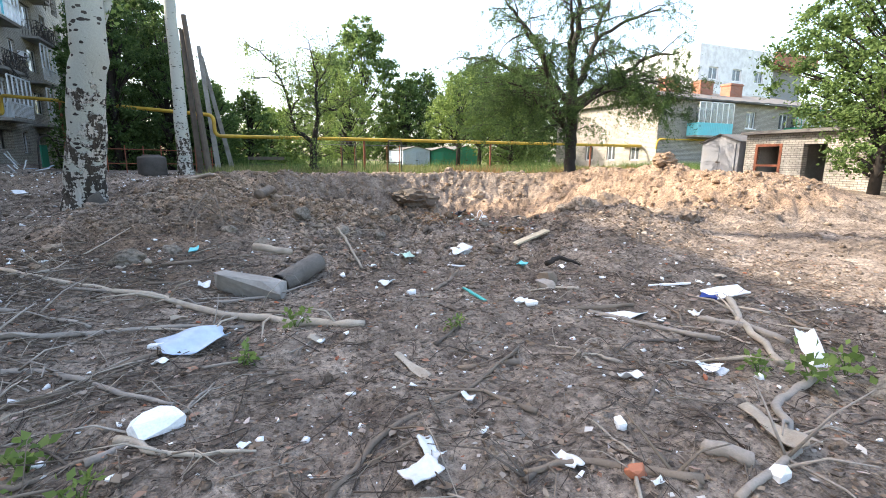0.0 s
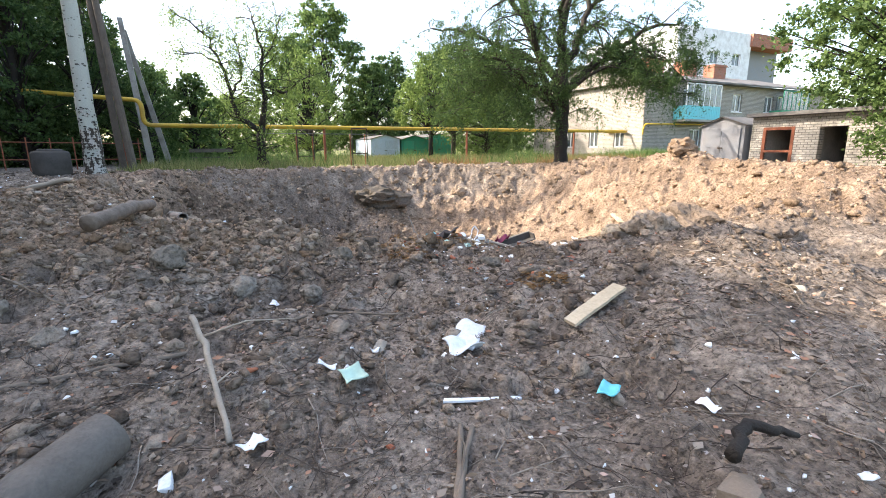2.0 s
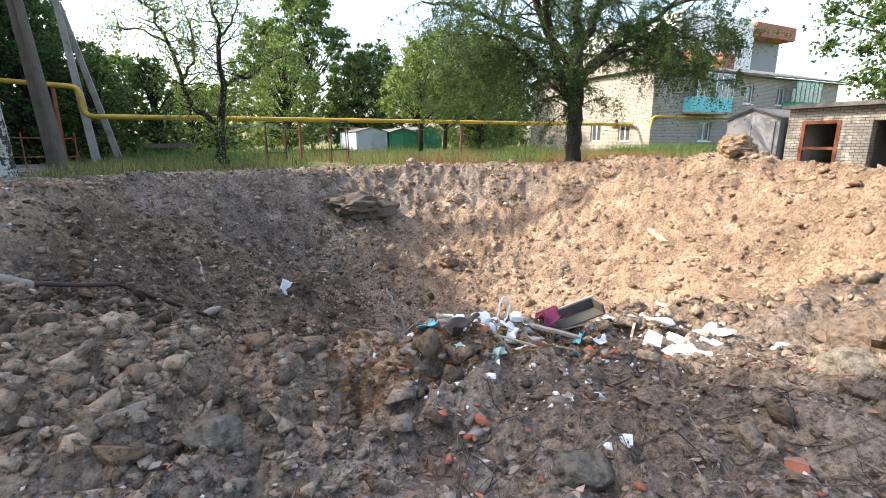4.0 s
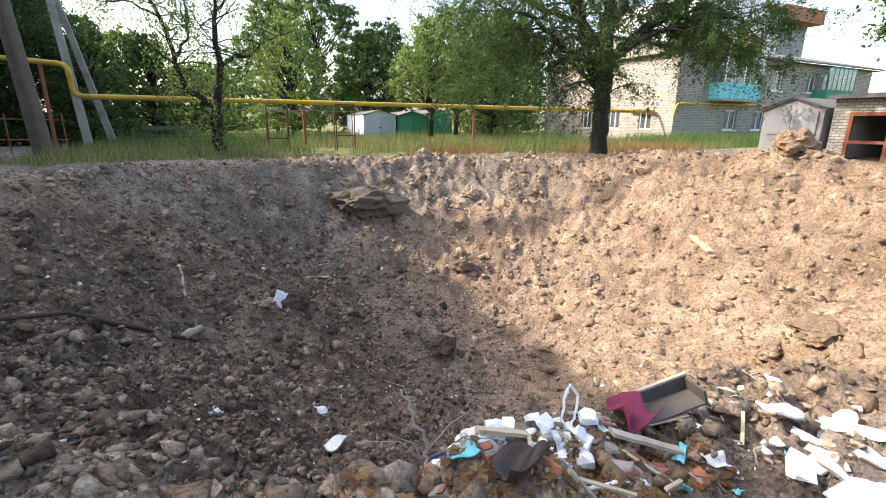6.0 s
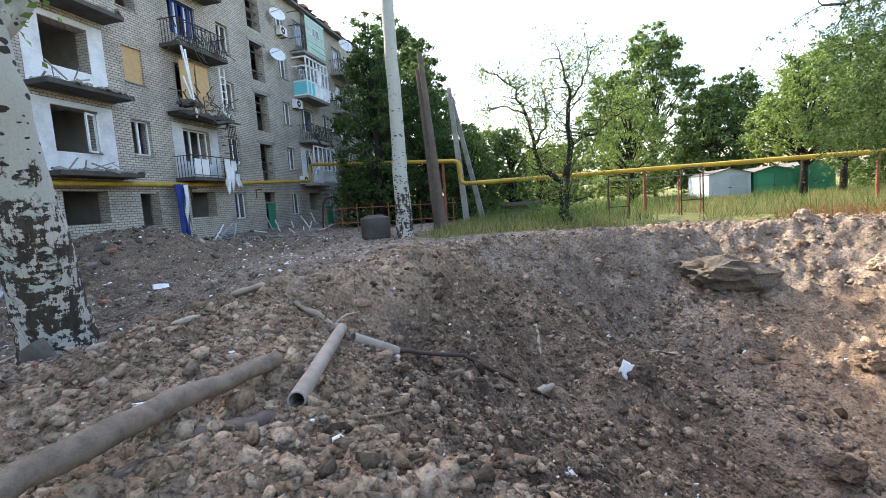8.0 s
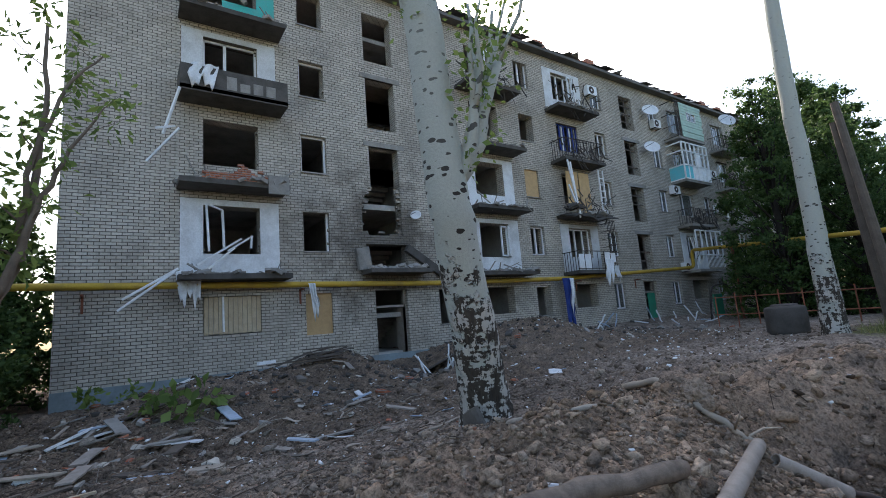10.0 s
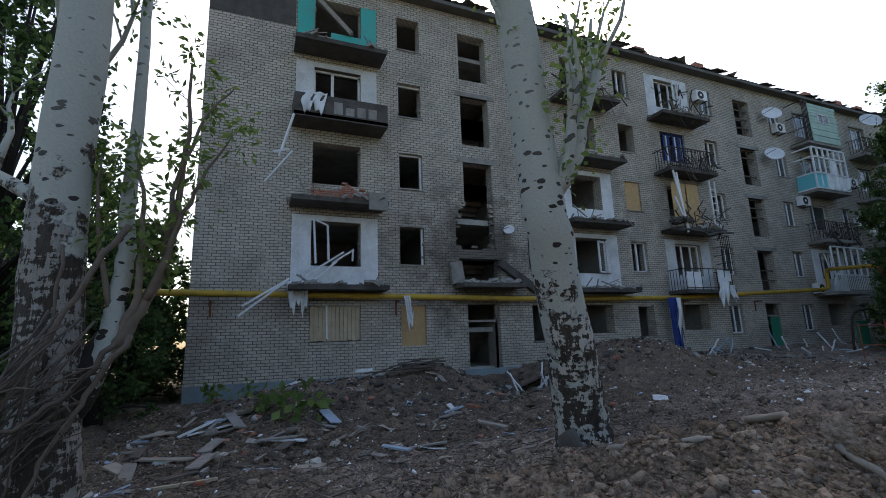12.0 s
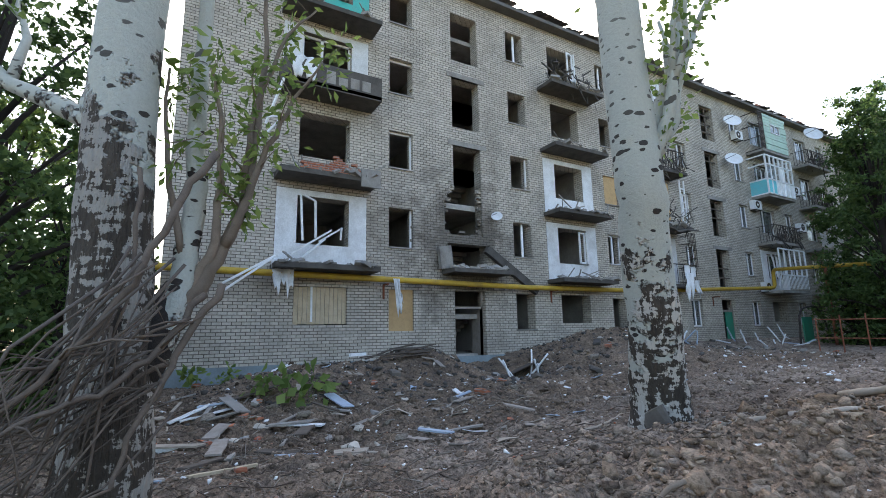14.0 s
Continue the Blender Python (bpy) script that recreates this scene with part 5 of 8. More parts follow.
def elm(x, y, seed):
    r = random.Random(seed)
    ob = thing("elm_tree", pose(*on_ground(x, y)), "large dark-trunked elm with spreading limbs and hanging foliage", "tree")
    g, tips = Geo(), []
    limbs = (
        [(0, 0, -0.2, 0.36), (0, 0, 0.4, 0.27), (-0.03, 0, 1.4, 0.25), (0.0, 0.02, 2.3, 0.25), (-0.1, 0, 3.2, 0.27), (-0.15, 0.05, 3.9, 0.24)],
        [(0.0, 0, 2.2, 0.15), (-0.5, -0.25, 2.25, 0.15), (-1.0, -0.5, 2.9, 0.13), (-1.6, -0.8, 3.9, 0.11), (-2.2, -1.1, 4.9, 0.08), (-3.1, -1.5, 5.6, 0.04)],
        [(-0.1, 0, 3.2, 0.17), (-0.7, 0.3, 4.0, 0.15), (-1.2, 0.5, 5.2, 0.12), (-1.9, 0.7, 6.4, 0.08), (-2.6, 0.9, 7.2, 0.04)],
        [(-0.15, 0.05, 3.8, 0.2), (-0.3, -0.2, 5.0, 0.16), (-0.2, -0.4, 6.4, 0.12), (-0.5, -0.5, 7.8, 0.07), (-0.4, -0.6, 8.8, 0.03)],
        [(-0.1, 0, 3.7, 0.18), (0.5, 0.1, 4.7, 0.15), (1.0, 0.2, 5.9, 0.11), (1.3, 0.1, 7.2, 0.07), (1.8, 0.0, 8.2, 0.03)],
        [(0.0, 0.0, 2.9, 0.15), (0.7, -0.2, 3.7, 0.13), (1.5, -0.6, 4.4, 0.11), (2.4, -1.1, 5.1, 0.07), (3.4, -1.7, 5.3, 0.03)],
        [(0.5, 0.1, 4.7, 0.11), (1.4, 0.8, 5.3, 0.09), (2.4, 1.4, 5.9, 0.06), (3.4, 1.8, 6.0, 0.03)],
        [(-0.7, 0.3, 4.0, 0.11), (-1.6, 1.1, 4.5, 0.09), (-2.7, 1.7, 5.1, 0.06), (-3.8, 2.2, 5.2, 0.03)],
        [(-1.0, -0.5, 2.9, 0.09), (-1.8, -0.5, 3.2, 0.07), (-2.8, -0.4, 3.9, 0.05), (-3.9, -0.3, 4.0, 0.02)],
        [(1.0, 0.2, 5.9, 0.09), (1.9, -0.5, 6.6, 0.07), (2.9, -1.1, 7.0, 0.03)],
        [(0.7, -0.2, 3.7, 0.08), (1.3, -0.9, 3.9, 0.06), (1.9, -1.5, 4.1, 0.04), (2.5, -2.1, 3.9, 0.02)],
        [(-0.3, -0.2, 5.0, 0.1), (-1.0, -1.0, 5.9, 0.08), (-1.6, -1.8, 6.7, 0.04)],
        [(0.0, 0, 2.9, 0.09), (0.6, -0.7, 3.6, 0.07), (1.2, -1.5, 3.9, 0.05), (1.8, -2.2, 3.4, 0.03), (2.1, -2.6, 2.7, 0.015)],
        [(0.0, 0, 3.0, 0.09), (0.9, -0.5, 3.9, 0.07), (1.9, -1.1, 4.4, 0.05), (2.6, -1.7, 4.1, 0.03), (3.1, -2.2, 3.3, 0.015)],
        [(-0.5, -0.25, 2.3, 0.08), (-0.9, 0.6, 3.1, 0.06), (-1.6, 1.5, 3.5, 0.05), (-2.3, 2.3, 3.1, 0.03), (-2.7, 2.8, 2.3, 0.015)],
        [(-1.0, -0.5, 2.9, 0.08), (-2.0, 0.2, 3.5, 0.06), (-2.9, 1.0, 3.6, 0.04), (-3.6, 1.5, 2.9, 0.02)])
    limbs = [limbs[0]] + [[(x * 1.22, y * 1.15, z if z < 3 else 3 + (z - 3) * 1.12, w) for x, y, z, w in limb] for limb in limbs[1:]]
    for k, limb in enumerate(limbs):
        fine, rad = [], []
        for p, q in zip(limb, limb[1:]):
            for i in range(4):
                f = i / 4
                w = 0.02 if k == 0 else 0.05
                fine.append(Vector(p[:3]).lerp(Vector(q[:3]), f) + Vector((r.gauss(0, w), r.gauss(0, w), r.gauss(0, w))))
                rad.append(p[3] + (q[3] - p[3]) * f)
        fine.append(Vector(limb[-1][:3]))
        rad.append(limb[-1][3])
        g.tube(fine, rad, 12 if k == 0 else 8)
        if k:
            for p, w in list(zip(fine, rad))[5:]:
                for i in range(2):
                    d = Vector((r.gauss(0, 1), r.gauss(0, 1), r.uniform(-0.25, 0.8))).normalized()
                    grow(g, r, p.copy(), d, r.uniform(0.8, 1.8), min(0.035, max(0.016, w * 0.5)), 1, tips, 0.5, 0.22, 0.05, (2, 3), 5)
    # low shoots on the trunk
    for i in range(7):
        grow(g, r, Vector((0, 0, r.uniform(1.6, 2.8))), Vector((r.gauss(0.3, 1), r.gauss(0, 1), 0.3)).normalized(), r.uniform(0.9, 2.0), 0.025, 1, tips, 0.5, 0.3, 0.05, (2, 3), 5)
    part("trunk", g, M["elm_bark"], ob, "", True)
    low = [t for t in tips if t[0].z < 5.4]
    c = np.concatenate([spray_points([t for t in tips if r.random() < 0.62], 3, 0.28, seed), spray_points([t for t in low if r.random() < 0.7], 3, 0.6, seed + 1)])
    link("crown", quads_mesh("crown", c, 0.036, M["leaf_dark"], seed, 0.35, 0.45), ob)


elm(14.3, 19.0, 16)


def bushy(name, label, x, y, w, h, seed, leaf, n, size, low=0.12, group="", trunk_r=0.18):
    """A leafy tree: trunk with limbs, and a crown of many clumps with an uneven outline."""
    r = random.Random(seed)
    R = np.random.RandomState(seed)
    b = on_ground(x, y)
    ob = thing(name, pose(*b), label, "tree", group)
    g = Geo()
    g.tube([(0, 0, -0.2), (0.05, 0, h * 0.25), (0.1, 0.05, h * 0.6), (0, 0, h * 0.85)], [trunk_r * 1.2, trunk_r, trunk_r * 0.6, trunk_r * 0.2], 8)
    clumps = []
    for i in range(int(80 + w * 34)):
        a, f = r.uniform(0, 6.283), r.random()
        z = h * (low + (1 - low) * f)
        env = w * 0.5 * (0.35 + 0.65 * math.sin(math.pi * min(1, (f * 0.86 + 0.2)))) * r.uniform(0.45, 1.08)
        p = Vector((env * math.cos(a), env * math.sin(a), z * r.uniform(0.92, 1.05)))
        clumps.append((p, r.uniform(0.2, 0.75) * (0.35 + w * 0.07)))
        if i % 4 == 0:
            q = Vector((0.06, 0.02, min(z * 0.6, h * 0.7)))
            g.tube([q, q.lerp(p, 0.5) + Vector((0, 0, 0.15)), p], [trunk_r * 0.35, trunk_r * 0.22, trunk_r * 0.08], 5)
    part("trunk", g, M["elm_bark"], ob, "", True)
    k = R.randint(0, len(clumps), n)
    c = np.array([tuple(p) for p, _ in clumps])[k]
    s = np.array([q for _, q in clumps])[k]
    d = R.normal(size=(n, 3))
    d /= np.linalg.norm(d, axis=1)[:, None]
    d *= (np.abs(R.normal(0, 0.75, n)) * s)[:, None]
    d[:, 2] *= 0.75
    link("crown", quads_mesh("crown", c + d, size, M[leaf], seed, 0.25), ob)
    return ob


for i, (x, y, w, h, leaf, n, size, low) in enumerate((
        (-8.4, 43, 6.5, 15.0, "leaf_dark", 42000, 0.1, 0.02), (-5.8, 40, 5.6, 12.5, "leaf_dark", 42000, 0.09, 0.02), (-6.6, 32.5, 4.6, 11.0, "leaf_dark", 30000, 0.075, 0.02), (-4.2, 34.0, 4.2, 9.0, "leaf_dark", 26000, 0.07, 0.02), (-1.6, 33.6, 3.0, 5.0, "leaf_elm", 14000, 0.06, 0.02), (-3.6, 38, 4.0, 8.2, "leaf_elm", 24000, 0.07, 0.02), (-1.9, 36.5, 3.4, 5.8, "leaf_elm", 18000, 0.065, 0.02),
        (0.4, 38, 3.5, 5.5, "leaf_elm", 8000, 0.1, 0.02), (-10.5, 46, 5, 13, "leaf_dark", 12000, 0.14, 0.03), (-6.5, 33.5, 3.4, 3.6, "leaf_dark", 6000, 0.08, 0.02), (-9.0, 35.0, 3.4, 4.0, "leaf_elm", 6000, 0.08, 0.02),
        (9.5, 60, 9, 13, "leaf_elm", 18000, 0.15, 0.05), (15, 66, 12, 18.5, "leaf_elm", 26000, 0.18, 0.05), (24, 68, 12, 13, "leaf_dark", 20000, 0.18, 0.03), (20, 62, 8, 11, "leaf_elm", 16000, 0.15, 0.03),
        (20, 40, 7.5, 9.0, "leaf_light", 26000, 0.085, 0.34), (25, 43, 8, 9.5, "leaf_elm", 20000, 0.11, 0.06), (30, 50, 9, 11, "leaf_elm", 16000, 0.14, 0.03), (16.5, 37, 5.5, 7.5, "leaf_light", 18000, 0.08, 0.36),
        (8.0, 40, 5.5, 7.6, "leaf_light", 16000, 0.075, 0.12), (2, 58, 7, 6, "leaf_light", 6000, 0.18, 0.02), (4.5, 75, 9, 8, "leaf_light", 6000, 0.25, 0.02), (-4, 62, 9, 9, "leaf_elm", 7000, 0.2, 0.02),
        (38, 60, 12, 14, "leaf_dark", 8000, 0.25, 0.03), (24.6, 11.6, 9.0, 11.0, "leaf_elm", 40000, 0.085, 0.22), (21.6, 10.6, 3.0, 4.6, "leaf_elm", 9000, 0.06, 0.2), (25.5, 4.5, 7, 11, "leaf_elm", 12000, 0.12, 0.1),
        (-19, 0.5, 6, 10, "leaf_elm", 12000, 0.12, 0.03), (-15, -3.0, 5, 8, "leaf_dark", 11000, 0.11, 0.02), (-24, -5, 8, 11, "leaf_light", 10000, 0.15, 0.02), (-9.5, 0.4, 3.6, 8.5, "leaf_dark", 11000, 0.07, 0.12), (-15.5, 3.6, 3.6, 4.6, "leaf_dark", 9000, 0.08, 0.02), (-19.5, 3.2, 5.0, 7.0, "leaf_elm", 9000, 0.11, 0.02), (-12.5, 1.2, 3.4, 4.4, "leaf_dark", 9000, 0.08, 0.02), (-9.0, -2.6, 4, 6, "leaf_dark", 9000, 0.09, 0.03), (-7.0, 3.3, 3.4, 9.0, "leaf_dark", 15000, 0.055, 0.1), (-11.4, 3.9, 2.6, 4.6, "leaf_dark", 9000, 0.06, 0.02), (-5.6, 2.6, 2.4, 6.0, "leaf_dark", 9000, 0.05, 0.1))):
    shade = {"leaf_dark": "dark green", "leaf_elm": "green", "leaf_light": "light yellowish-green"}[leaf]
    bushy("tree", shade + " leafy tree with a full uneven crown", x, y, w, h, 100 + i, leaf, n, size, low, "trees round the yard")

# ---- poles ----
def pole(name, label, pts, r0, r1, mat, strut=None, square=False):
    b = Vector(pts[0])
    ob = thing(name, pose(*b), label, "pole")
    q = [Vector(p) - b for p in pts]
    part("shaft", Geo().tube([q[0] + Vector((0, 0, -0.3)), *q[1:]], [r0] + [r0 + (r1 - r0) * (i + 1) / (len(q) - 1) for i in range(len(q) - 1)], 4 if square else 10), M[mat], ob)
    if strut:
        part("strut", Geo().tube([Vector(strut[0]) - b, Vector(strut[1]) - b], [r0 * 0.9, r1 * 0.9], 4 if square else 10), M[mat], ob)
    return ob


pole("utility_pole", "dark tarred wooden utility pole with a strut", [on_ground(-1.5, 25.8, 0), (-2.05, 25.9, 8.0)], 0.15, 0.11, "old_wood", ((-1.9, 26.3, 0.6), (-2.2, 26.0, 7.4)))
pole("utility_pole", "grey square concrete pole with a leaning strut", [on_ground(-1.35, 30.6, 0), (-1.9, 30.8, 7.7)], 0.2, 0.14, "concrete", ((-0.6, 31.6, 0.6), (-1.8, 30.9, 7.2)), True)

# ---- two-storey house with its balconies ----
HX, HY, HT = 29.2, 28.2, 6.35
house = thing("house", pose(0, 0, 0), "two-storey pale brick house with a low roof and painted balconies", "house", kind="structure")
op = []
for x in (34.8, 37.9, 42.5, 46.5):
    op.append((x - 0.65, x + 0.65, 1.75, 3.05))
for x in (39.4, 43.6, 48):
    op.append((x - 0.6, x + 0.6, 4.45, 5.8))
op += [(33.1, 34.9, 4.0, 5.9), (44.6, 46.2, 4.0, 5.9)]
g = Geo()
wall_with_openings(g, HY, 0.4, HX, 52, 0.4, HT, op, "x")
side = [(29.9, 30.9, 1.75, 3.05), (32.6, 33.6, 1.75, 3.05), (35.4, 36.4, 1.75, 3.05)]
g2 = Geo()
wall_with_openings(g2, -HX, 0.4, HY + 0.4, 41, 0.4, HT, side)
g2.v = [(-x, y, z) for x, y, z in g2.v]
part("wall", g, M["house_brick"], house, "pale grey brick wall")
part("wall", g2, M["house_brick"], house, "sunlit pale brick gable wall")
g = Geo().box(HX + 0.4, 40.6, 0.4, 52, 41, HT).box(51.6, HY + 0.4, 0.4, 52, 40.6, HT).box(HX + 0.4, HY + 0.4, 3.5, 51.6, 40.6, 3.7).box(HX + 4, HY + 3.5, 0.4, 51, HY + 3.6, HT)
part("wall", g, M["inside"], house)
g = Geo()
n = 30
for i in range(n + 1):
    x = HX - 0.5 + 23.8 * i / n
    for y, z in ((HY - 0.55, HT + 0.02), (HY - 0.55, HT + 0.14), (34.6, HT + 1.9), (41.5, HT + 0.1)):
        g.v.append((x, y, z + 0.04 * (i % 2)))
for i in range(n):
    for c in range(3):
        a = i * 4 + c
        g.f.append((a, a + 1, a + 5, a + 4))
g.box(HX - 0.4, HY - 0.5, HT, 52.3, 41.4, HT + 0.02)
gab = Geo()
gab.v = [(HX + 0.02, HY, HT), (HX + 0.02, 34.6, HT + 1.75), (HX + 0.02, 41, HT), (HX + 0.35, HY, HT), (HX + 0.35, 34.6, HT + 1.75), (HX + 0.35, 41, HT)]
gab.f = [(0, 1, 2), (5, 4, 3), (0, 3, 4, 1), (1, 4, 5, 2), (2, 5, 3, 0)]
part("gable", gab, M["house_brick"], house)
part("roof", g, M["roof"], house, "grey slate sheet roof with dark eave")
for x in (33.5, 37.5, 41.3):
    p = Geo().box(x, 31.8, HT + 0.6, x + 1.6, 32.8, HT + 2.4).box(x - 0.07, 31.73, HT + 2.2, x + 1.67, 32.87, HT + 2.32)
    part("chimney", p, M["red_brick"], house, "orange-red brick chimney stack")
for a, b, c, d in op:
    w = Geo()
    t = 0.08
    for q in ((a, c, b, c + t), (a, d - t, b, d), (a, c, a + t, d), (b - t, c, b, d), ((a + b) / 2 - t / 2, c, (a + b) / 2 + t / 2, d)):
        w.box(q[0], HY + 0.12, q[1], q[2], HY + 0.2, q[3])
    ob = part("window", w, M["pvc"], house, "white window frame")
    part("pane", Geo().box(a + t, HY + 0.15, c + t, b - t, HY + 0.16, d - t), M["glass"], ob)
    part("window_sill", Geo().box(a - 0.08, HY - 0.08, c - 0.08, b + 0.08, HY + 0.1, c - 0.004), M["pvc"], house)
for a, b, c, d in side:
    w = Geo()
    for q in ((a, c, b, c + 0.08), (a, d - 0.08, b, d), (a, c, a + 0.08, d), (b - 0.08, c, b, d), ((a + b) / 2 - 0.04, c, (a + b) / 2 + 0.04, d)):
        w.box(HX + 0.12, q[0], q[1], HX + 0.2, q[2], q[3])
    ob = part("window", w, M["pvc"], house, "white window frame")
    part("pane", Geo().box(HX + 0.15, a + 0.08, c + 0.08, HX + 0.16, b - 0.08, d - 0.08), M["glass"], ob)
for x0, x1, col, word in ((32.2, 36.0, "cyan", "turquoise"), (43.8, 47.5, "green", "green")):
    sl = boxed("balcony", house, M["concrete"], x0, HY - 1.0, 3.55, x1, HY, 3.7, label=word + " painted balcony")
    p = Geo().box(x0, HY - 1.0, 3.7, x1, HY - 0.96, 4.65).box(x0, HY - 0.96, 3.7, x0 + 0.04, HY - 0.002, 4.65).box(x1 - 0.04, HY - 0.96, 3.7, x1, HY - 0.002, 4.65)
    for i in range(20):
        xx = x0 + (x1 - x0) * i / 20
        p.box(xx, HY - 1.012, 3.72, xx + 0.02, HY - 1.0, 4.63)
    part("parapet", p, M[col], sl, word + " sheet-metal parapet")
    q = Geo()
    for i in range(7):
        xx = x0 + (x1 - x0 - 0.06) * i / 6
        q.box(xx, HY - 1.0, 4.65, xx + 0.06, HY - 0.95, 6.2)
    q.box(x0, HY - 1.0, 6.14, x1, HY - 0.94, 6.2)
    part("glazing_frame", q, M["pvc" if col == "cyan" else "green"], sl)
    part("pane", Geo().box(x0 + 0.06, HY - 0.98, 4.66, x1 - 0.06, HY - 0.975, 6.13), M["glass"], sl)

# ---- white five-storey block far behind ----
block = thing("apartment_block", pose(62, 42, -2.2, 0, 0, 0), "white multi-storey apartment block with an orange-red parapet", "building", kind="structure")
bo = []
for k in range(1, 6):
    for x in (-10.5, -6.5, -2.5):
        bo.append((x - 0.8, x + 0.8, 0.9 + 2.9 * (k - 1) + 1.0, 0.9 + 2.9 * (k - 1) + 2.4))
g = Geo()
wall_with_openings(g, 0, 0.4, -13, 0, 0.2, 17, bo, "x")
g.box(-13, 0.4, 0.2, -12.6, 14, 17).box(-0.4, 0.4, 0.2, 0, 14, 17).box(-13, 14, 0.2, 0, 14.4, 17).box(-13, 0, 17, 0, 14.4, 17.3)
part("wall", g, M["white_wall"], block)
for a, b, c, d in bo:
    w = Geo().box(a, 0.15, c, b, 0.25, c + 0.1).box(a, 0.15, d - 0.1, b, 0.25, d).box(a, 0.15, c, a + 0.1, 0.25, d).box(b - 0.1, 0.15, c, b, 0.25, d).box((a + b) / 2 - 0.05, 0.15, c, (a + b) / 2 + 0.05, 0.25, d)
    ob = part("window", w, M["pvc"], block)
    part("pane", Geo().box(a, 0.19, c, b, 0.2, d), M["glass"], ob)
part("parapet", Geo().box(-0.2, -0.3, 15.9, 8, 14, 17.4), M["red_brick"], block, "orange-red parapet band")
part("wall", Geo().box(0.02, 1.5, 0.2, 8, 14, 15.9), M["grey_metal"], block, "grey-blue loggia bay")

# ---- garages ----
def metal_garage(x, y, z, w, d, h, turn, col, label, ridge=0.35):
    ob = thing("garage", pose(x, y, z, 0, 0, turn), label, "garage", "garages")
    g = Geo()
    n = len(g.v)
    prof = [(-w / 2, 0), (w / 2, 0), (w / 2, h), (0, h + ridge), (-w / 2, h)]
    for yy in (0, d):
        g.v += [(a, yy, b) for a, b in prof]
    g.f += [(0, 1, 2, 3, 4), (9, 8, 7, 6, 5)] + [(i, i + 5, (i + 1) % 5 + 5, (i + 1) % 5) for i in range(5)]
    part("body", g, M[col], ob)
    for s in (-1, 1):
        a, b = (0.01, w * 0.42) if s > 0 else (-w * 0.42, -0.01)
        lf = part("door", Geo().box(a, -0.05, 0.06, b, -0.004, h * 0.92), M[col], ob)
        for hh in (0.1, h * 0.45):
            part("stiffener", Geo().box(a + 0.05, -0.07, hh, b - 0.05, -0.052, hh + 0.05), M[col], lf)
    part("lock", Geo().box(-0.12, -0.09, h * 0.4, 0.12, -0.072, h * 0.4 + 0.06), M["iron"], ob)
    e = Geo()
    for s in (-1, 1):
        e.bar((0, -0.08, h + ridge + 0.04), (s * (w / 2 + 0.12), -0.08, h - 0.04), 0.06)
        m = (s * (w / 2 + 0.1))
        k = len(e.v)
        e.v += [(0, -0.15, h + ridge + 0.06), (m, -0.15, h + 0.0), (m, d + 0.1, h + 0.0), (0, d + 0.1, h + ridge + 0.06)]
        e.f.append((k, k + 1, k + 2, k + 3))
    part("roof", e, M["roof"], ob)


metal_garage(22.9, 17.98, gz(22.9, 17.9), 2.1, 5.0, 1.75, -90, "grey_metal", "grey sheet-metal garage with double doors and low gable roof")
metal_garage(16.8, 48.5, gz(16.8, 48.5) - 0.1, 3.0, 5.5, 1.9, 0, "blue_white", "pale blue-white metal garage in the grass")
metal_garage(19.9, 48.5, gz(19.9, 48.5) - 0.1, 2.8, 5.5, 1.9, 0, "green", "dark green metal garage in the grass")
metal_garage(22.9, 49.0, gz(22.9, 49) - 0.1, 2.8, 5.5, 2.1, 0, "green", "green and rust-brown metal garage in the grass")
shed = thing("brick_shed", pose(23.1, 16.0, 0), "row of pale brick sheds with a wooden door and green gate", "shed", kind="structure")
g = Geo()
holes = [(15.0, 16.25, 0.5, 2.5), (13.15, 14.1, 0.5, 2.45), (8.3, 10.4, 0.5, 2.6)]
w = Geo()
wall_with_openings(w, -23.1, 0.35, 4.0, 16.75, 0.3, 2.95, holes)
w.v = [(-x - 23.1, y - 16.0, z) for x, y, z in w.v]
part("wall", w, M["house_brick"], shed)
part("wall", Geo().box(0.35, -12, 0.3, 5, -11.7, 2.85).box(0.35, 0.45, 0.3, 5, 0.75, 2.9).box(5, -12, 0.3, 5.3, 0.75, 2.9).box(0.35, -1.5, 0.3, 5, -1.3, 2.8).box(0.35, -5.2, 0.3, 5, -5.0, 2.8), M["inside"], shed)
part("roof", Geo().box(-0.35, -12.2, 2.955, 5.5, 0.85, 3.1), M["roof"], shed, "dark flat shed roof")
p = Geo()
for a, b, c, d in ((-1.0, 0.5, -0.88, 2.5), (0.13, 0.5, 0.25, 2.5), (-0.88, 2.38, 0.13, 2.5), (-0.88, 1.45, 0.13, 1.55)):
    p.box(-0.02, a, b, 0.06, c, d)
part("door_frame", p, M["rust"], shed, "red-brown wooden door frame, door gone")
p = Geo().box(0.02, -7.7, 0.55, 0.08, -5.6, 2.6)
part("gate", p, M["teal"], shed, "green metal gate")


# ---- loose things on the ground ----
def slope(x, y):
    e = 0.12
    n = Vector((gz(x - e, y) - gz(x + e, y), gz(x, y - e) - gz(x, y + e), 2 * e)).normalized()
    return n.to_track_quat("Z", "Y").to_matrix().to_4x4() if n.z < 0.999 else Matrix.Identity(4)


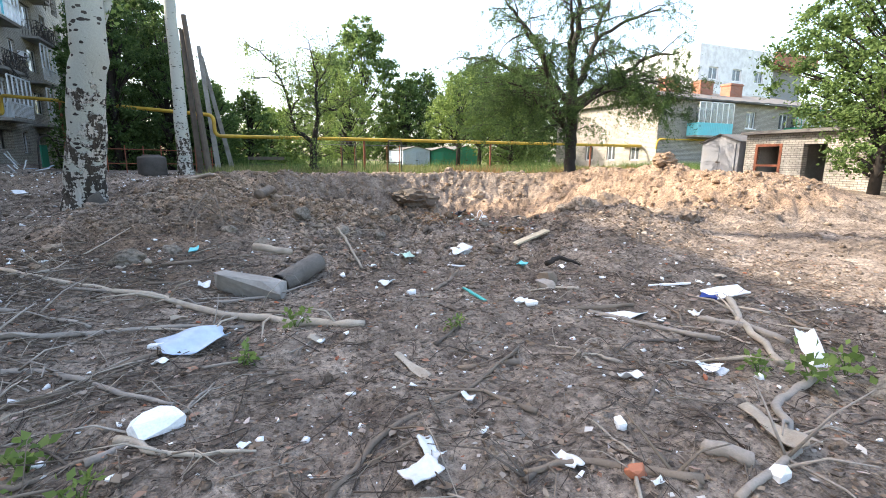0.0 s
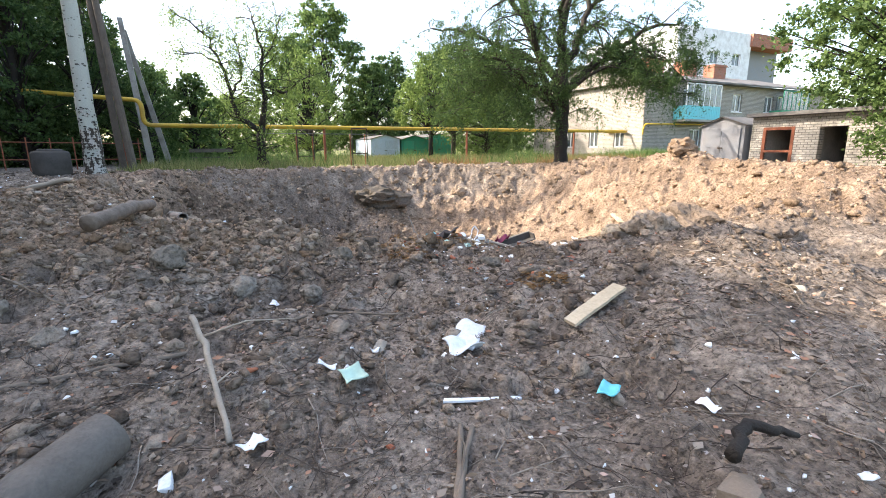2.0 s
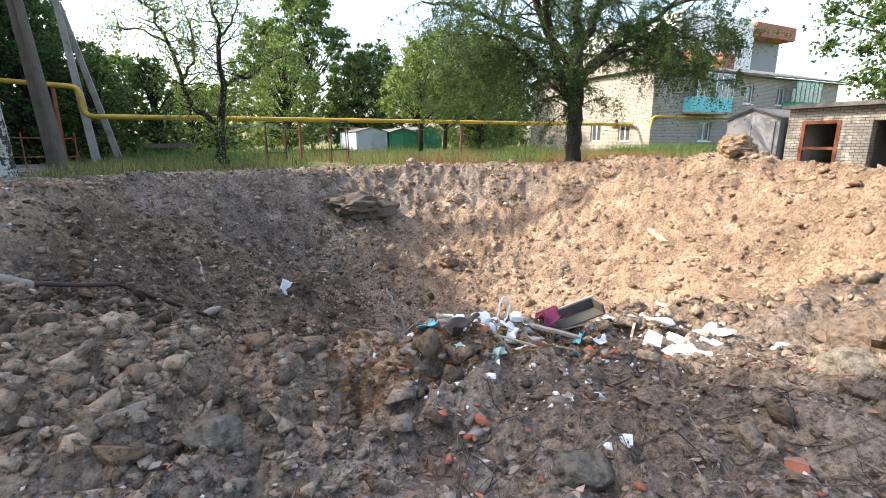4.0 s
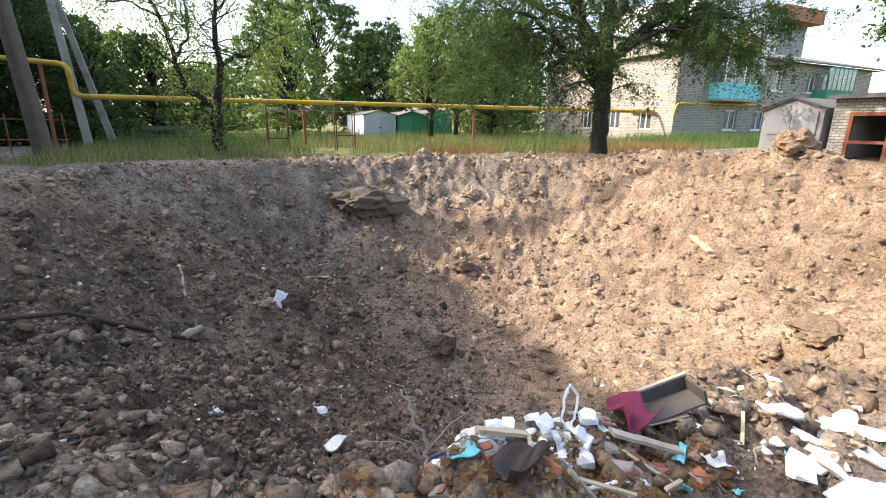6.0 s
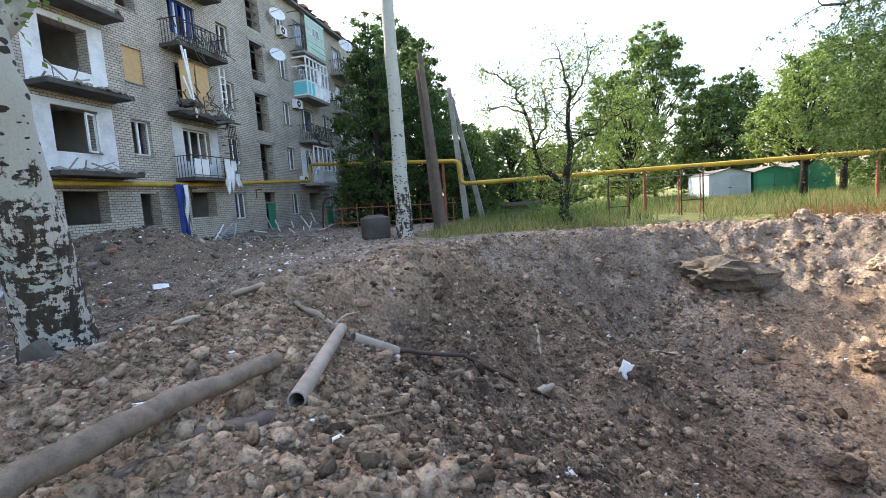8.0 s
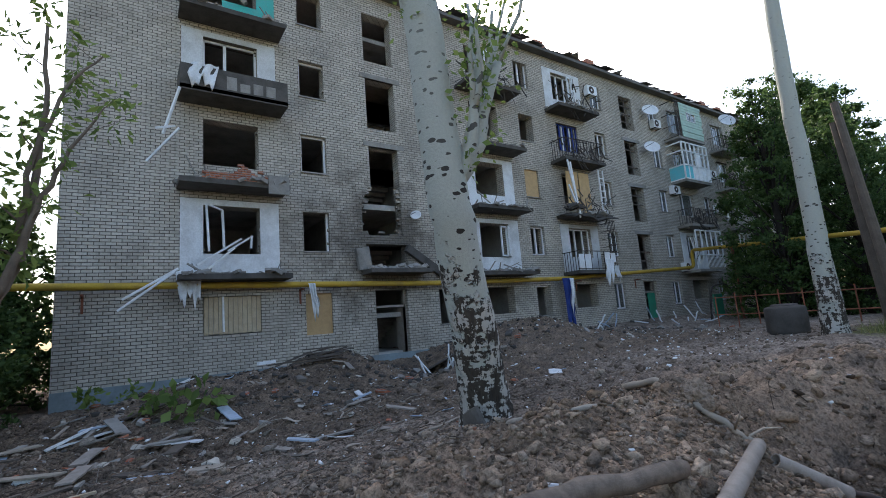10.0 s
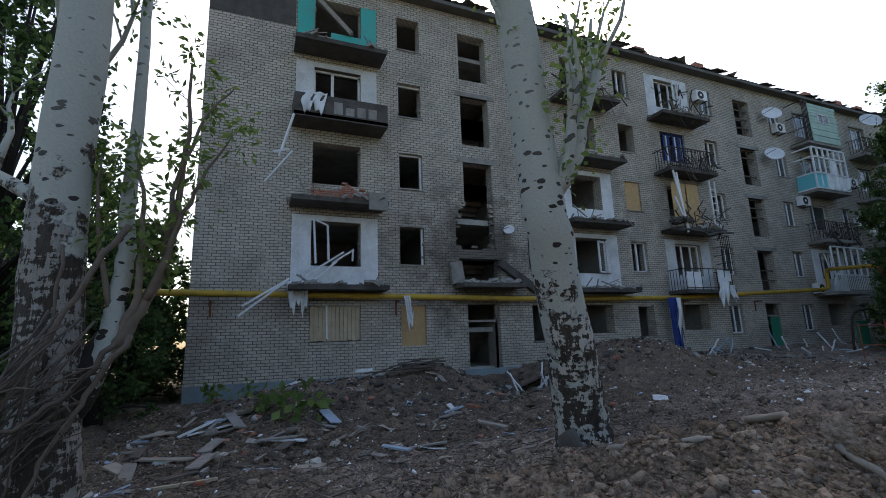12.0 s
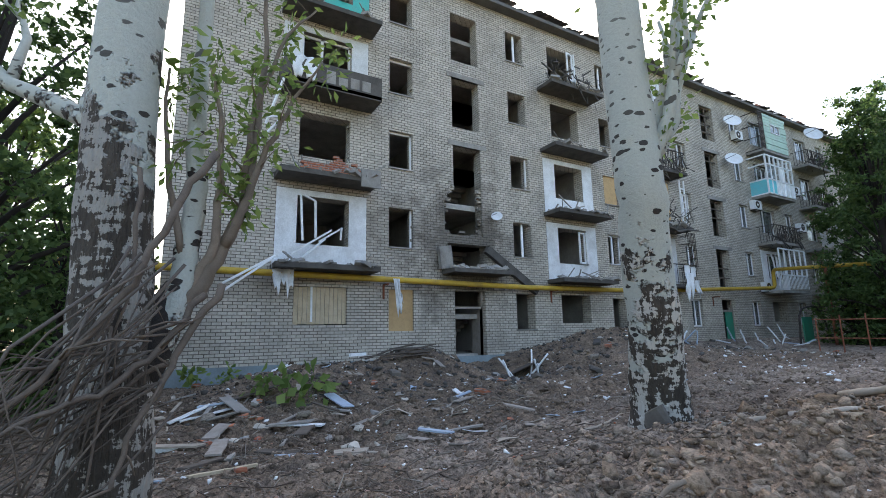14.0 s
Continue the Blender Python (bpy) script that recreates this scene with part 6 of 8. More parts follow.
def lying(x, y, turn=0.0, dz=0.0, rx=0.0, ry=0.0):
    """A pose on the ground that follows its slope."""
    e = 0.12
    n = Vector((gz(x - e, y) - gz(x + e, y), gz(x, y - e) - gz(x, y + e), 2 * e)).normalized()
    q = Vector((0, 0, 1)).rotation_difference(n).to_matrix().to_4x4()
    return Matrix.Translation((x, y, gz(x, y) + dz)) @ q @ pose(0, 0, 0, rx, ry, turn)


def chunk_mesh(name, sx, sy, sz, mat, seed, n=26):
    """A broken block: the hull of points near the faces of a box."""
    r = random.Random(seed)
    bm = bmesh.new()
    for i in range(n):
        p = [r.uniform(-1, 1) for _ in range(3)]
        k = r.randrange(3)
        p[k] = math.copysign(r.uniform(0.86, 1.0), p[k])
        bm.verts.new((p[0] * sx / 2, p[1] * sy / 2, p[2] * sz / 2))
    h = bmesh.ops.convex_hull(bm, input=bm.verts)
    bmesh.ops.delete(bm, geom=[v for v in bm.verts if not v.link_faces], context="VERTS")
    me = bpy.data.meshes.new(name)
    bm.to_mesh(me)
    bm.free()
    me.materials.append(M[mat])
    return me


def chunk(name, label, cat, x, y, size, mat, seed, turn=0.0, group="", sink=0.25, rx=0.0):
    ob = new(name, chunk_mesh(name, *size, mat, seed))
    ob.matrix_basis = lying(x, y, turn, size[2] * (0.5 - sink), rx)
    return tagged(ob, label, cat, group)


def sheet(name, label, cat, x, y, w, l, mat, seed, turn=0.0, curl=0.08, thick=0.006, dz=0.02, rx=0.0, ry=0.0, group="", ragged=0.12):
    """A crumpled or bent sheet with a torn outline and real thickness."""
    curl = curl * (w + l) * 0.9
    r = random.Random(seed)
    nu, nv = 9, 9
    ph = [r.uniform(0, 6.28) for _ in range(6)]
    top, faces = [], []
    for j in range(nv + 1):
        for i in range(nu + 1):
            u, v = i / nu - 0.5, j / nv - 0.5
            rim = 1 - ragged * (0.5 + 0.5 * math.sin(ph[0] + 5 * math.atan2(v, u) + 2 * math.sin(ph[1] + 3 * math.atan2(v, u))))
            z = curl * (math.sin(ph[2] + u * 4.5 + v * 2) * 0.6 + math.sin(ph[3] + v * 6 - u * 3) * 0.4 + (u * u + v * v) * 1.2)
            top.append((u * w * rim, v * l * rim, z))
    low = min(p[2] for p in top)
    top = [(a, b, c - low) for a, b, c in top]
    n = len(top)
    verts = top + [(a, b, c - thick) for a, b, c in top]
    q = lambda i, j: j * (nu + 1) + i
    for j in range(nv):
        for i in range(nu):
            a, b, c, d = q(i, j), q(i + 1, j), q(i + 1, j + 1), q(i, j + 1)
            faces += [(a, b, c, d), (d + n, c + n, b + n, a + n)]
    rimv = [q(i, 0) for i in range(nu)] + [q(nu, j) for j in range(nv)] + [q(i, nv) for i in range(nu, 0, -1)] + [q(0, j) for j in range(nv, 0, -1)]
    for a, b in zip(rimv, rimv[1:] + rimv[:1]):
        faces.append((a, a + n, b + n, b))
    ob = new(name, mesh_of(name, verts, faces, M[mat], True))
    ob.matrix_basis = lying(x, y, turn, dz, rx, ry)
    return tagged(ob, label, cat, group)


def plank(name, label, a, b, w, t, mat, seed, cat="plank", dz=0.0, group=""):
    """A flat board from a to b on the ground, with splintered ends."""
    r = random.Random(seed)
    A, B = Vector((*a, gz(*a))), Vector((*b, gz(*b)))
    L = (B - A).length
    n = 7
    verts, faces = [], []
    for i in range(n + 1):
        f = i / n
        wl, wr = w / 2 * r.uniform(0.9, 1.05), w / 2 * r.uniform(0.9, 1.05)
        xl = xr = (f - 0.5) * L
        if i in (0, n):
            xl += r.uniform(-0.12, 0.12) * w
            xr += r.uniform(-0.6, 0.6) * w
        z = r.uniform(-0.1, 0.1) * t
        verts += [(xl, -wl, z), (xr, wr, z), (xr, wr, z + t), (xl, -wl, z + t)]
    for i in range(n):
        k = i * 4
        for c in range(4):
            faces.append((k + c, k + 4 + c, k + 4 + (c + 1) % 4, k + (c + 1) % 4))
    faces += [(0, 1, 2, 3), (n * 4 + 3, n * 4 + 2, n * 4 + 1, n * 4)]
    ob = new(name, mesh_of(name, verts, faces, M[mat]))
    ob.matrix_basis = Matrix.Translation((A + B) / 2 + Vector((0, 0, dz + 0.01))) @ (B - A).to_track_quat("X", "Z").to_matrix().to_4x4()
    return tagged(ob, label, cat, group)


def stick(name, label, pts, r0, r1, mat, seed, cat="branch", dz=0.0, group="", twigs=0, sides=9, wob=0.35):
    """A branch that lies over the ground through the given places (x, y or x, y, z)."""
    r = random.Random(seed)
    P = [Vector((p[0], p[1], (p[2] if len(p) > 2 else gz(p[0], p[1])) + r0 * 0.6 + dz)) for p in pts]
    fine = []
    for i in range(len(P) - 1):
        for s in range(5):
            fine.append(P[i].lerp(P[i + 1], s / 5) + Vector((r.gauss(0, r0 * wob), r.gauss(0, r0 * wob), r.gauss(0, r0 * wob * 0.5))))
    fine.append(P[-1])
    o = fine[0].copy()
    rad = [(r0 + (r1 - r0) * i / (len(fine) - 1)) * r.uniform(0.88, 1.1) for i in range(len(fine))]
    g, side = Geo().tube([p - o for p in fine], rad, sides), []
    for i in range(twigs):
        k = r.randrange(1, len(fine) - 1)
        d = Vector((r.gauss(0, 1), r.gauss(0, 1), abs(r.gauss(0, 0.4)))).normalized()
        l = r.uniform(0.15, 0.5)
        q = fine[k] - o
        side.append(Geo().tube([q, q + d * l * 0.5 + Vector((0, 0, 0.03)), q + d * l + Vector((r.gauss(0, 0.05), 0, -0.02))], [rad[k] * 0.45, rad[k] * 0.3, rad[k] * 0.15], 5))
    ob = new(name, g.mesh(name, M[mat], True))
    ob.matrix_basis = Matrix.Translation(o)
    for q in side:
        part("side_twig", q, M[mat], ob, "", True)
    return tagged(ob, label, cat, group)


M["log"] = worn("scorched_log", (0.21, 0.165, 0.128), (0.03, 0.024, 0.02), 0.8, 9.0, bumpy=0.8)
# the yard where the walk begins
chunk("foam_block", "white broken foam block on the soil", "foam", -0.14, 2.8, (0.21, 0.14, 0.1), "foam", 1, 35)
sheet("metal_sheet", "bent pale blue-white sheet propped like a tent", "sheet", -0.1, 3.85, 0.42, 0.3, "blue_white", 2, 20, 0.08, 0.004)
chunk("concrete_slab", "dark grey broken concrete slab half sunk in soil", "slab", 0.25, 5.02, (0.68, 0.36, 0.26), "concrete", 3, -20, sink=0.18)
g = Geo().tube([(-0.3, 0, 0), (-0.15, 0, 0), (0.15, 0, 0), (0.3, 0, 0)], [0.105, 0.11, 0.11, 0.105], 24, False)
g.tube([(0.3, 0, 0), (-0.3, 0, 0)], [0.088, 0.088], 24, False)
drain = new("drain_pipe", g.mesh("drain_pipe", M["dark_concrete"], True))
drain.matrix_basis = lying(0.72, 5.45, 48, 0.1)
tagged(drain, "short thick grey drain pipe lying on the soil", "pipe")
stick("branch", "broken branch stub lying over the slab", [(0.3, 5.25, 0.78), (0.62, 5.05, 0.74)], 0.035, 0.03, "pale_branch", 4)
stick("long_branch", "long pale branch with peeling bark lying on the soil", [(-2.6, 6.7), (-2.02, 6.3), (-1.34, 5.71), (-0.51, 4.95), (0.07, 4.37), (0.54, 4.0), (0.99, 3.66)], 0.022, 0.03, "pale_branch", 5, twigs=9, wob=0.6)
stick("branch", "thin grey branch lying over litter", [(-1.6, 4.4), (-0.9, 4.3), (-0.3, 4.25), (0.2, 4.1)], 0.025, 0.012, "grey_wood", 6, twigs=6)
stick("branch", "thin grey branch lying over litter", [(-2.3, 5.4), (-1.5, 5.0), (-0.8, 4.4)], 0.03, 0.012, "grey_wood", 7, twigs=6)
stick("branch", "thin grey branch lying over litter", [(-1.7, 3.9), (-0.8, 3.7), (-0.35, 3.2), (-0.1, 3.0)], 0.022, 0.01, "grey_wood", 8, twigs=5)
stick("branch", "upright broken stick leaning on a branch", [(-0.72, 6.0, 0.55), (-0.56, 5.2, 0.72)], 0.028, 0.022, "pale_branch", 9)
for i, (x, y, a) in enumerate(((-0.3, 8.2, 250), (-0.35, 8.1, 300), (-0.2, 8.25, 280), (-0.25, 7.9, 320), (-0.4, 8.0, 270))):
    d = Vector((math.cos(radians(a)), math.sin(radians(a))))
    stick("dry_branch", "dry forked branches standing in a heap", [(x, y, gz(x, y) + 0.26 - 0.04 * i), (x + d.x * 0.4, y + d.y * 0.4, gz(x, y) + 0.08), (x + d.x * 0.85, y + d.y * 0.85)], 0.014, 0.006, "branch", 20 + i, twigs=8, group="dry branches")
stick("thin_branch", "long thin dark branch on the soil", [(-0.6, 6.1), (0.3, 6.4), (1.1, 6.5), (2.0, 6.9), (2.6, 6.6)], 0.02, 0.008, "branch", 26, twigs=4)
stick("forked_stick", "pale forked stick standing out of litter", [(1.24, 6.2, 0.8), (1.3, 5.95, 0.68), (1.37, 5.47)], 0.016, 0.013, "pale_branch", 27, twigs=2)
for i, (a, b) in enumerate((((1.76, 4.42), (2.38, 5.16)), ((1.8, 4.38), (2.33, 5.18)))):
    stick("stick", "dark crooked sticks lying side by side", [a, ((a[0] + b[0]) / 2 + 0.04, (a[1] + b[1]) / 2), b], 0.018, 0.012, "branch", 28 + i, twigs=1, group="crooked sticks")
plank("plastic_strip", "teal green plastic strip on the soil", (2.05, 4.3), (2.07, 3.92), 0.03, 0.012, "teal", 30, "strip")
plank("plank", "pale splintered wooden plank beside the crater", (3.42, 5.72), (4.02, 5.88), 0.115, 0.022, "wood", 31, dz=0.045)
sheet("plastic_tray", "white bent plastic tray on the soil", "tray", 2.72, 5.9, 0.26, 0.17, "pvc", 32, 10, 0.12, 0.005)
sheet("white_board", "white torn board piece on the soil", "board", 2.82, 6.02, 0.3, 0.2, "pvc", 33, 40, 0.03)
plank("plastic_strip", "thin white plastic strip on the soil", (2.35, 5.42), (2.78, 5.33), 0.03, 0.012, "pvc", 34, "strip")
sheet("blue_bag", "crumpled bright blue plastic bag", "bag", 3.16, 5.1, 0.15, 0.1, "cyan", 35, 30, 0.08)
sheet("blue_bag", "crumpled bright blue plastic bag", "bag", -0.36, 6.68, 0.15, 0.1, "cyan", 36, 80, 0.08)
sheet("net_bag", "crumpled pale green net bag", "bag", 1.99, 5.78, 0.13, 0.12, "mint", 37, 10, 0.08)
chunk("root_stump", "small dark rotten stump in a hollow", "stump", 2.95, 4.28, (0.16, 0.13, 0.14), "branch", 38, 20)
chunk("root_stump", "grey split piece of root beside a dark hollow", "stump", 2.82, 4.12, (0.12, 0.2, 0.1), "grey_wood", 39, 20)
stick("root", "dark crooked root in the soil", [(2.98, 4.33, 0.6), (3.15, 4.4, 0.64), (3.37, 4.34, 0.56)], 0.03, 0.012, "elm_bark", 40)
sheet("white_plate", "white rigid plastic plate on the soil", "plate", 4.2, 3.36, 0.34, 0.22, "pvc", 41, -25, 0.02, 0.012, ragged=0.05)
sheet("plastic_film", "crumpled clear-white plastic film", "film", 2.98, 3.32, 0.4, 0.22, "white_wall", 42, 15, 0.04, ragged=0.06)
stick("branch", "broken grey branch lying on film", [(2.45, 3.55), (2.75, 3.5), (3.2, 3.42)], 0.02, 0.016, "branch", 43)
stick("branch", "broken pale branch on the soil", [(2.78, 3.45), (2.95, 3.0), (3.15, 2.6)], 0.022, 0.018, "grey_wood", 44)
stick("branch", "broken pale branch on the soil", [(4.05, 3.2), (3.7, 2.85), (3.13, 2.2)], 0.028, 0.022, "pale_branch", 45, twigs=2)
stick("branch", "thick crooked broken branch on the soil", [(3.5, 3.05), (3.62, 2.7), (3.5, 2.4)], 0.03, 0.026, "grey_wood", 46)
sheet("white_scrap", "white fan-shaped plastic scrap", "scrap", 3.48, 2.24, 0.14, 0.3, "pvc", 47, -30, 0.08, 0.006, 0.04, 25)
sheet("white_bag", "torn white plastic bag on the soil", "bag", 0.83, 2.02, 0.15, 0.1, "pvc", 48, 20, 0.05)
sheet("cardboard", "pale torn strip of bark-coloured cardboard", "cardboard", 1.12, 3.0, 0.06, 0.36, "pale_branch", 49, 12, 0.04)
stick("stick", "dark short stick on the soil", [(1.4, 2.95), (1.75, 2.85)], 0.022, 0.02, "branch", 50)
sheet("cardboard", "weathered brown cardboard beside the path", "cardboard", 2.36, 1.74, 0.1, 0.45, "pale_branch", 51, -30, 0.05)
stick("branch", "grey driftwood-like branch on the soil", [(1.93, 1.74), (2.02, 1.6)], 0.035, 0.03, "grey_wood", 52)
chunk("brick_piece", "broken red brick on the soil", "brick", 1.58, 1.74, (0.08, 0.06, 0.05), "red_brick", 53)
chunk("stone_slab", "flat grey stone beside green weeds", "stone", 3.5, 1.75, (0.5, 0.3, 0.1), "rock", 54)
stick("branch", "forked branches lying across weeds", [(3.1, 2.0), (2.7, 1.95), (2.3, 1.6), (1.8, 1.5)], 0.025, 0.015, "grey_wood", 55, twigs=6)
stick("branch", "thin bent branch on the soil", [(0.35, 1.9), (0.8, 2.4), (1.3, 2.6), (1.8, 2.95)], 0.018, 0.008, "branch", 56, twigs=5)
stick("branch", "thin bent branch on the soil", [(1.75, 1.6), (1.45, 1.9), (1.2, 1.9)], 0.02, 0.01, "branch", 57, twigs=4)
plank("plastic_strip", "long white plastic strip on the soil", (3.84, 3.9), (4.2, 3.72), 0.035, 0.015, "pvc", 58, "strip")
sheet("blue_strap", "blue plastic strap end on the soil", "strap", 3.92, 3.3, 0.08, 0.14, "blue_cloth", 59, 30, 0.1)
sheet("white_scrap", "white paper scrap on the soil", "scrap", 1.44, 4.7, 0.14, 0.1, "pvc", 60, 30, 0.1)

# logs and tubes on the rim
stick("charred_log", "scorched brown log with splintered end on the rim", [(x, y, max(z, gz(x, y) + 0.02) - 0.02) for x, y, z in ((0.42, 8.3, 1.05), (0.52, 8.62, 1.08), (0.6, 9.3, 1.08), (0.68, 10.15, 1.02))], 0.075, 0.058, "log", 61, "log", sides=14, wob=0.16)
def straight_pipe(label, a, b, r, mat):
    """A straight pipe that rests on the highest ground under it."""
    n = 12
    f = [i / n for i in range(n + 1)]
    h = [gz(a[0] + (b[0] - a[0]) * t, a[1] + (b[1] - a[1]) * t) for t in f]
    slope_fit = np.polyfit(f, h, 1)
    lift = max(hh - np.polyval(slope_fit, t) for hh, t in zip(h, f)) * 0.45
    z0, z1 = slope_fit[1] + lift + r * 0.8, slope_fit[0] + slope_fit[1] + lift + r * 0.8
    d = Vector((b[0] - a[0], b[1] - a[1], z1 - z0))
    g = Geo().tube([Vector((0, 0, 0)), d * 0.5, d], r, 16, False)
    g.tube([d, Vector((0, 0, 0))], r * 0.82, 16, False)
    for e in (0, 1):
        k = len(g.v)
        q = d.normalized()
        u = q.orthogonal().normalized()
        w = q.cross(u)
        for i in range(16):
            c = u * math.cos(i * math.pi / 8) + w * math.sin(i * math.pi / 8)
            g.v += [tuple(d * e + c * r), tuple(d * e + c * r * 0.82)]
        g.f += [(k + 2 * i, k + 2 * i + 1, k + (2 * i + 3) % 32, k + (2 * i + 2) % 32) for i in range(16)]
    ob = new("cement_pipe", g.mesh("cement_pipe", M[mat], True))
    ob.matrix_basis = Matrix.Translation((a[0], a[1], z0))
    return tagged(ob, label, "pipe")


straight_pipe("straight grey cement pipe lying on the rim", (1.02, 9.8), (0.36, 11.87), 0.06, "grey_wood")
straight_pipe("short grey cement pipe on the crater slope", (0.46, 11.9), (0.78, 12.4), 0.062, "grey_wood")
stick("black_hose", "black rubber hose running down the crater slope", [(0.74, 12.32), (1.46, 12.96), (2.26, 13.81), (2.5, 14.2)], 0.026, 0.026, "iron", 64, "hose", dz=0.04)
stick("cement_pipe", "short grey pipe piece on the slope", [(2.38, 14.0), (2.56, 14.35)], 0.055, 0.055, "grey_wood", 65, "pipe")
stick("stick", "pale stick on the crater slope", [(2.3, 15.5), (2.5, 14.5)], 0.03, 0.02, "pale_branch", 66)
stick("branch", "pale forked branch on the rim", [(-1.15, 12.1), (-0.5, 11.8), (0.0, 11.6), (0.35, 11.95)], 0.04, 0.03, "pale_branch", 67, twigs=3)
stick("long_branch", "long pale stick lying beside the poplar", [(-1.55, 10.35), (-1.05, 10.35), (-0.55, 10.75), (-0.35, 11.4)], 0.035, 0.02, "pale_branch", 68)
stick("log", "short dark log on the rim", [(0.34, 8.6), (0.75, 9.3), (1.0, 9.9)], 0.05, 0.06, "old_wood", 69, "log", dz=-0.04)
chunk("concrete_block", "grey concrete block leaning on the poplar", "block", -2.3, 10.72, (0.3, 0.1, 0.36), "dark_concrete", 70, 25, sink=0.12)
chunk("concrete_block", "grey flat concrete piece by the poplar", "block", -2.85, 10.75, (0.25, 0.2, 0.08), "concrete", 71, 50)
stick("twig", "thin dark twig sprouting beside the log", [(1.3, 10.9), (1.2, 10.4), (1.0, 10.2), (0.3, 10.4)], 0.014, 0.006, "branch", 72, twigs=2)

# crater slope
M["boulder"] = clod_mat("boulder_rock", (0.1, 0.088, 0.073), (0.125, 0.108, 0.09), (0.15, 0.13, 0.11))
def boulder(name, label, x, y, size, mat, seed, turn=0.0, sink=0.3):
    bm = bmesh.new()
    bmesh.ops.create_icosphere(bm, subdivisions=4, radius=1.0)
    for v in bm.verts:
        n = noise.noise(v.co * 1.3 + Vector((seed, 0, 0))) * 0.42 + noise.noise(v.co * 3.1 + Vector((0, seed, 0))) * (0.1 if mat == "rock" else 0.26) + noise.noise(v.co * 7.5 + Vector((0, 0, seed))) * (0.04 if mat == "rock" else 0.15)
        v.co = Vector((v.co.x * size[0], v.co.y * size[1], v.co.z * size[2])) * (0.5 + 0.5 * n)
    me = bpy.data.meshes.new(name)
    bm.to_mesh(me)
    bm.free()
    me.materials.append(M[mat])
    ob = new(name, me)
    ob.matrix_basis = Matrix.Translation((x, y, gz(x, y) + size[2] * (0.5 - sink))) @ pose(0, 0, 0, 0, 0, turn)
    return tagged(ob, label, "rock")


boulder("boulder", "large flat grey boulder stuck in the crater wall", 6.3, 18.15, (1.75, 1.15, 0.7), "boulder", 21, 5, 0.3)
boulder("boulder", "tall clay lump standing on the crater rim", 13.55, 12.85, (0.8, 0.7, 0.5), "clay_clod", 5, 0, 0.35)
boulder("boulder", "brown earth lump with a white card against it", 3.95, 15.4, (0.6, 0.5, 0.45), "clod", 6)
boulder("boulder", "yellowish clay lump on the crater slope", 7.9, 16.3, (0.5, 0.35, 0.3), "clay_clod", 7)
boulder("boulder", "dark earth clod on the sunlit slope", 10.05, 14.5, (0.35, 0.35, 0.35), "clod", 8)
boulder("boulder", "pale flat stone on the sunlit slope", 9.82, 10.72, (0.55, 0.35, 0.22), "clay_clod", 9)
boulder("boulder", "pale flat stone on the sunlit slope", 10.3, 10.3, (1.0, 0.7, 0.25), "clay_clod", 10)
boulder("boulder", "earth lump on the crater slope", 6.45, 14.4, (0.5, 0.4, 0.35), "clod", 11)
boulder("boulder", "pale clay clod on the rim", 9.0, 18.0, (0.45, 0.4, 0.35), "clay_clod", 12)
boulder("boulder", "brown clod on the far rim", 8.3, 19.4, (0.4, 0.35, 0.35), "clod", 13)
boulder("boulder", "brown clod on the near rim", 5.3, 6.75, (0.45, 0.5, 0.4), "clod", 14)
boulder("boulder", "brown clod beside the log", -0.05, 11.7, (0.3, 0.3, 0.32), "clod", 15)
for i, (x, y) in enumerate([(5.72, 7.13), (5.84, 6.97), (5.96, 6.85), (6.44, 6.91), (6.86, 6.93), (7.28, 6.92), (7.78, 6.87)]):
    boulder("earth_clump", "dark broken clump of earth on the crater lip", x, y, (0.75, 0.5, 0.42), "clod", 40 + i, 35 + 25 * i, 0.42)
for i, (x, y, w) in enumerate(((-0.95, 6.3, 0.3), (-0.6, 6.75, 0.22), (1.55, 7.6, 0.26), (2.05, 7.35, 0.2), (0.4, 7.0, 0.24), (3.75, 7.3, 0.28), (1.0, 7.9, 0.3), (5.1, 7.0, 0.25), (0.0, 7.4, 0.22), (2.5, 8.1, 0.2))):
    boulder("stone", "grey-brown stone half sunk in churned soil", x, y, (w, w * 0.8, w * 0.7), "rock", 60 + i, 40 * i, 0.35)
sheet("white_card", "white card leaning on a lump of earth", "card", 3.72, 15.15, 0.22, 0.36, "pvc", 80, 10, 0.02, 0.006, 0.1, 55)
sheet("cardboard", "pale flat cardboard piece on the slope", "cardboard", 4.66, 16.6, 0.5, 0.25, "pale_branch", 81, 0, 0.03)
plank("plank", "pale short plank on the sunlit slope", (11.64, 13.4), (11.3, 12.74), 0.14, 0.04, "wood", 82)
sheet("paper_scrap", "white crumpled paper on the dark slope", "paper", 2.73, 12.24, 0.12, 0.1, "pvc", 83, 0, 0.15)
sheet("paper_scrap", "white crumpled paper on the dark slope", "paper", 3.87, 12.7, 0.2, 0.14, "pvc", 84, 0, 0.15)
sheet("paper_scrap", "white crumpled paper on the dark slope", "paper", 3.9, 11.81, 0.3, 0.22, "pvc", 85, 0, 0.15)

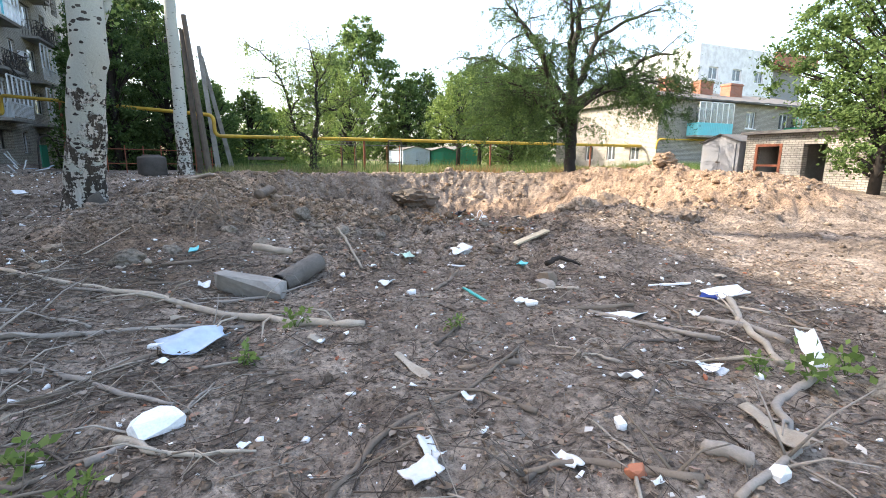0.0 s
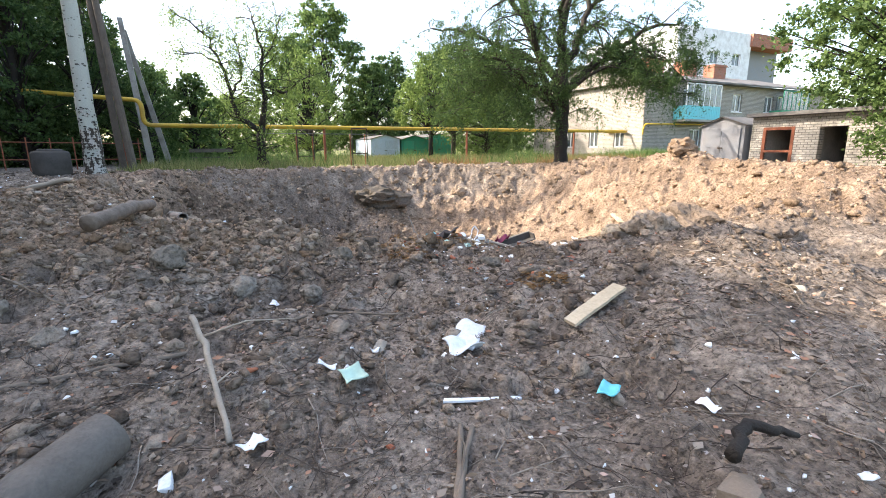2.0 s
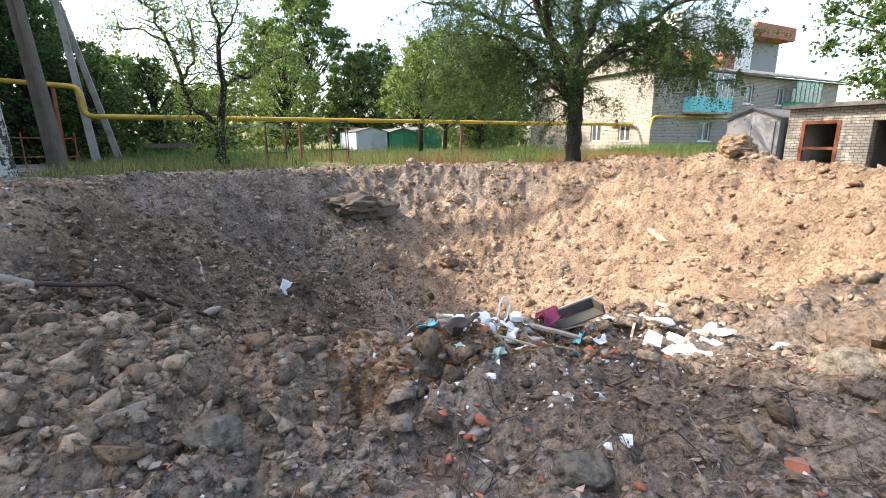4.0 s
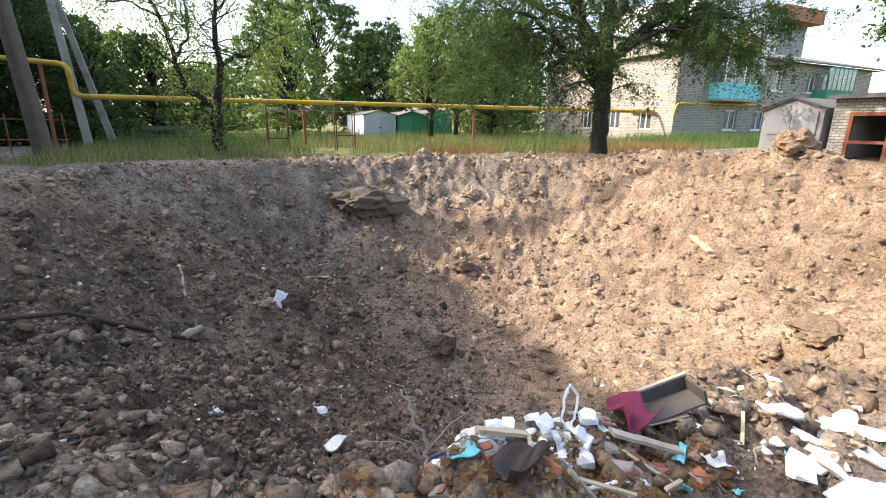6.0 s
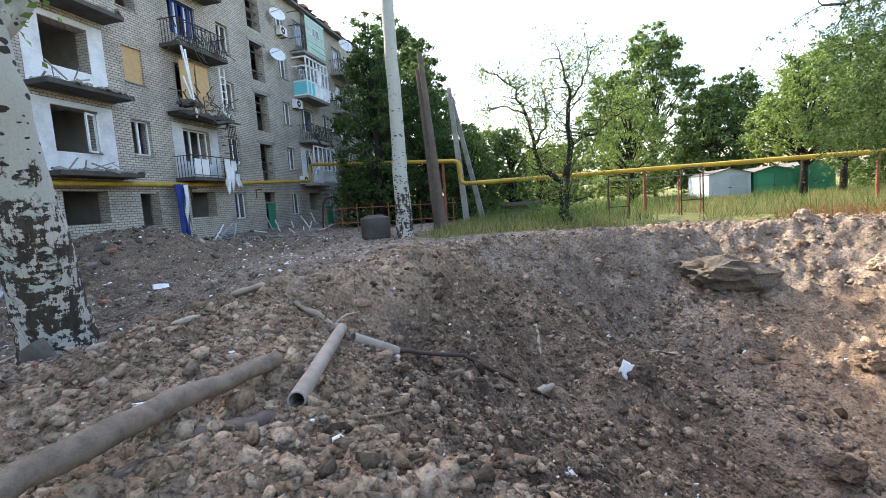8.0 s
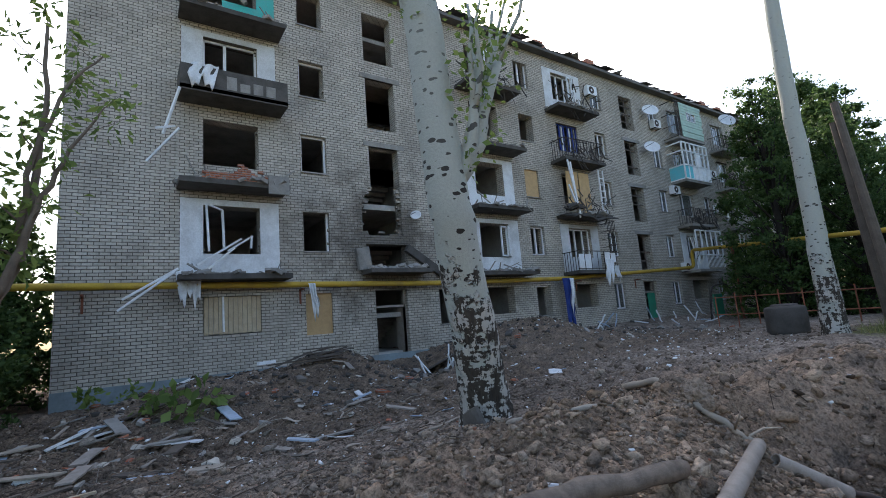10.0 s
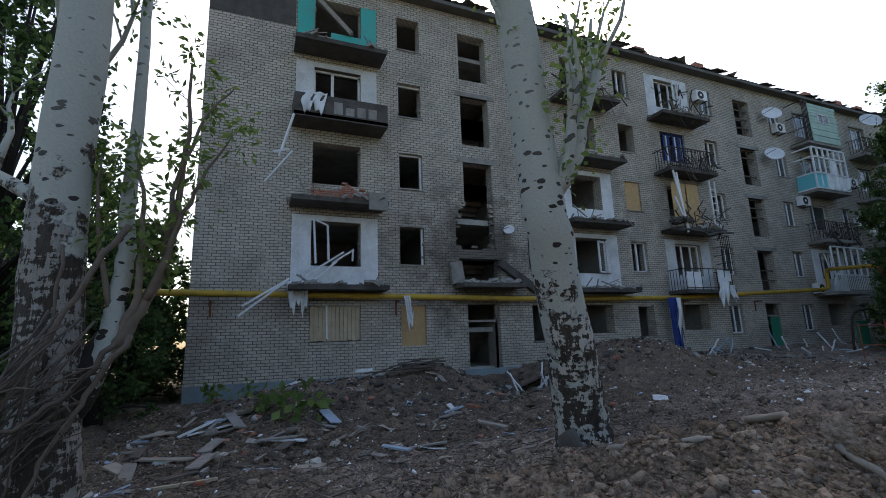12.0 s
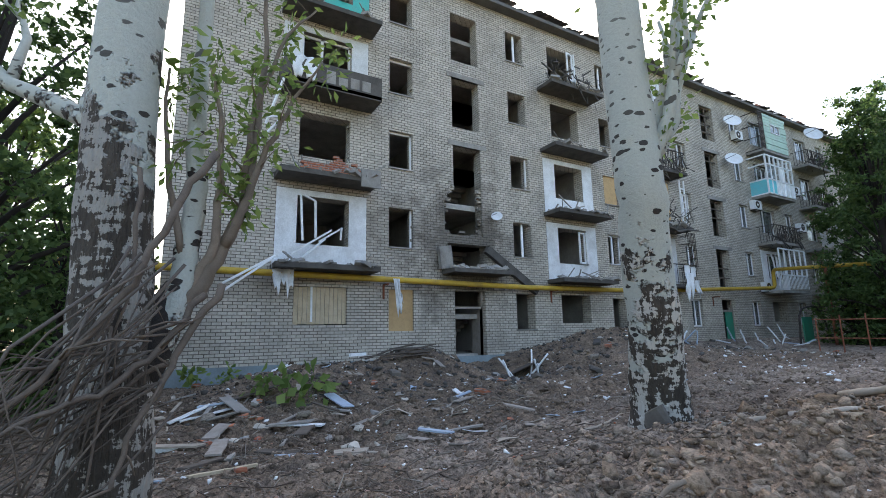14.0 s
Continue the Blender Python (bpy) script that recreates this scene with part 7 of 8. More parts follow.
# rubbish on the ledge of the crater
R = random.Random(31)
for i in range(64):
    a = R.random()
    x, y = 3.85 + 0.8 * a + R.gauss(0, 0.06), 8.97 - 0.12 * a + R.gauss(0, 0.07)
    s = R.uniform(0.025, 0.105)
    chunk("foam_piece", "broken white foam block among rubbish", "foam", x, y, (s, s * R.uniform(0.6, 0.9), s * R.uniform(0.45, 0.8)), "foam", 200 + i, R.uniform(0, 180), "white foam pieces", 0.1, R.uniform(-25, 25))
for i, (x, y) in enumerate(((3.73, 8.92), (3.68, 8.77), (3.95, 8.82), (4.74, 8.92), (4.81, 8.7), (5.18, 8.61), (4.1, 8.59), (4.32, 8.54), (4.55, 8.6), (5.0, 8.5), (4.42, 6.88), (4.9, 8.66))):
    s = R.uniform(0.7, 1.1)
    chunk("brick_piece", "broken orange-red brick among rubbish", "brick", x, y, (0.12 * s, 0.09 * s, 0.07 * s), "red_brick", 240 + i, R.uniform(0, 180), "broken bricks", 0.2)
for i, (x, y, s) in enumerate(((5.36, 8.25, 0.2), (5.42, 8.05, 0.26), (6.0, 8.5, 0.18), (5.5, 8.45, 0.13), (5.8, 8.33, 0.17), (5.54, 8.67, 0.12), (6.3, 8.3, 0.2), (5.2, 8.45, 0.1), (5.65, 8.5, 0.1), (5.95, 8.2, 0.14), (6.15, 8.55, 0.12), (5.7, 8.1, 0.17), (6.6, 8.0, 0.2))):
    chunk("foam_slab", "large broken white foam slab among rubbish", "foam", x, y, (s, s * 0.6, s * 0.35), "foam", 260 + i, R.uniform(0, 180), "foam slabs", 0.2, R.uniform(-15, 15))
for i in range(70):
    x, y = 3.75 + R.random() * 2.6, 8.25 + R.random() * 0.85
    k = R.random()
    if k < 0.4:
        sheet("paper_scrap", "crumpled white plastic scrap among rubbish", "scrap", x, y, R.uniform(0.04, 0.14), R.uniform(0.03, 0.09), R.choice(["pvc", "pvc", "white_wall", "cyan", "mint"]), 1300 + i, R.uniform(0, 180), 0.14, 0.004, 0.015, R.uniform(-20, 20), group="rubbish scraps")
    elif k < 0.7:
        w = R.uniform(0.03, 0.08)
        chunk("rubble_piece", "small broken piece among rubbish", "rubble", x, y, (w, w * 0.7, w * 0.5), R.choice(["red_brick", "rock", "concrete", "foam", "wood"]), 1300 + i, R.uniform(0, 180), "rubbish pieces", 0.15)
    else:
        a = R.uniform(0, 3.14)
        stick("stick", "thin crooked stick among rubbish", [(x, y), (x + 0.12 * math.cos(a), y + 0.12 * math.sin(a)), (x + 0.26 * math.cos(a + 0.4), y + 0.26 * math.sin(a + 0.4))], 0.008, 0.004, R.choice(["branch", "old_wood", "pale_branch"]), 1300 + i, group="rubbish sticks", sides=5)
for i, (x, y, w) in enumerate(((5.75, 8.35, 0.34), (6.1, 8.2, 0.3), (5.55, 8.1, 0.36), (6.35, 8.6, 0.28), (5.95, 8.65, 0.24))):
    sheet("foam_sheet", "large white torn foam sheet among rubbish", "foam", x, y, w, w * 0.6, "foam", 1390 + i, 40 * i, 0.05, 0.02, 0.03, group="foam sheets")
sheet("plastic_bag", "clear-white plastic bag with a blue patch", "bag", 6.4, 8.5, 0.26, 0.2, "white_wall", 270, 20, 0.12)
sheet("blue_bag", "crumpled pale blue plastic bag", "bag", 3.82, 8.82, 0.13, 0.1, "cyan", 271, 0, 0.1)
chunk("blue_carton", "small blue carton among foam", "carton", 3.8, 9.02, (0.09, 0.06, 0.08), "blue_cloth", 272)
drawer = thing("open_drawer", lying(5.24, 8.92, -18, 0.02, 6), "dark open wooden drawer with a pale rim", "drawer")
part("bottom", Geo().box(-0.24, -0.06, 0, 0.24, 0.12, 0.012), M["burnt"], drawer)
for b in ((-0.24, 0.12, 0.012, 0.24, 0.135, 0.1), (-0.255, -0.06, 0, -0.24, 0.135, 0.09), (0.24, -0.06, 0, 0.255, 0.135, 0.09)):
    part("side", Geo().box(*b), M["burnt"], drawer)
part("rim", Geo().box(-0.26, 0.115, 0.101, 0.26, 0.14, 0.116), M["pale_branch"], drawer, "pale splintered rim")
plank("lath", "pale wooden lath along a dark panel", (5.0, 9.12), (5.48, 8.98), 0.03, 0.03, "pale_branch", 274, "lath", 0.11)
plank("lath", "pale wooden lath among rubbish", (3.94, 8.92), (4.4, 8.86), 0.035, 0.02, "wood", 275, "lath", 0.04)
plank("lath", "pale wooden lath among rubbish", (4.16, 8.56), (4.3, 8.5), 0.05, 0.02, "wood", 276, "lath", 0.03)
plank("lath", "dark wooden lath among rubbish", (4.7, 8.8), (5.0, 8.62), 0.05, 0.02, "pale_branch", 277, "lath", 0.03)
sheet("dark_bag", "torn black plastic bag", "bag", 4.0, 8.63, 0.22, 0.16, "iron", 278, 0, 0.15)
rag = sheet("red_rag", "dark crimson crumpled rag hanging over rubbish", "rag", 4.93, 8.93, 0.16, 0.36, "rust", 279, -30, 0.22, 0.01, 0.05)
M["crimson"] = worn("crimson_cloth", (0.2, 0.03, 0.07), (0.08, 0.015, 0.03), 0.5, 8.0)
rag.data.materials[0] = M["crimson"]
stick("white_strap", "white looping plastic strap", [(4.45, 8.87, 0.4), (4.48, 8.95, 0.5), (4.53, 9.0, 0.6), (4.58, 9.02, 0.63), (4.62, 9.0, 0.57), (4.57, 8.95, 0.5), (4.48, 8.9, 0.44)], 0.008, 0.008, "pvc", 280, "strap", sides=5)
stick("white_strap", "white looping plastic strap", [(4.36, 8.76), (4.34, 8.62), (4.45, 8.54), (4.62, 8.55)], 0.012, 0.012, "pvc", 281, "strap", sides=5)
stick("twig", "bare twisted branch standing in rubbish", [(3.7, 8.98), (3.74, 9.03, 0.5), (3.68, 9.06, 0.66), (3.63, 9.08, 0.82)], 0.011, 0.005, "grey_wood", 282, twigs=5, wob=0.9)
for i in range(14):
    x, y = 4.1 + R.random() * 2.2, 8.3 + R.random() * 0.7
    a = R.uniform(0, 3.14)
    plank("splinter", "thin pale wood splinter among rubbish", (x, y), (x + 0.25 * math.cos(a), y + 0.25 * math.sin(a)), 0.02, 0.01, "wood", 300 + i, "splinter", 0.03, "wood splinters")

# litter before the building
sheet("white_board", "white plastic board on the trampled soil", "board", -5.05, 10.05, 0.42, 0.3, "pvc", 330, 60, 0.02, 0.01)
plank("metal_strip", "pale blue-white metal strip on the soil", (-5.3, 7.2), (-5.8, 8.0), 0.14, 0.02, "blue_white", 332, "strip")
plank("board", "pale grey board in the rubble", (-7.5, 5.0), (-8.8, 5.35), 0.3, 0.03, "blue_white", 333, "board")
chunk("white_block", "white block in the rubble", "block", -6.96, 5.98, (0.32, 0.2, 0.08), "foam", 334, 60)
chunk("brick_piece", "grey brick on the soil", "brick", -6.5, 8.23, (0.25, 0.12, 0.08), "concrete", 335)
plank("wood_stick", "yellow wooden slat on the soil", (-4.58, 6.19), (-4.78, 6.9), 0.05, 0.03, "wood", 336, "slat")
plank("dark_board", "large dark board leaning in the pit by the door", (-11.7, 15.6), (-11.0, 16.5), 0.9, 0.03, "old_wood", 337, "board", 0.15)
plank("wood_offcut", "pale wooden offcut on a dark board", (-11.2, 16.35), (-11.0, 16.3), 0.2, 0.03, "wood", 338, "offcut", 0.22)
plank("white_post", "white plastic post standing in rubble", (-11.3, 10.3), (-11.2, 10.35), 0.5, 0.08, "pvc", 339, "post", 0.2)
for i in range(9):
    y = 15.0 + R.random() * 1.2
    x = -11.2 + R.random() * 0.8
    stick("pvc_piece", "broken white plastic window profile in the pit", [(x, y, gz(x, y)), (x + R.uniform(-0.4, 0.4), y + R.uniform(-0.5, 0.5), gz(x, y) + R.uniform(0.05, 0.9))], 0.03, 0.03, "pvc", 340 + i, "window profile", group="white window profiles", sides=4)
for i in range(20):
    y = 24 + R.random() * 12
    x = -12.4 + R.random() * 2.6
    stick("pvc_piece", "broken pale plastic profile heaped by the wall", [(x, y, gz(x, y)), (x + R.uniform(-0.6, 0.6), y + R.uniform(-0.9, 0.9), gz(x, y) + R.uniform(0.0, 0.8))], 0.035, 0.035, "pvc" if i % 3 else "blue_white", 360 + i, "window profile", group="white window profiles", sides=4)
for i in range(90):
    y, x = R.uniform(6, 30), R.uniform(-12.6, -6.5)
    s = R.uniform(0.12, 0.4)
    chunk("masonry_lump", "grey broken masonry lump before the wall", "rubble", x, y, (s, s * 0.7, s * 0.4), R.choice(["concrete", "burnt", "dark_concrete", "brick", "rock", "red_brick"]), 400 + i, R.uniform(0, 180), "masonry lumps")
for i in range(70):
    y, x = R.uniform(5.2, 16), R.uniform(-10.5, -3.5)
    w = R.uniform(0.1, 0.35)
    sheet("scrap", "pale torn scrap of board on the soil", "scrap", x, y, w, w * R.uniform(0.3, 0.8), R.choice(["pvc", "pale_branch", "blue_white", "grey_wood", "grey_wood"]), 460 + i, R.uniform(0, 180), 0.04, 0.01, group="board scraps")
for i in range(26):
    y, x = R.uniform(5.6, 12.5), R.uniform(-9.5, -2.5)
    a, l = R.uniform(0, 3.14), R.uniform(0.4, 1.3)
    stick("branch", "grey broken branch on trampled soil", [(x, y), (x + l * 0.5 * math.cos(a), y + l * 0.5 * math.sin(a)), (x + l * math.cos(a + 0.2), y + l * math.sin(a + 0.2))], R.uniform(0.012, 0.03), 0.008, R.choice(["grey_wood", "branch", "pale_branch"]), 500 + i, group="fallen branches", twigs=R.randint(0, 3))
R = random.Random(63)
for i in range(46):
    x, y = R.uniform(-11.5, -5.0), 5.2 + R.random() ** 1.4 * 7.5
    a, l = R.uniform(0, 3.14), R.uniform(0.3, 1.0)
    plank("board_piece", "broken board lying in the rubble", (x, y), (x + l * math.cos(a), y + l * math.sin(a)), R.uniform(0.06, 0.28), 0.025, R.choice(["grey_wood", "pvc", "old_wood", "pale_branch", "blue_white", "concrete"]), 800 + i, "board", R.uniform(0.01, 0.08), "broken boards")
for i in range(60):
    x, y = R.uniform(-11.8, -4.5), 5.2 + R.random() ** 1.3 * 9.0
    w = R.uniform(0.1, 0.26)
    chunk("masonry_lump", "pale broken brick on churned soil", "rubble", x, y, (w, w * 0.6, w * 0.45), R.choice(["concrete", "brick", "brick", "rock", "red_brick"]), 860 + i, R.uniform(0, 180), "masonry lumps", 0.15, R.uniform(-20, 20))
for i in range(12):
    x, y = -11.9 + R.random() * 1.2, 10.3 + R.random() * 1.8
    plank("dark_board", "charred plank on the heap by the wall", (x, y), (x + R.uniform(-0.3, 0.3), y + R.uniform(0.7, 1.6)), R.uniform(0.06, 0.16), 0.03, "old_wood", 930 + i, "board", R.uniform(0.04, 0.25), "charred planks")
for i in range(34):
    x, y = R.uniform(-2.9, 0.0), R.uniform(2.4, 7.6)
    a, l = R.gauss(0.2, 0.6), R.uniform(0.5, 1.4)
    stick("branch", "grey-brown fallen branch over litter", [(x, y), (x + l * 0.5 * math.cos(a), y + l * 0.5 * math.sin(a)), (x + l * math.cos(a + 0.3), y + l * math.sin(a + 0.3))], R.uniform(0.008, 0.022), 0.005, R.choice(["branch", "grey_wood", "pale_branch"]), 950 + i, group="fallen branches", twigs=R.randint(1, 4))
for i in range(26):
    x, y = R.uniform(1.0, 5.0), R.uniform(1.3, 4.0)
    a, l = R.uniform(0, 3.14), R.uniform(0.25, 0.8)
    stick("branch", "short dry branch on trampled soil", [(x, y), (x + l * 0.5 * math.cos(a), y + l * 0.5 * math.sin(a)), (x + l * math.cos(a + 0.3), y + l * math.sin(a + 0.3))], R.uniform(0.006, 0.016), 0.004, R.choice(["branch", "old_wood", "pale_branch"]), 990 + i, group="fallen branches", twigs=R.randint(0, 3))
# hanging rags and wreckage on the front
rags = thing("hanging_rags", pose(0, 0, 0), "white torn curtain rags hanging over the gas pipe", "cloth")
cloth(rags, FX + 0.5, 12.25, 3.65, 0.25, 1.3, "white_wall", "")
cloth(rags, FX + 0.5, 8.6, 4.1, 0.7, 1.2, "white_wall", "")
tarp = thing("blue_cloth", pose(0, 0, 0), "dark blue and white tarpaulin hanging from the pipe", "cloth")
cloth(tarp, FX + 0.55, 24.75, 3.62, 0.75, 3.0, "blue_cloth", "")
cloth(tarp, FX + 0.62, 25.0, 3.6, 0.2, 2.0, "white_wall", "")
for i, (y, z, b, c) in enumerate(((8.2, 4.0, 6.9, 3.0), (8.3, 4.1, 7.0, 3.3), (8.3, 8.3, 7.5, 7.3), (8.3, 9.6, 7.9, 8.2), (7.7, 8.2, 8.2, 8.5))):
    ob = new("window_lath", Geo().bar((FX + 1.0, y, z), (FX + 0.6, b, c), 0.06).mesh("window_lath", M["pvc"]))
    tagged(ob, "white broken window lath dangling from a balcony", "lath", "dangling laths")
beam = new("fallen_beam", Geo().box(FX + 0.05, 0, -0.15, FX + 0.25, 2.9, 0.15, Matrix.Translation((0, 16.2, 5.0)) @ pose(0, 0, 0, -33)).mesh("fallen_beam", M["burnt"]))
tagged(beam, "scorched concrete stair beam fallen across the entrance", "beam")
g = Geo().box(FX - 0.3, 14.3, 3.95, FX + 0.9, 16.9, 4.1)
canopy = new("entrance_canopy", g.mesh("entrance_canopy", M["burnt"]))
tagged(canopy, "scorched concrete canopy over the entrance, heaped with rubble", "canopy")
g = Geo()
debris(g, 14.4, 16.7, FX - 0.4, FX + 0.8, 4.1, 60, 0.06, 0.25, R)
heap = new("rubble_heap", g.mesh("rubble_heap", M["concrete"]))
tagged(heap, "heap of broken masonry on the entrance canopy", "rubble", kind="stuff")
blk = new("hanging_block", Geo().box(-0.1, -0.25, -0.4, 0.1, 0.25, 0.4, pose(FX + 0.25, 14.3, 4.55, 10, 5, 0)).mesh("hanging_block", M["concrete"]))
tagged(blk, "grey masonry block hanging by the entrance", "block")

# things beyond the rim
def rack(x, y, w=0.75, h=1.75):
    z = gz(x, y)
    ob = thing("metal_rack", pose(x, y, z), "dark iron frame of a yard carpet rack", "rack", "racks in the grass")
    for s in (-1, 1):
        part("post", Geo().tube([(s * w / 2, 0, -0.3), (s * w / 2, 0, h)], 0.025, 6), M["iron"], ob)
        part("post", Geo().tube([(s * w / 2, 0.35, -0.3), (s * w / 2, 0.35, h * 0.85)], 0.025, 6), M["rust"], ob)
    part("crossbar", Geo().tube([(-w / 2, 0, h), (w / 2, 0, h)], 0.025, 6), M["iron"], ob)
    part("crossbar", Geo().tube([(-w / 2, 0, 0.55), (w / 2, 0, 0.55)], 0.02, 6), M["iron"], ob)


rack(5.35, 26.5)
rack(7.95, 26.5)
part("crossbar", Geo().tube([(3.5, 27.0, 2.45), (9.0, 27.0, 2.45)], 0.015, 5), M["grey_metal"], pipe, "thin grey wire rail")
barrel = thing("rusty_tank", pose(-3.4, 23.0, gz(-3.4, 23.0)), "dark rusty low metal tank", "tank")
part("shell", Geo().tube([(0, 0, -0.1), (0, 0, 0.1), (0, 0, 0.7), (0, 0, 0.76), (0, 0, 0.8)], [0.5, 0.52, 0.52, 0.48, 0.3], 20), M["burnt"], barrel, "", True)
part("lid", Geo().tube([(0, 0, 0.8), (0, 0, 0.84)], [0.36, 0.3], 16), M["burnt"], barrel)
bench = thing("bench", pose(1.3, 33.0, gz(1.3, 33)), "dark old wooden bench in the tall grass", "bench")
part("seat", Geo().box(-1.1, -0.2, 0.45, 1.1, 0.2, 0.5), M["old_wood"], bench)
part("backrest", Geo().box(-1.1, 0.2, 0.75, 1.1, 0.24, 0.95), M["old_wood"], bench)
for x in (-0.9, 0.9):
    part("leg", Geo().box(x - 0.05, -0.18, 0, x + 0.05, 0.2, 0.45), M["iron"], bench)
fence = thing("fence", pose(0, 0, 0), "low rusty wire fence under the trees", "fence", kind="structure")
for i in range(9):
    x = -7.5 + i * 0.75
    part("post", Geo().tube([(x, 27.5 + 0.05 * i, gz(x, 27.5) - 0.2), (x, 27.5 + 0.05 * i, gz(x, 27.5) + 1.3)], 0.025, 6), M["rust"], fence)
part("rail", Geo().tube([(-7.6, 27.5, 2.1), (-1.4, 27.9, 2.0)], 0.02, 6), M["rust"], fence)
part("rail", Geo().tube([(-7.6, 27.5, 1.4), (-1.4, 27.9, 1.35)], 0.02, 6), M["rust"], fence)
door_pc = thing("car_wreck_frame", pose(-10.2, 33.5, gz(-10.2, 33.5)), "bent dark metal arched frame by the entrance", "frame")
part("arch", bent([(0, -1.2, -0.1), (0, -0.9, 1.7), (0, 1.0, 1.9), (0, 1.8, 0.9), (0, 2.2, -0.1)], 0.05, 6, 0.6), M["iron"], door_pc)
part("panel", Geo().box(-0.03, -0.7, 0.1, 0.03, 0.2, 1.3), M["green"], door_pc)


# ---- clods, stones, twigs and litter ----
def templates(n, points, flat):
    """Angular crumbs: the hulls of a few points near a squashed ball."""
    out = []
    for k in range(n):
        bm = bmesh.new()
        s = (1.0, random.uniform(0.6, 0.95), random.uniform(*flat))
        for i in range(points):
            d = Vector((random.gauss(0, 1), random.gauss(0, 1), random.gauss(0, 1))).normalized() * random.uniform(0.75, 1.1)
            bm.verts.new((d.x * s[0], d.y * s[1], d.z * s[2]))
        bmesh.ops.convex_hull(bm, input=bm.verts)
        bmesh.ops.delete(bm, geom=[v for v in bm.verts if not v.link_faces], context="VERTS")
        bmesh.ops.triangulate(bm, faces=bm.faces)
        bm.verts.ensure_lookup_table()
        bm.verts.index_update()
        out.append((np.array([v.co[:] for v in bm.verts]), np.array([[v.index for v in f.verts] for f in bm.faces])))
        bm.free()
    return out


def scatter_mesh(name, temps, pos, size, mat, seed):
    """One mesh of many small lumps."""
    R = np.random.RandomState(seed)
    vs, fs, o = [], [], 0
    for p, s in zip(pos, size):
        v, f = temps[R.randint(len(temps))]
        a, b = R.uniform(0, 6.283), R.normal() * 0.5
        ca, sa, cb, sb = math.cos(a), math.sin(a), math.cos(b), math.sin(b)
        rot = np.array([[ca, -sa, 0], [sa, ca, 0], [0, 0, 1]]) @ np.array([[1, 0, 0], [0, cb, -sb], [0, sb, cb]])
        vs.append(v @ rot.T * s + p)
        fs.append(f + o)
        o += len(v)
    v, f = np.concatenate(vs), np.concatenate(fs)
    me = bpy.data.meshes.new(name)
    me.vertices.add(len(v))
    me.vertices.foreach_set("co", v.reshape(-1))
    me.loops.add(f.size)
    me.loops.foreach_set("vertex_index", f.reshape(-1))
    me.polygons.add(len(f))
    me.polygons.foreach_set("loop_start", np.arange(len(f)) * 3)
    me.materials.append(mat)
    me.update(calc_edges=True)
    return me


random.seed(5)
SMALL, MID = templates(16, 9, (0.45, 0.8)), templates(16, 12, (0.45, 0.75))
RS = np.random.RandomState(77)


def soil_kind(x, y):
    """0 soil, 1 clay, 2 ash that also darkens the shaded side, by the place."""
    dx, dy = x - CX, y - CY
    R, _ = rim_at(np.arctan2(dy, dx))
    s = np.hypot(dx, dy) / R
    clay = sm(1.35, 1.0, s) * (0.12 + 0.88 * sm(-1.0, 2.5, dx + 0.25 * dy)) + 0.35 * sm(0.8, 0.95, s) * sm(1.4, 1.15, s)
    ash_shade = np.maximum(sm(0.85, 0.5, s) * sm(1.5, -1.5, dx) * 0.75, 0.8 * sm(1.04, 0.85, s) * sm(0.5, -2.5, dx) * sm(5.6, 2.8, dy)) + 0.5 * sm(-8, -11, x)
    tan = np.exp(-((x - 0.1) / 1.7) ** 2 - ((y - 9.4) / 1.9) ** 2)
    clay, ash_shade = clay + 0.45 * tan, ash_shade * (1 - 0.8 * tan)
    u = RS.uniform(size=x.shape)
    return np.where(u < clay, 1, np.where(u < clay + ash_shade, 2, 0))


def crater_points(n, wide=1.0):
    th = RS.uniform(0, 2 * np.pi, n)
    R, _ = rim_at(th)
    s = np.sqrt(RS.uniform(0, 1, n)) * 1.22 * wide
    return CX + np.cos(th) * R * s, CY + np.sin(th) * R * s


def lumps(name, label, x, y, size, temps, seed):
    z = height(x, y) + size * 0.02
    kind = soil_kind(x, y)
    for k, mat, word in ((0, "clod", "brown earth"), (1, "clay_clod", "tan clay"), (2, "ash_clod", "dark ashy")):
        i = np.where(kind == k)[0]
        if len(i):
            ob = new(name, scatter_mesh(name, temps, np.stack([x, y, z], -1)[i], size[i], M[mat], seed + k))
            tagged(ob, word + " " + label, "clods", kind="stuff")


x, y = crater_points(17000)
lumps("crumbs", "crumbs and small clods over the crater", x, y, 0.016 + RS.exponential(0.024, len(x)).clip(0, 0.12), SMALL, 1)
x, y = crater_points(2600)
keep = (x > 3.2) | (RS.uniform(size=len(x)) < 0.45)
x, y = x[keep], y[keep]
lumps("clods", "clods over the crater slope and rim", x, y, 0.03 + RS.exponential(0.035, len(x)).clip(0, 0.16), MID, 4)
# a near belt of the slope and rim, finer
x, y = RS.uniform(-2.0, 3.2, 19000), RS.uniform(7.6, 13.0, 19000)
lumps("crumbs", "crumbs on the near rim", x, y, 0.007 + RS.exponential(0.014, len(x)), SMALL, 7)
x, y = RS.uniform(-1.8, 2.6, 2000), RS.uniform(7.8, 12.5, 2000)
lumps("clods", "clods on the near rim", x, y, 0.02 + RS.exponential(0.022, len(x)).clip(0, 0.09), MID, 10)
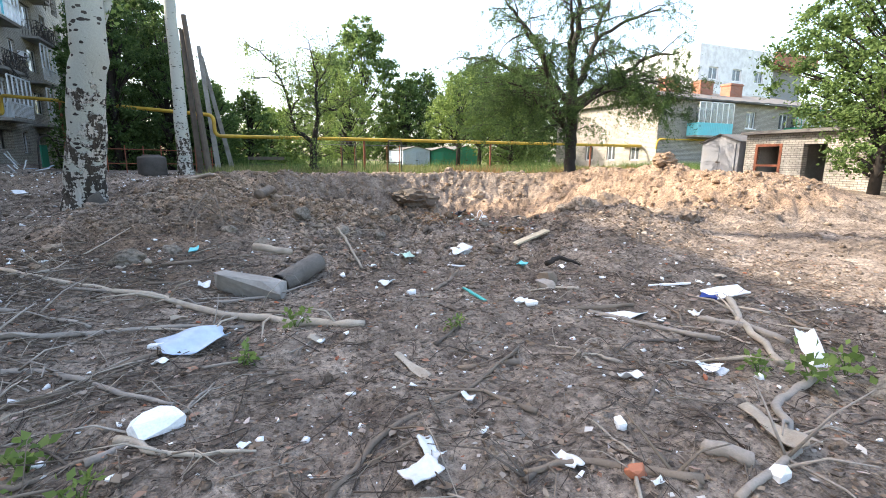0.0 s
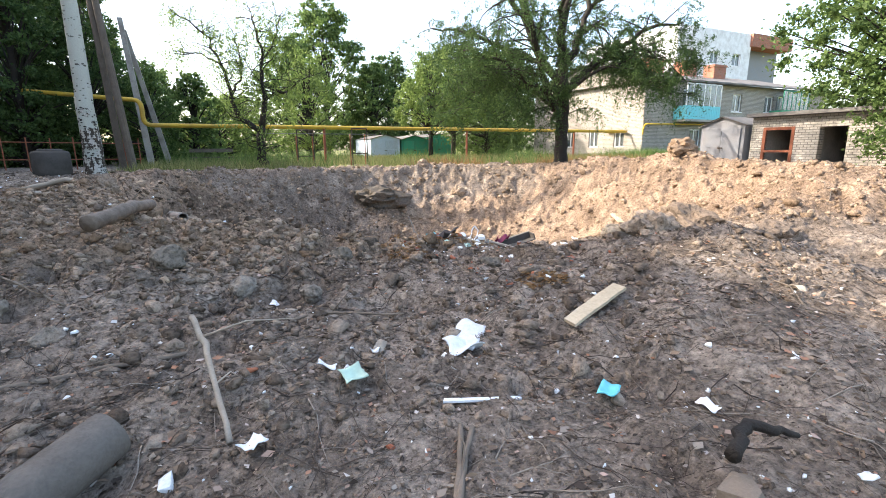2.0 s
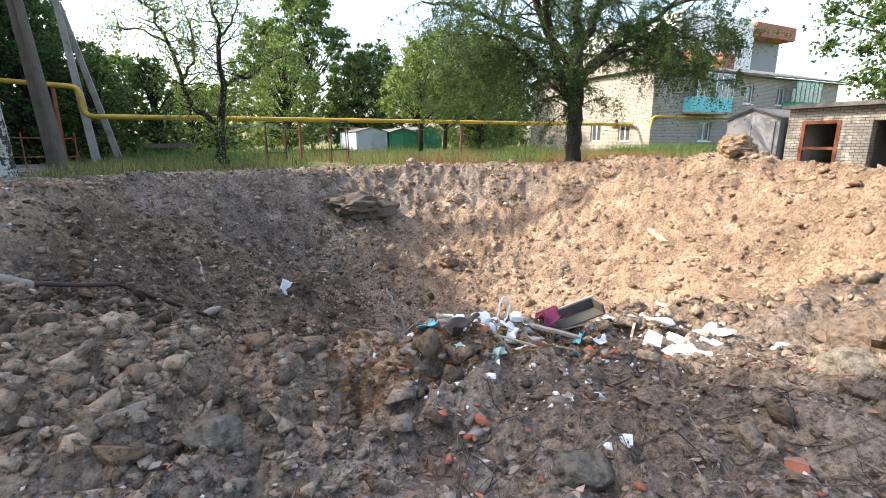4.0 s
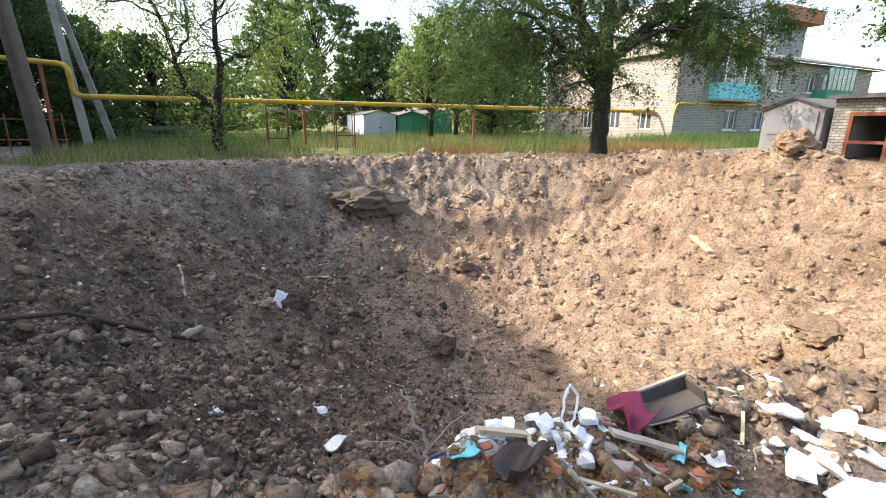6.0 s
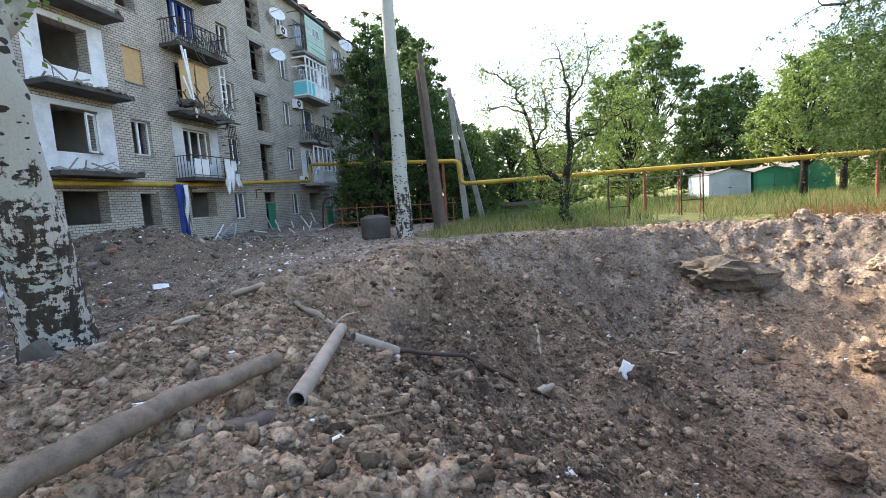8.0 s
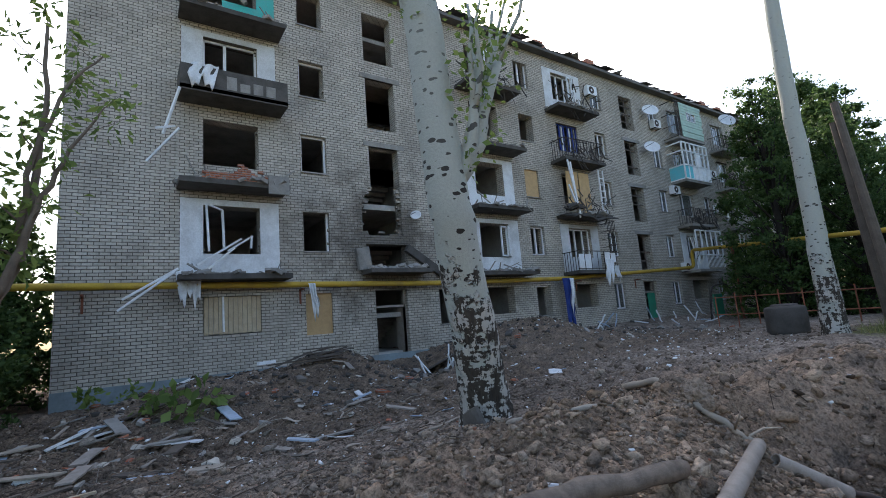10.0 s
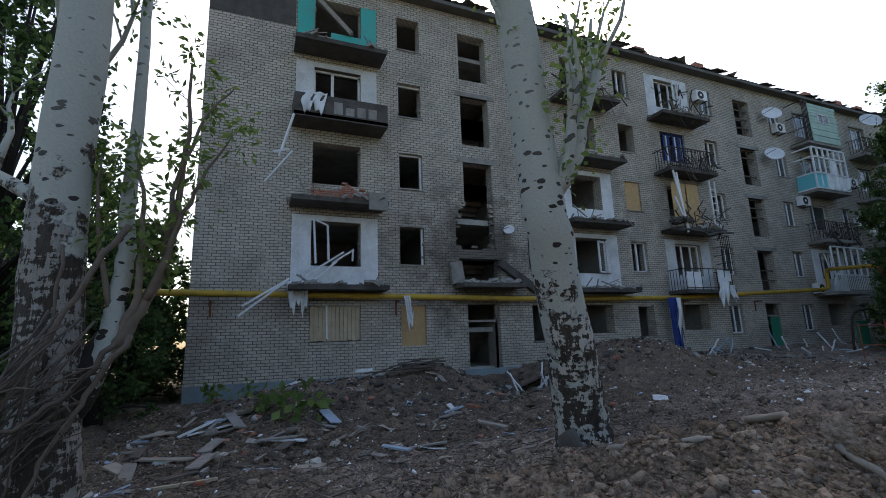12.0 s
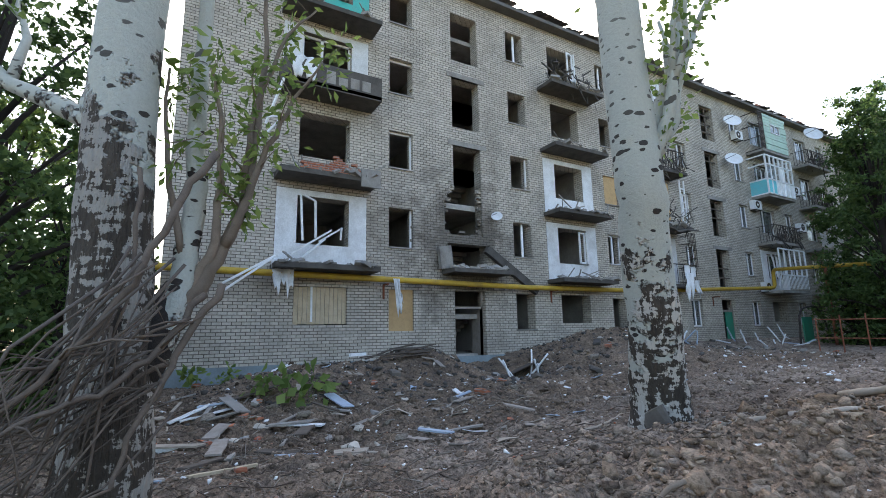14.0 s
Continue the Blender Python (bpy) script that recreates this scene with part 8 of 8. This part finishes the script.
# yard and the ground before the building
x, y = RS.uniform(-3.5, 9.0, 9000), 1.0 + RS.uniform(0, 1, 9000) ** 1.3 * 7.5
lumps("pebbles", "small stones and crumbs on trampled soil", x, y, 0.006 + RS.exponential(0.009, len(x)), SMALL, 13)
x, y = RS.uniform(-12.8, -2.0, 24000), 4.5 + RS.uniform(0, 1, 24000) ** 1.4 * 21.5
lumps("rubble_crumbs", "rubble crumbs before the building", x, y, 0.009 + RS.exponential(0.02, len(x)), SMALL, 16)
x, y = RS.uniform(0.5, 6.5, 7000), RS.uniform(5.2, 9.4, 7000)
lumps("crumbs", "crumbs and stones on the near lip of the crater", x, y, 0.008 + RS.exponential(0.015, len(x)), SMALL, 26)
x, y = RS.uniform(0.3, 5.5, 420), RS.uniform(5.8, 9.2, 420)
lumps("clods", "clods on the near lip of the crater", x, y, 0.02 + RS.exponential(0.025, len(x)).clip(0, 0.08), MID, 29)
x, y = RS.uniform(-10.0, -1.5, 900), RS.uniform(5.0, 17.0, 900)
lumps("clods", "clods on the ground before the building", x, y, 0.03 + RS.exponential(0.03, len(x)).clip(0, 0.14), MID, 32)
x, y = RS.uniform(6.0, 16.0, 2200), RS.uniform(3.0, 9.0, 2200)
lumps("pebbles", "small stones on the sunlit soil", x, y, 0.012 + RS.exponential(0.016, len(x)), SMALL, 19)

x, y = RS.uniform(0.5, 7.0, 14000), RS.uniform(9.2, 18.5, 14000)
lumps("crumbs", "grey crumbs on the shaded slope", x, y, 0.012 + RS.exponential(0.02, len(x)), SMALL, 22)
# larger clods one by one
CL = {}
for k, mat in ((0, "clod"), (1, "clay_clod"), (2, "ash_clod")):
    for j in range(6):
        v, f = MID[j]
        CL[k, j] = mesh_of("clod", v, f, M[mat], False)
xx, yy = crater_points(190)
xn, yn = RS.uniform(-1.5, 2.4, 70), RS.uniform(8.2, 12.5, 70)
xx, yy = np.concatenate([xx, xn]), np.concatenate([yy, yn])
kk = soil_kind(xx, yy)
zz = height(xx, yy)
for i in range(len(xx)):
    s = float(RS.uniform(0.05, 0.13)) * (1.0 if i < 190 and xx[i] > 3 else 0.42)
    ob = link("clod", CL[int(kk[i]), i % 6], ground)
    ob.matrix_basis = Matrix.Translation((xx[i], yy[i], zz[i] + s * 0.05)) @ pose(0, 0, 0, RS.uniform(-25, 25), RS.uniform(-25, 25), RS.uniform(0, 360)) @ Matrix.Scale(s, 4)


def twig_mesh(seed, length=1.0, r0=0.012, forks=2):
    r = random.Random(seed)
    g = Geo()

    def run(p, a, l, rad):
        pts = [p]
        for i in range(4):
            a += r.gauss(0, 0.25)
            p = p + Vector((math.cos(a), math.sin(a), 0)) * l / 4
            pts.append(p + Vector((0, 0, abs(r.gauss(0, 0.015)))))
        g.tube(pts, [rad, rad * 0.85, rad * 0.7, rad * 0.55, rad * 0.3], 4)
        return pts, a

    pts, a = run(Vector((-length / 2, 0, r0)), 0.0, length, r0)
    for k in range(forks):
        run(pts[r.randint(1, 3)], a + r.choice([-1, 1]) * r.uniform(0.4, 0.9), length * r.uniform(0.3, 0.55), r0 * 0.6)
    return g


def twig_field(name, label, n, x0, x1, y0, y1, lo, hi, mat, seed, power=1.0):
    r = random.Random(seed)
    T = [twig_mesh(seed + k, 1.0, r.uniform(0.006, 0.013), r.randint(0, 2)) for k in range(10)]
    T = [(np.array(t.v), t.f) for t in T]
    g = Geo()
    for i in range(n):
        v, f = T[r.randrange(10)]
        x, y = r.uniform(x0, x1), y0 + (y1 - y0) * r.random() ** power
        s = r.uniform(lo, hi)
        a = r.uniform(0, 6.283)
        p = np.stack([v[:, 0] * math.cos(a) - v[:, 1] * math.sin(a), v[:, 0] * math.sin(a) + v[:, 1] * math.cos(a), v[:, 2]], -1) * s + np.array([x, y, 0])
        k = len(g.v)
        g.v += p.tolist()
        g.f += [tuple(k + j for j in q) for q in f]
    v = np.array(g.v)
    v[:, 2] += height(v[:, 0], v[:, 1]) + 0.004
    g.v = v.tolist()
    ob = new(name, g.mesh(name, M[mat], True))
    return tagged(ob, label, "twigs", kind="stuff")


twig_field("twigs", "thin grey-brown twigs strewn over trampled soil", 1700, -3.2, 5.5, 1.2, 7.5, 0.06, 0.42, "twig", 900, 1.3)
twig_field("twigs", "dark thin twigs strewn over the soil", 1700, -3.0, 6.0, 1.2, 8.0, 0.06, 0.4, "dark_twig", 920, 1.2)
twig_field("twigs", "grey twigs heaped left of the path", 420, -2.8, 0.3, 2.6, 7.0, 0.25, 0.8, "twig", 940)
twig_field("twigs", "grey twigs before the building", 1100, -9.5, -1.2, 5.5, 13.5, 0.2, 0.8, "twig", 960)
twig_field("twigs", "dark twigs on the crater slope", 220, -1.0, 9.0, 9.5, 18.5, 0.2, 0.6, "dark_twig", 980)
twig_field("twigs", "pale dry twigs on the sunlit ground", 240, 4.5, 12.0, 2.5, 8.5, 0.12, 0.6, "twig", 1000)
# single twigs nearest to the path
TW = [twig_mesh(1100 + k, 1.0, 0.01, 1 + k % 3).mesh("twig", M["twig"], True) for k in range(9)]
rt = random.Random(8)
for i in range(90):
    x, y = rt.uniform(-0.8, 3.6), rt.uniform(1.6, 6.6)
    ob = new("twig", TW[i % 9])
    ob.matrix_basis = lying(x, y, rt.uniform(0, 360), 0.005) @ Matrix.Scale(rt.uniform(0.15, 0.5), 4)
    tagged(ob, "thin dry twig lying on trampled soil", "twig", "single twigs")


def flakes(name, label, n, x0, x1, y0, y1, size, mat, seed, cat):
    R = np.random.RandomState(seed)
    x, y = R.uniform(x0, x1, n), R.uniform(y0, y1, n)
    z = height(x, y) + size * 0.5
    me = quads_mesh(name, np.stack([x, y, z], -1), size, mat, seed, 0.0, 0.7)
    co = np.zeros(n * 12)
    me.vertices.foreach_get("co", co)
    co = co.reshape(-1, 4, 3)
    c = co.mean(1, keepdims=True)
    co[:, :, 2] = c[:, :, 2] + (co[:, :, 2] - c[:, :, 2]) * 0.35
    me.vertices.foreach_set("co", co.reshape(-1))
    ob = new(name, me)
    return tagged(ob, label, cat, kind="stuff")


flakes("leaf_litter", "dry brown leaf litter over the yard", 38000, -3.5, 6.5, 1.0, 8.0, 0.014, M["litter"], 50, "leaves")
flakes("leaf_litter", "coarse dry leaves over the yard", 6000, -3.5, 6.5, 1.0, 8.0, 0.027, M["litter"], 51, "leaves")
flakes("leaf_litter", "dry litter before the building", 16000, -11.0, -1.5, 4.5, 14.0, 0.022, M["litter"], 52, "leaves")
flakes("red_leaves", "patch of rust-red dry leaves beside the crater", 260, 3.6, 4.0, 6.38, 6.62, 0.028, M["dry"], 53, "leaves")
flakes("straw", "dry straw and needles on the ledge", 1600, 3.1, 5.2, 8.35, 8.95, 0.03, M["dry"], 54, "straw")


def chips(name, label, n, x0, x1, y0, y1, lo, hi, mat, seed, power=1.0):
    R = np.random.RandomState(seed)
    x, y = R.uniform(x0, x1, n), y0 + (y1 - y0) * R.uniform(0, 1, n) ** power
    s = lo + R.exponential((hi - lo) / 2.5, n).clip(0, hi)
    ob = new(name, scatter_mesh(name, SMALL, np.stack([x, y, height(x, y) + s * 0.2], -1), s, mat, seed))
    return tagged(ob, label, "chips", kind="stuff")


chips("white_chips", "small white plaster and foam chips in the soil", 900, -3.0, 6.0, 1.2, 7.5, 0.006, 0.028, M["foam"], 60, 1.2)
chips("white_chips", "white chips on the crater slope", 420, -1.0, 9.0, 8.5, 18.0, 0.012, 0.05, M["foam"], 61)
chips("white_chips", "white and pale chips before the building", 1300, -12.0, -2.0, 4.5, 26.0, 0.012, 0.055, M["foam"], 62)
chips("brick_chips", "small red brick chips in the soil", 260, -6.0, 6.0, 1.2, 12.0, 0.008, 0.03, M["red_brick"], 63)
chips("grey_chips", "grey concrete chips on the dark slope", 700, -1.0, 6.0, 8.5, 18.0, 0.01, 0.045, M["rock"], 64)
chips("soot_rubble", "sooty dark rubble heaped along the wall", 1900, -13.0, -8.5, 6.0, 27.0, 0.015, 0.12, M["burnt"], 65)
chips("brick_chips", "broken red brick bits in the rubbish", 90, 3.3, 5.3, 6.5, 8.9, 0.012, 0.06, M["red_brick"], 66)
chips("white_chips", "white foam bits in the rubbish", 170, 3.5, 6.2, 7.6, 9.1, 0.008, 0.04, M["foam"], 67)
twig_field("twigs", "splinters and twigs in the rubbish", 260, 3.2, 6.2, 6.6, 9.0, 0.06, 0.35, "twig", 1020)
rp = random.Random(14)
for i in range(70):
    x, y = rp.uniform(-2.5, 5.5), 1.5 + rp.random() ** 1.3 * 6.0
    w = rp.uniform(0.04, 0.14)
    if rp.random() < 0.6:
        sheet("paper_scrap", "small white paper scrap on trampled soil", "paper", x, y, w, w * rp.uniform(0.4, 0.9), rp.choice(["pvc", "pvc", "white_wall", "pale_branch"]), 600 + i, rp.uniform(0, 180), 0.12, 0.004, 0.006, group="paper scraps")
    else:
        chunk("foam_piece", "small white foam lump on trampled soil", "foam", x, y, (w * 0.8, w * 0.5, w * 0.4), rp.choice(["foam", "foam", "rock"]), 600 + i, rp.uniform(0, 180), "small foam lumps")

# ---- grass and weeds ----
def grass_field(name, label, n, x0, x1, y0, y1, h0, h1, mat, seed, keep=None, lean=0.35):
    R = np.random.RandomState(seed)
    x, y = R.uniform(x0, x1, n), R.uniform(y0, y1, n)
    if keep is not None:
        m = keep(x, y)
        x, y = x[m], y[m]
        n = len(x)
    z = height(x, y) - 0.02
    h = R.uniform(h0, h1, n)
    a = R.uniform(0, 6.283, n)
    w = 0.006 + h * 0.018
    b = np.stack([x, y, z], -1)
    side = np.stack([np.cos(a), np.sin(a), np.zeros(n)], -1) * w[:, None]
    tip = b + np.stack([R.normal(0, lean, n) * h, R.normal(0, lean, n) * h, h], -1)
    co = np.stack([b - side, b + side, tip], 1)
    me = bpy.data.meshes.new(name)
    me.vertices.add(n * 3)
    me.vertices.foreach_set("co", co.reshape(-1))
    me.loops.add(n * 3)
    me.loops.foreach_set("vertex_index", np.arange(n * 3))
    me.polygons.add(n)
    me.polygons.foreach_set("loop_start", np.arange(n) * 3)
    me.materials.append(mat)
    me.update(calc_edges=True)
    ob = new(name, me)
    return tagged(ob, label, "grass", kind="stuff")


grass_field("tall_grass", "tall yellow-green grass beyond the crater", 60000, -1.5, 28, 21.8, 42, 0.12, 0.5, M["grass"], 70, lambda x, y: fbm(x, y, 0.25, 4, 2) > -0.45)
grass_field("weeds", "green weeds beyond the crater", 20000, -1.5, 30, 22.5, 44, 0.3, 0.95, M["leaf_elm"], 71, lambda x, y: fbm(x, y, 0.3, 6, 2) > 0.25)
grass_field("weeds", "weeds before the house", 9000, 24, 44, 24.0, 28.0, 0.3, 0.9, M["leaf_elm"], 72)
grass_field("dry_grass", "dry brown scrub along the rim", 2600, 9, 22, 20.4, 23.0, 0.2, 0.6, M["dry"], 73, lambda x, y: fbm(x, y, 0.5, 9, 2) > -0.1, 0.5)


def plant(x, y, seed, size=0.12, n=26):
    r = random.Random(seed)
    ob = thing("weed_plant", pose(x, y, gz(x, y)), "small green leafy weed in the soil", "weed", "weeds")
    g = Geo()
    tips = []
    for i in range(5):
        d = Vector((r.gauss(0, 0.5), r.gauss(0, 0.5), 0.8)).normalized() * size * r.uniform(0.7, 1.4)
        g.tube([(0, 0, -0.02), d * 0.6, d], [0.004, 0.003, 0.002], 4)
        tips.append((d, 0))
    part("stem", g, M["leaf_elm"], ob)
    link("leaves", quads_mesh("leaves", leaf_points(tips, n // 5, size * 0.35, seed), size * 0.28, M["leaf_light"], seed), ob)


for i, (x, y, s) in enumerate(((0.2, 3.4, 0.08), (-0.59, 2.72, 0.1), (-0.7, 2.5, 0.08), (-0.3, 2.35, 0.07), (3.08, 1.99, 0.11), (3.4, 2.0, 0.1), (2.95, 2.2, 0.08), (1.55, 3.4, 0.07), (0.55, 3.95, 0.1), (3.6, 1.7, 0.15), (-8.5, 8.4, 0.5), (-9.0, 7.6, 0.4), (-12.0, 6.4, 0.35), (-12.3, 7.2, 0.3))):
    plant(x, y, 700 + i, s, 40)
# broken brushwood hanging at the foot of the near poplar
brush = thing("brushwood", pose(-2.32, 5.62, gz(-2.32, 5.62)), "tangle of broken dry branches against the poplar", "branches")
rb = random.Random(21)
for i in range(44):
    top = Vector((rb.uniform(-0.08, 0.2), rb.uniform(-0.15, 0.4), rb.uniform(0.9, 2.0)))
    end = Vector((rb.uniform(-0.2, 0.4), rb.uniform(-1.1, -0.2), rb.uniform(0.0, 0.7)))
    midp = top.lerp(end, 0.5) + Vector((rb.uniform(0, 0.2), rb.uniform(-0.2, 0.2), rb.uniform(-0.15, 0.2)))
    rr = rb.uniform(0.004, 0.013)
    part("branch", Geo().tube([top, top.lerp(midp, 0.5) + Vector((rb.gauss(0, 0.03), 0, rb.gauss(0, 0.03))), midp, midp.lerp(end, 0.5) + Vector((rb.gauss(0, 0.05), 0, rb.gauss(0, 0.05))), end], [rr, rr * 0.9, rr * 0.75, rr * 0.6, rr * 0.35], 6), M["brush_bark" if i % 3 == 0 else "old_wood"], brush, "", True)

rb = random.Random(33)
bb = Vector(brush.matrix_basis.translation)
for limb, rr in (
        ([(-2.42, 6.15, 3.20), (-2.32, 5.97, 2.84), (-2.21, 5.76, 2.27), (-2.11, 5.53, 1.86), (-2.00, 5.31, 1.57), (-1.90, 5.14, 1.44)], 0.030),
        ([(-2.42, 6.14, 2.15), (-2.27, 5.89, 1.78), (-2.11, 5.68, 1.56), (-1.95, 5.46, 1.51), (-1.80, 5.21, 1.37)], 0.026),
        ([(-2.40, 6.26, 2.24), (-2.33, 6.04, 1.84), (-2.25, 5.88, 1.50), (-2.17, 5.76, 1.20), (-2.10, 5.69, 0.93)], 0.028),
        ([(-2.42, 5.69, 3.00), (-2.28, 5.72, 2.28), (-2.14, 5.55, 1.79), (-2.00, 5.39, 1.20)], 0.016),
        ([(-2.40, 5.95, 1.70), (-2.23, 5.68, 1.52), (-2.07, 5.44, 1.27), (-1.90, 5.35, 1.06)], 0.018),
        ([(-2.40, 5.62, 1.99), (-2.10, 5.41, 1.73), (-1.80, 5.20, 1.65)], 0.015),
        ([(-2.35, 6.06, 1.99), (-2.20, 5.66, 1.79), (-2.05, 5.33, 1.74), (-1.90, 5.12, 1.62)], 0.012),
        ):
    P = [Vector(p) - bb for p in limb]
    fine = [P[i].lerp(P[i + 1], k / 4) + Vector((rb.gauss(0, 0.012), rb.gauss(0, 0.012), rb.gauss(0, 0.012))) for i in range(len(P) - 1) for k in range(4)]
    bough = part("branch", Geo().tube(fine, [rr * (1 - 0.6 * i / len(fine)) for i in range(len(fine))], 8), M["brush_bark"], brush, "long brown broken branch", True)
    for i in range(9):
        p = fine[rb.randrange(3, len(fine))]
        d = Vector((rb.gauss(0.2, 0.4), rb.gauss(-0.5, 0.6), rb.gauss(-0.3, 0.5))) * rb.uniform(0.2, 0.5)
        part("side_twig", Geo().tube([p, p + d * 0.5 + Vector((0, 0, 0.03)), p + d], [rr * 0.35, rr * 0.25, rr * 0.12], 5), M["brush_bark"], bough, "", True)
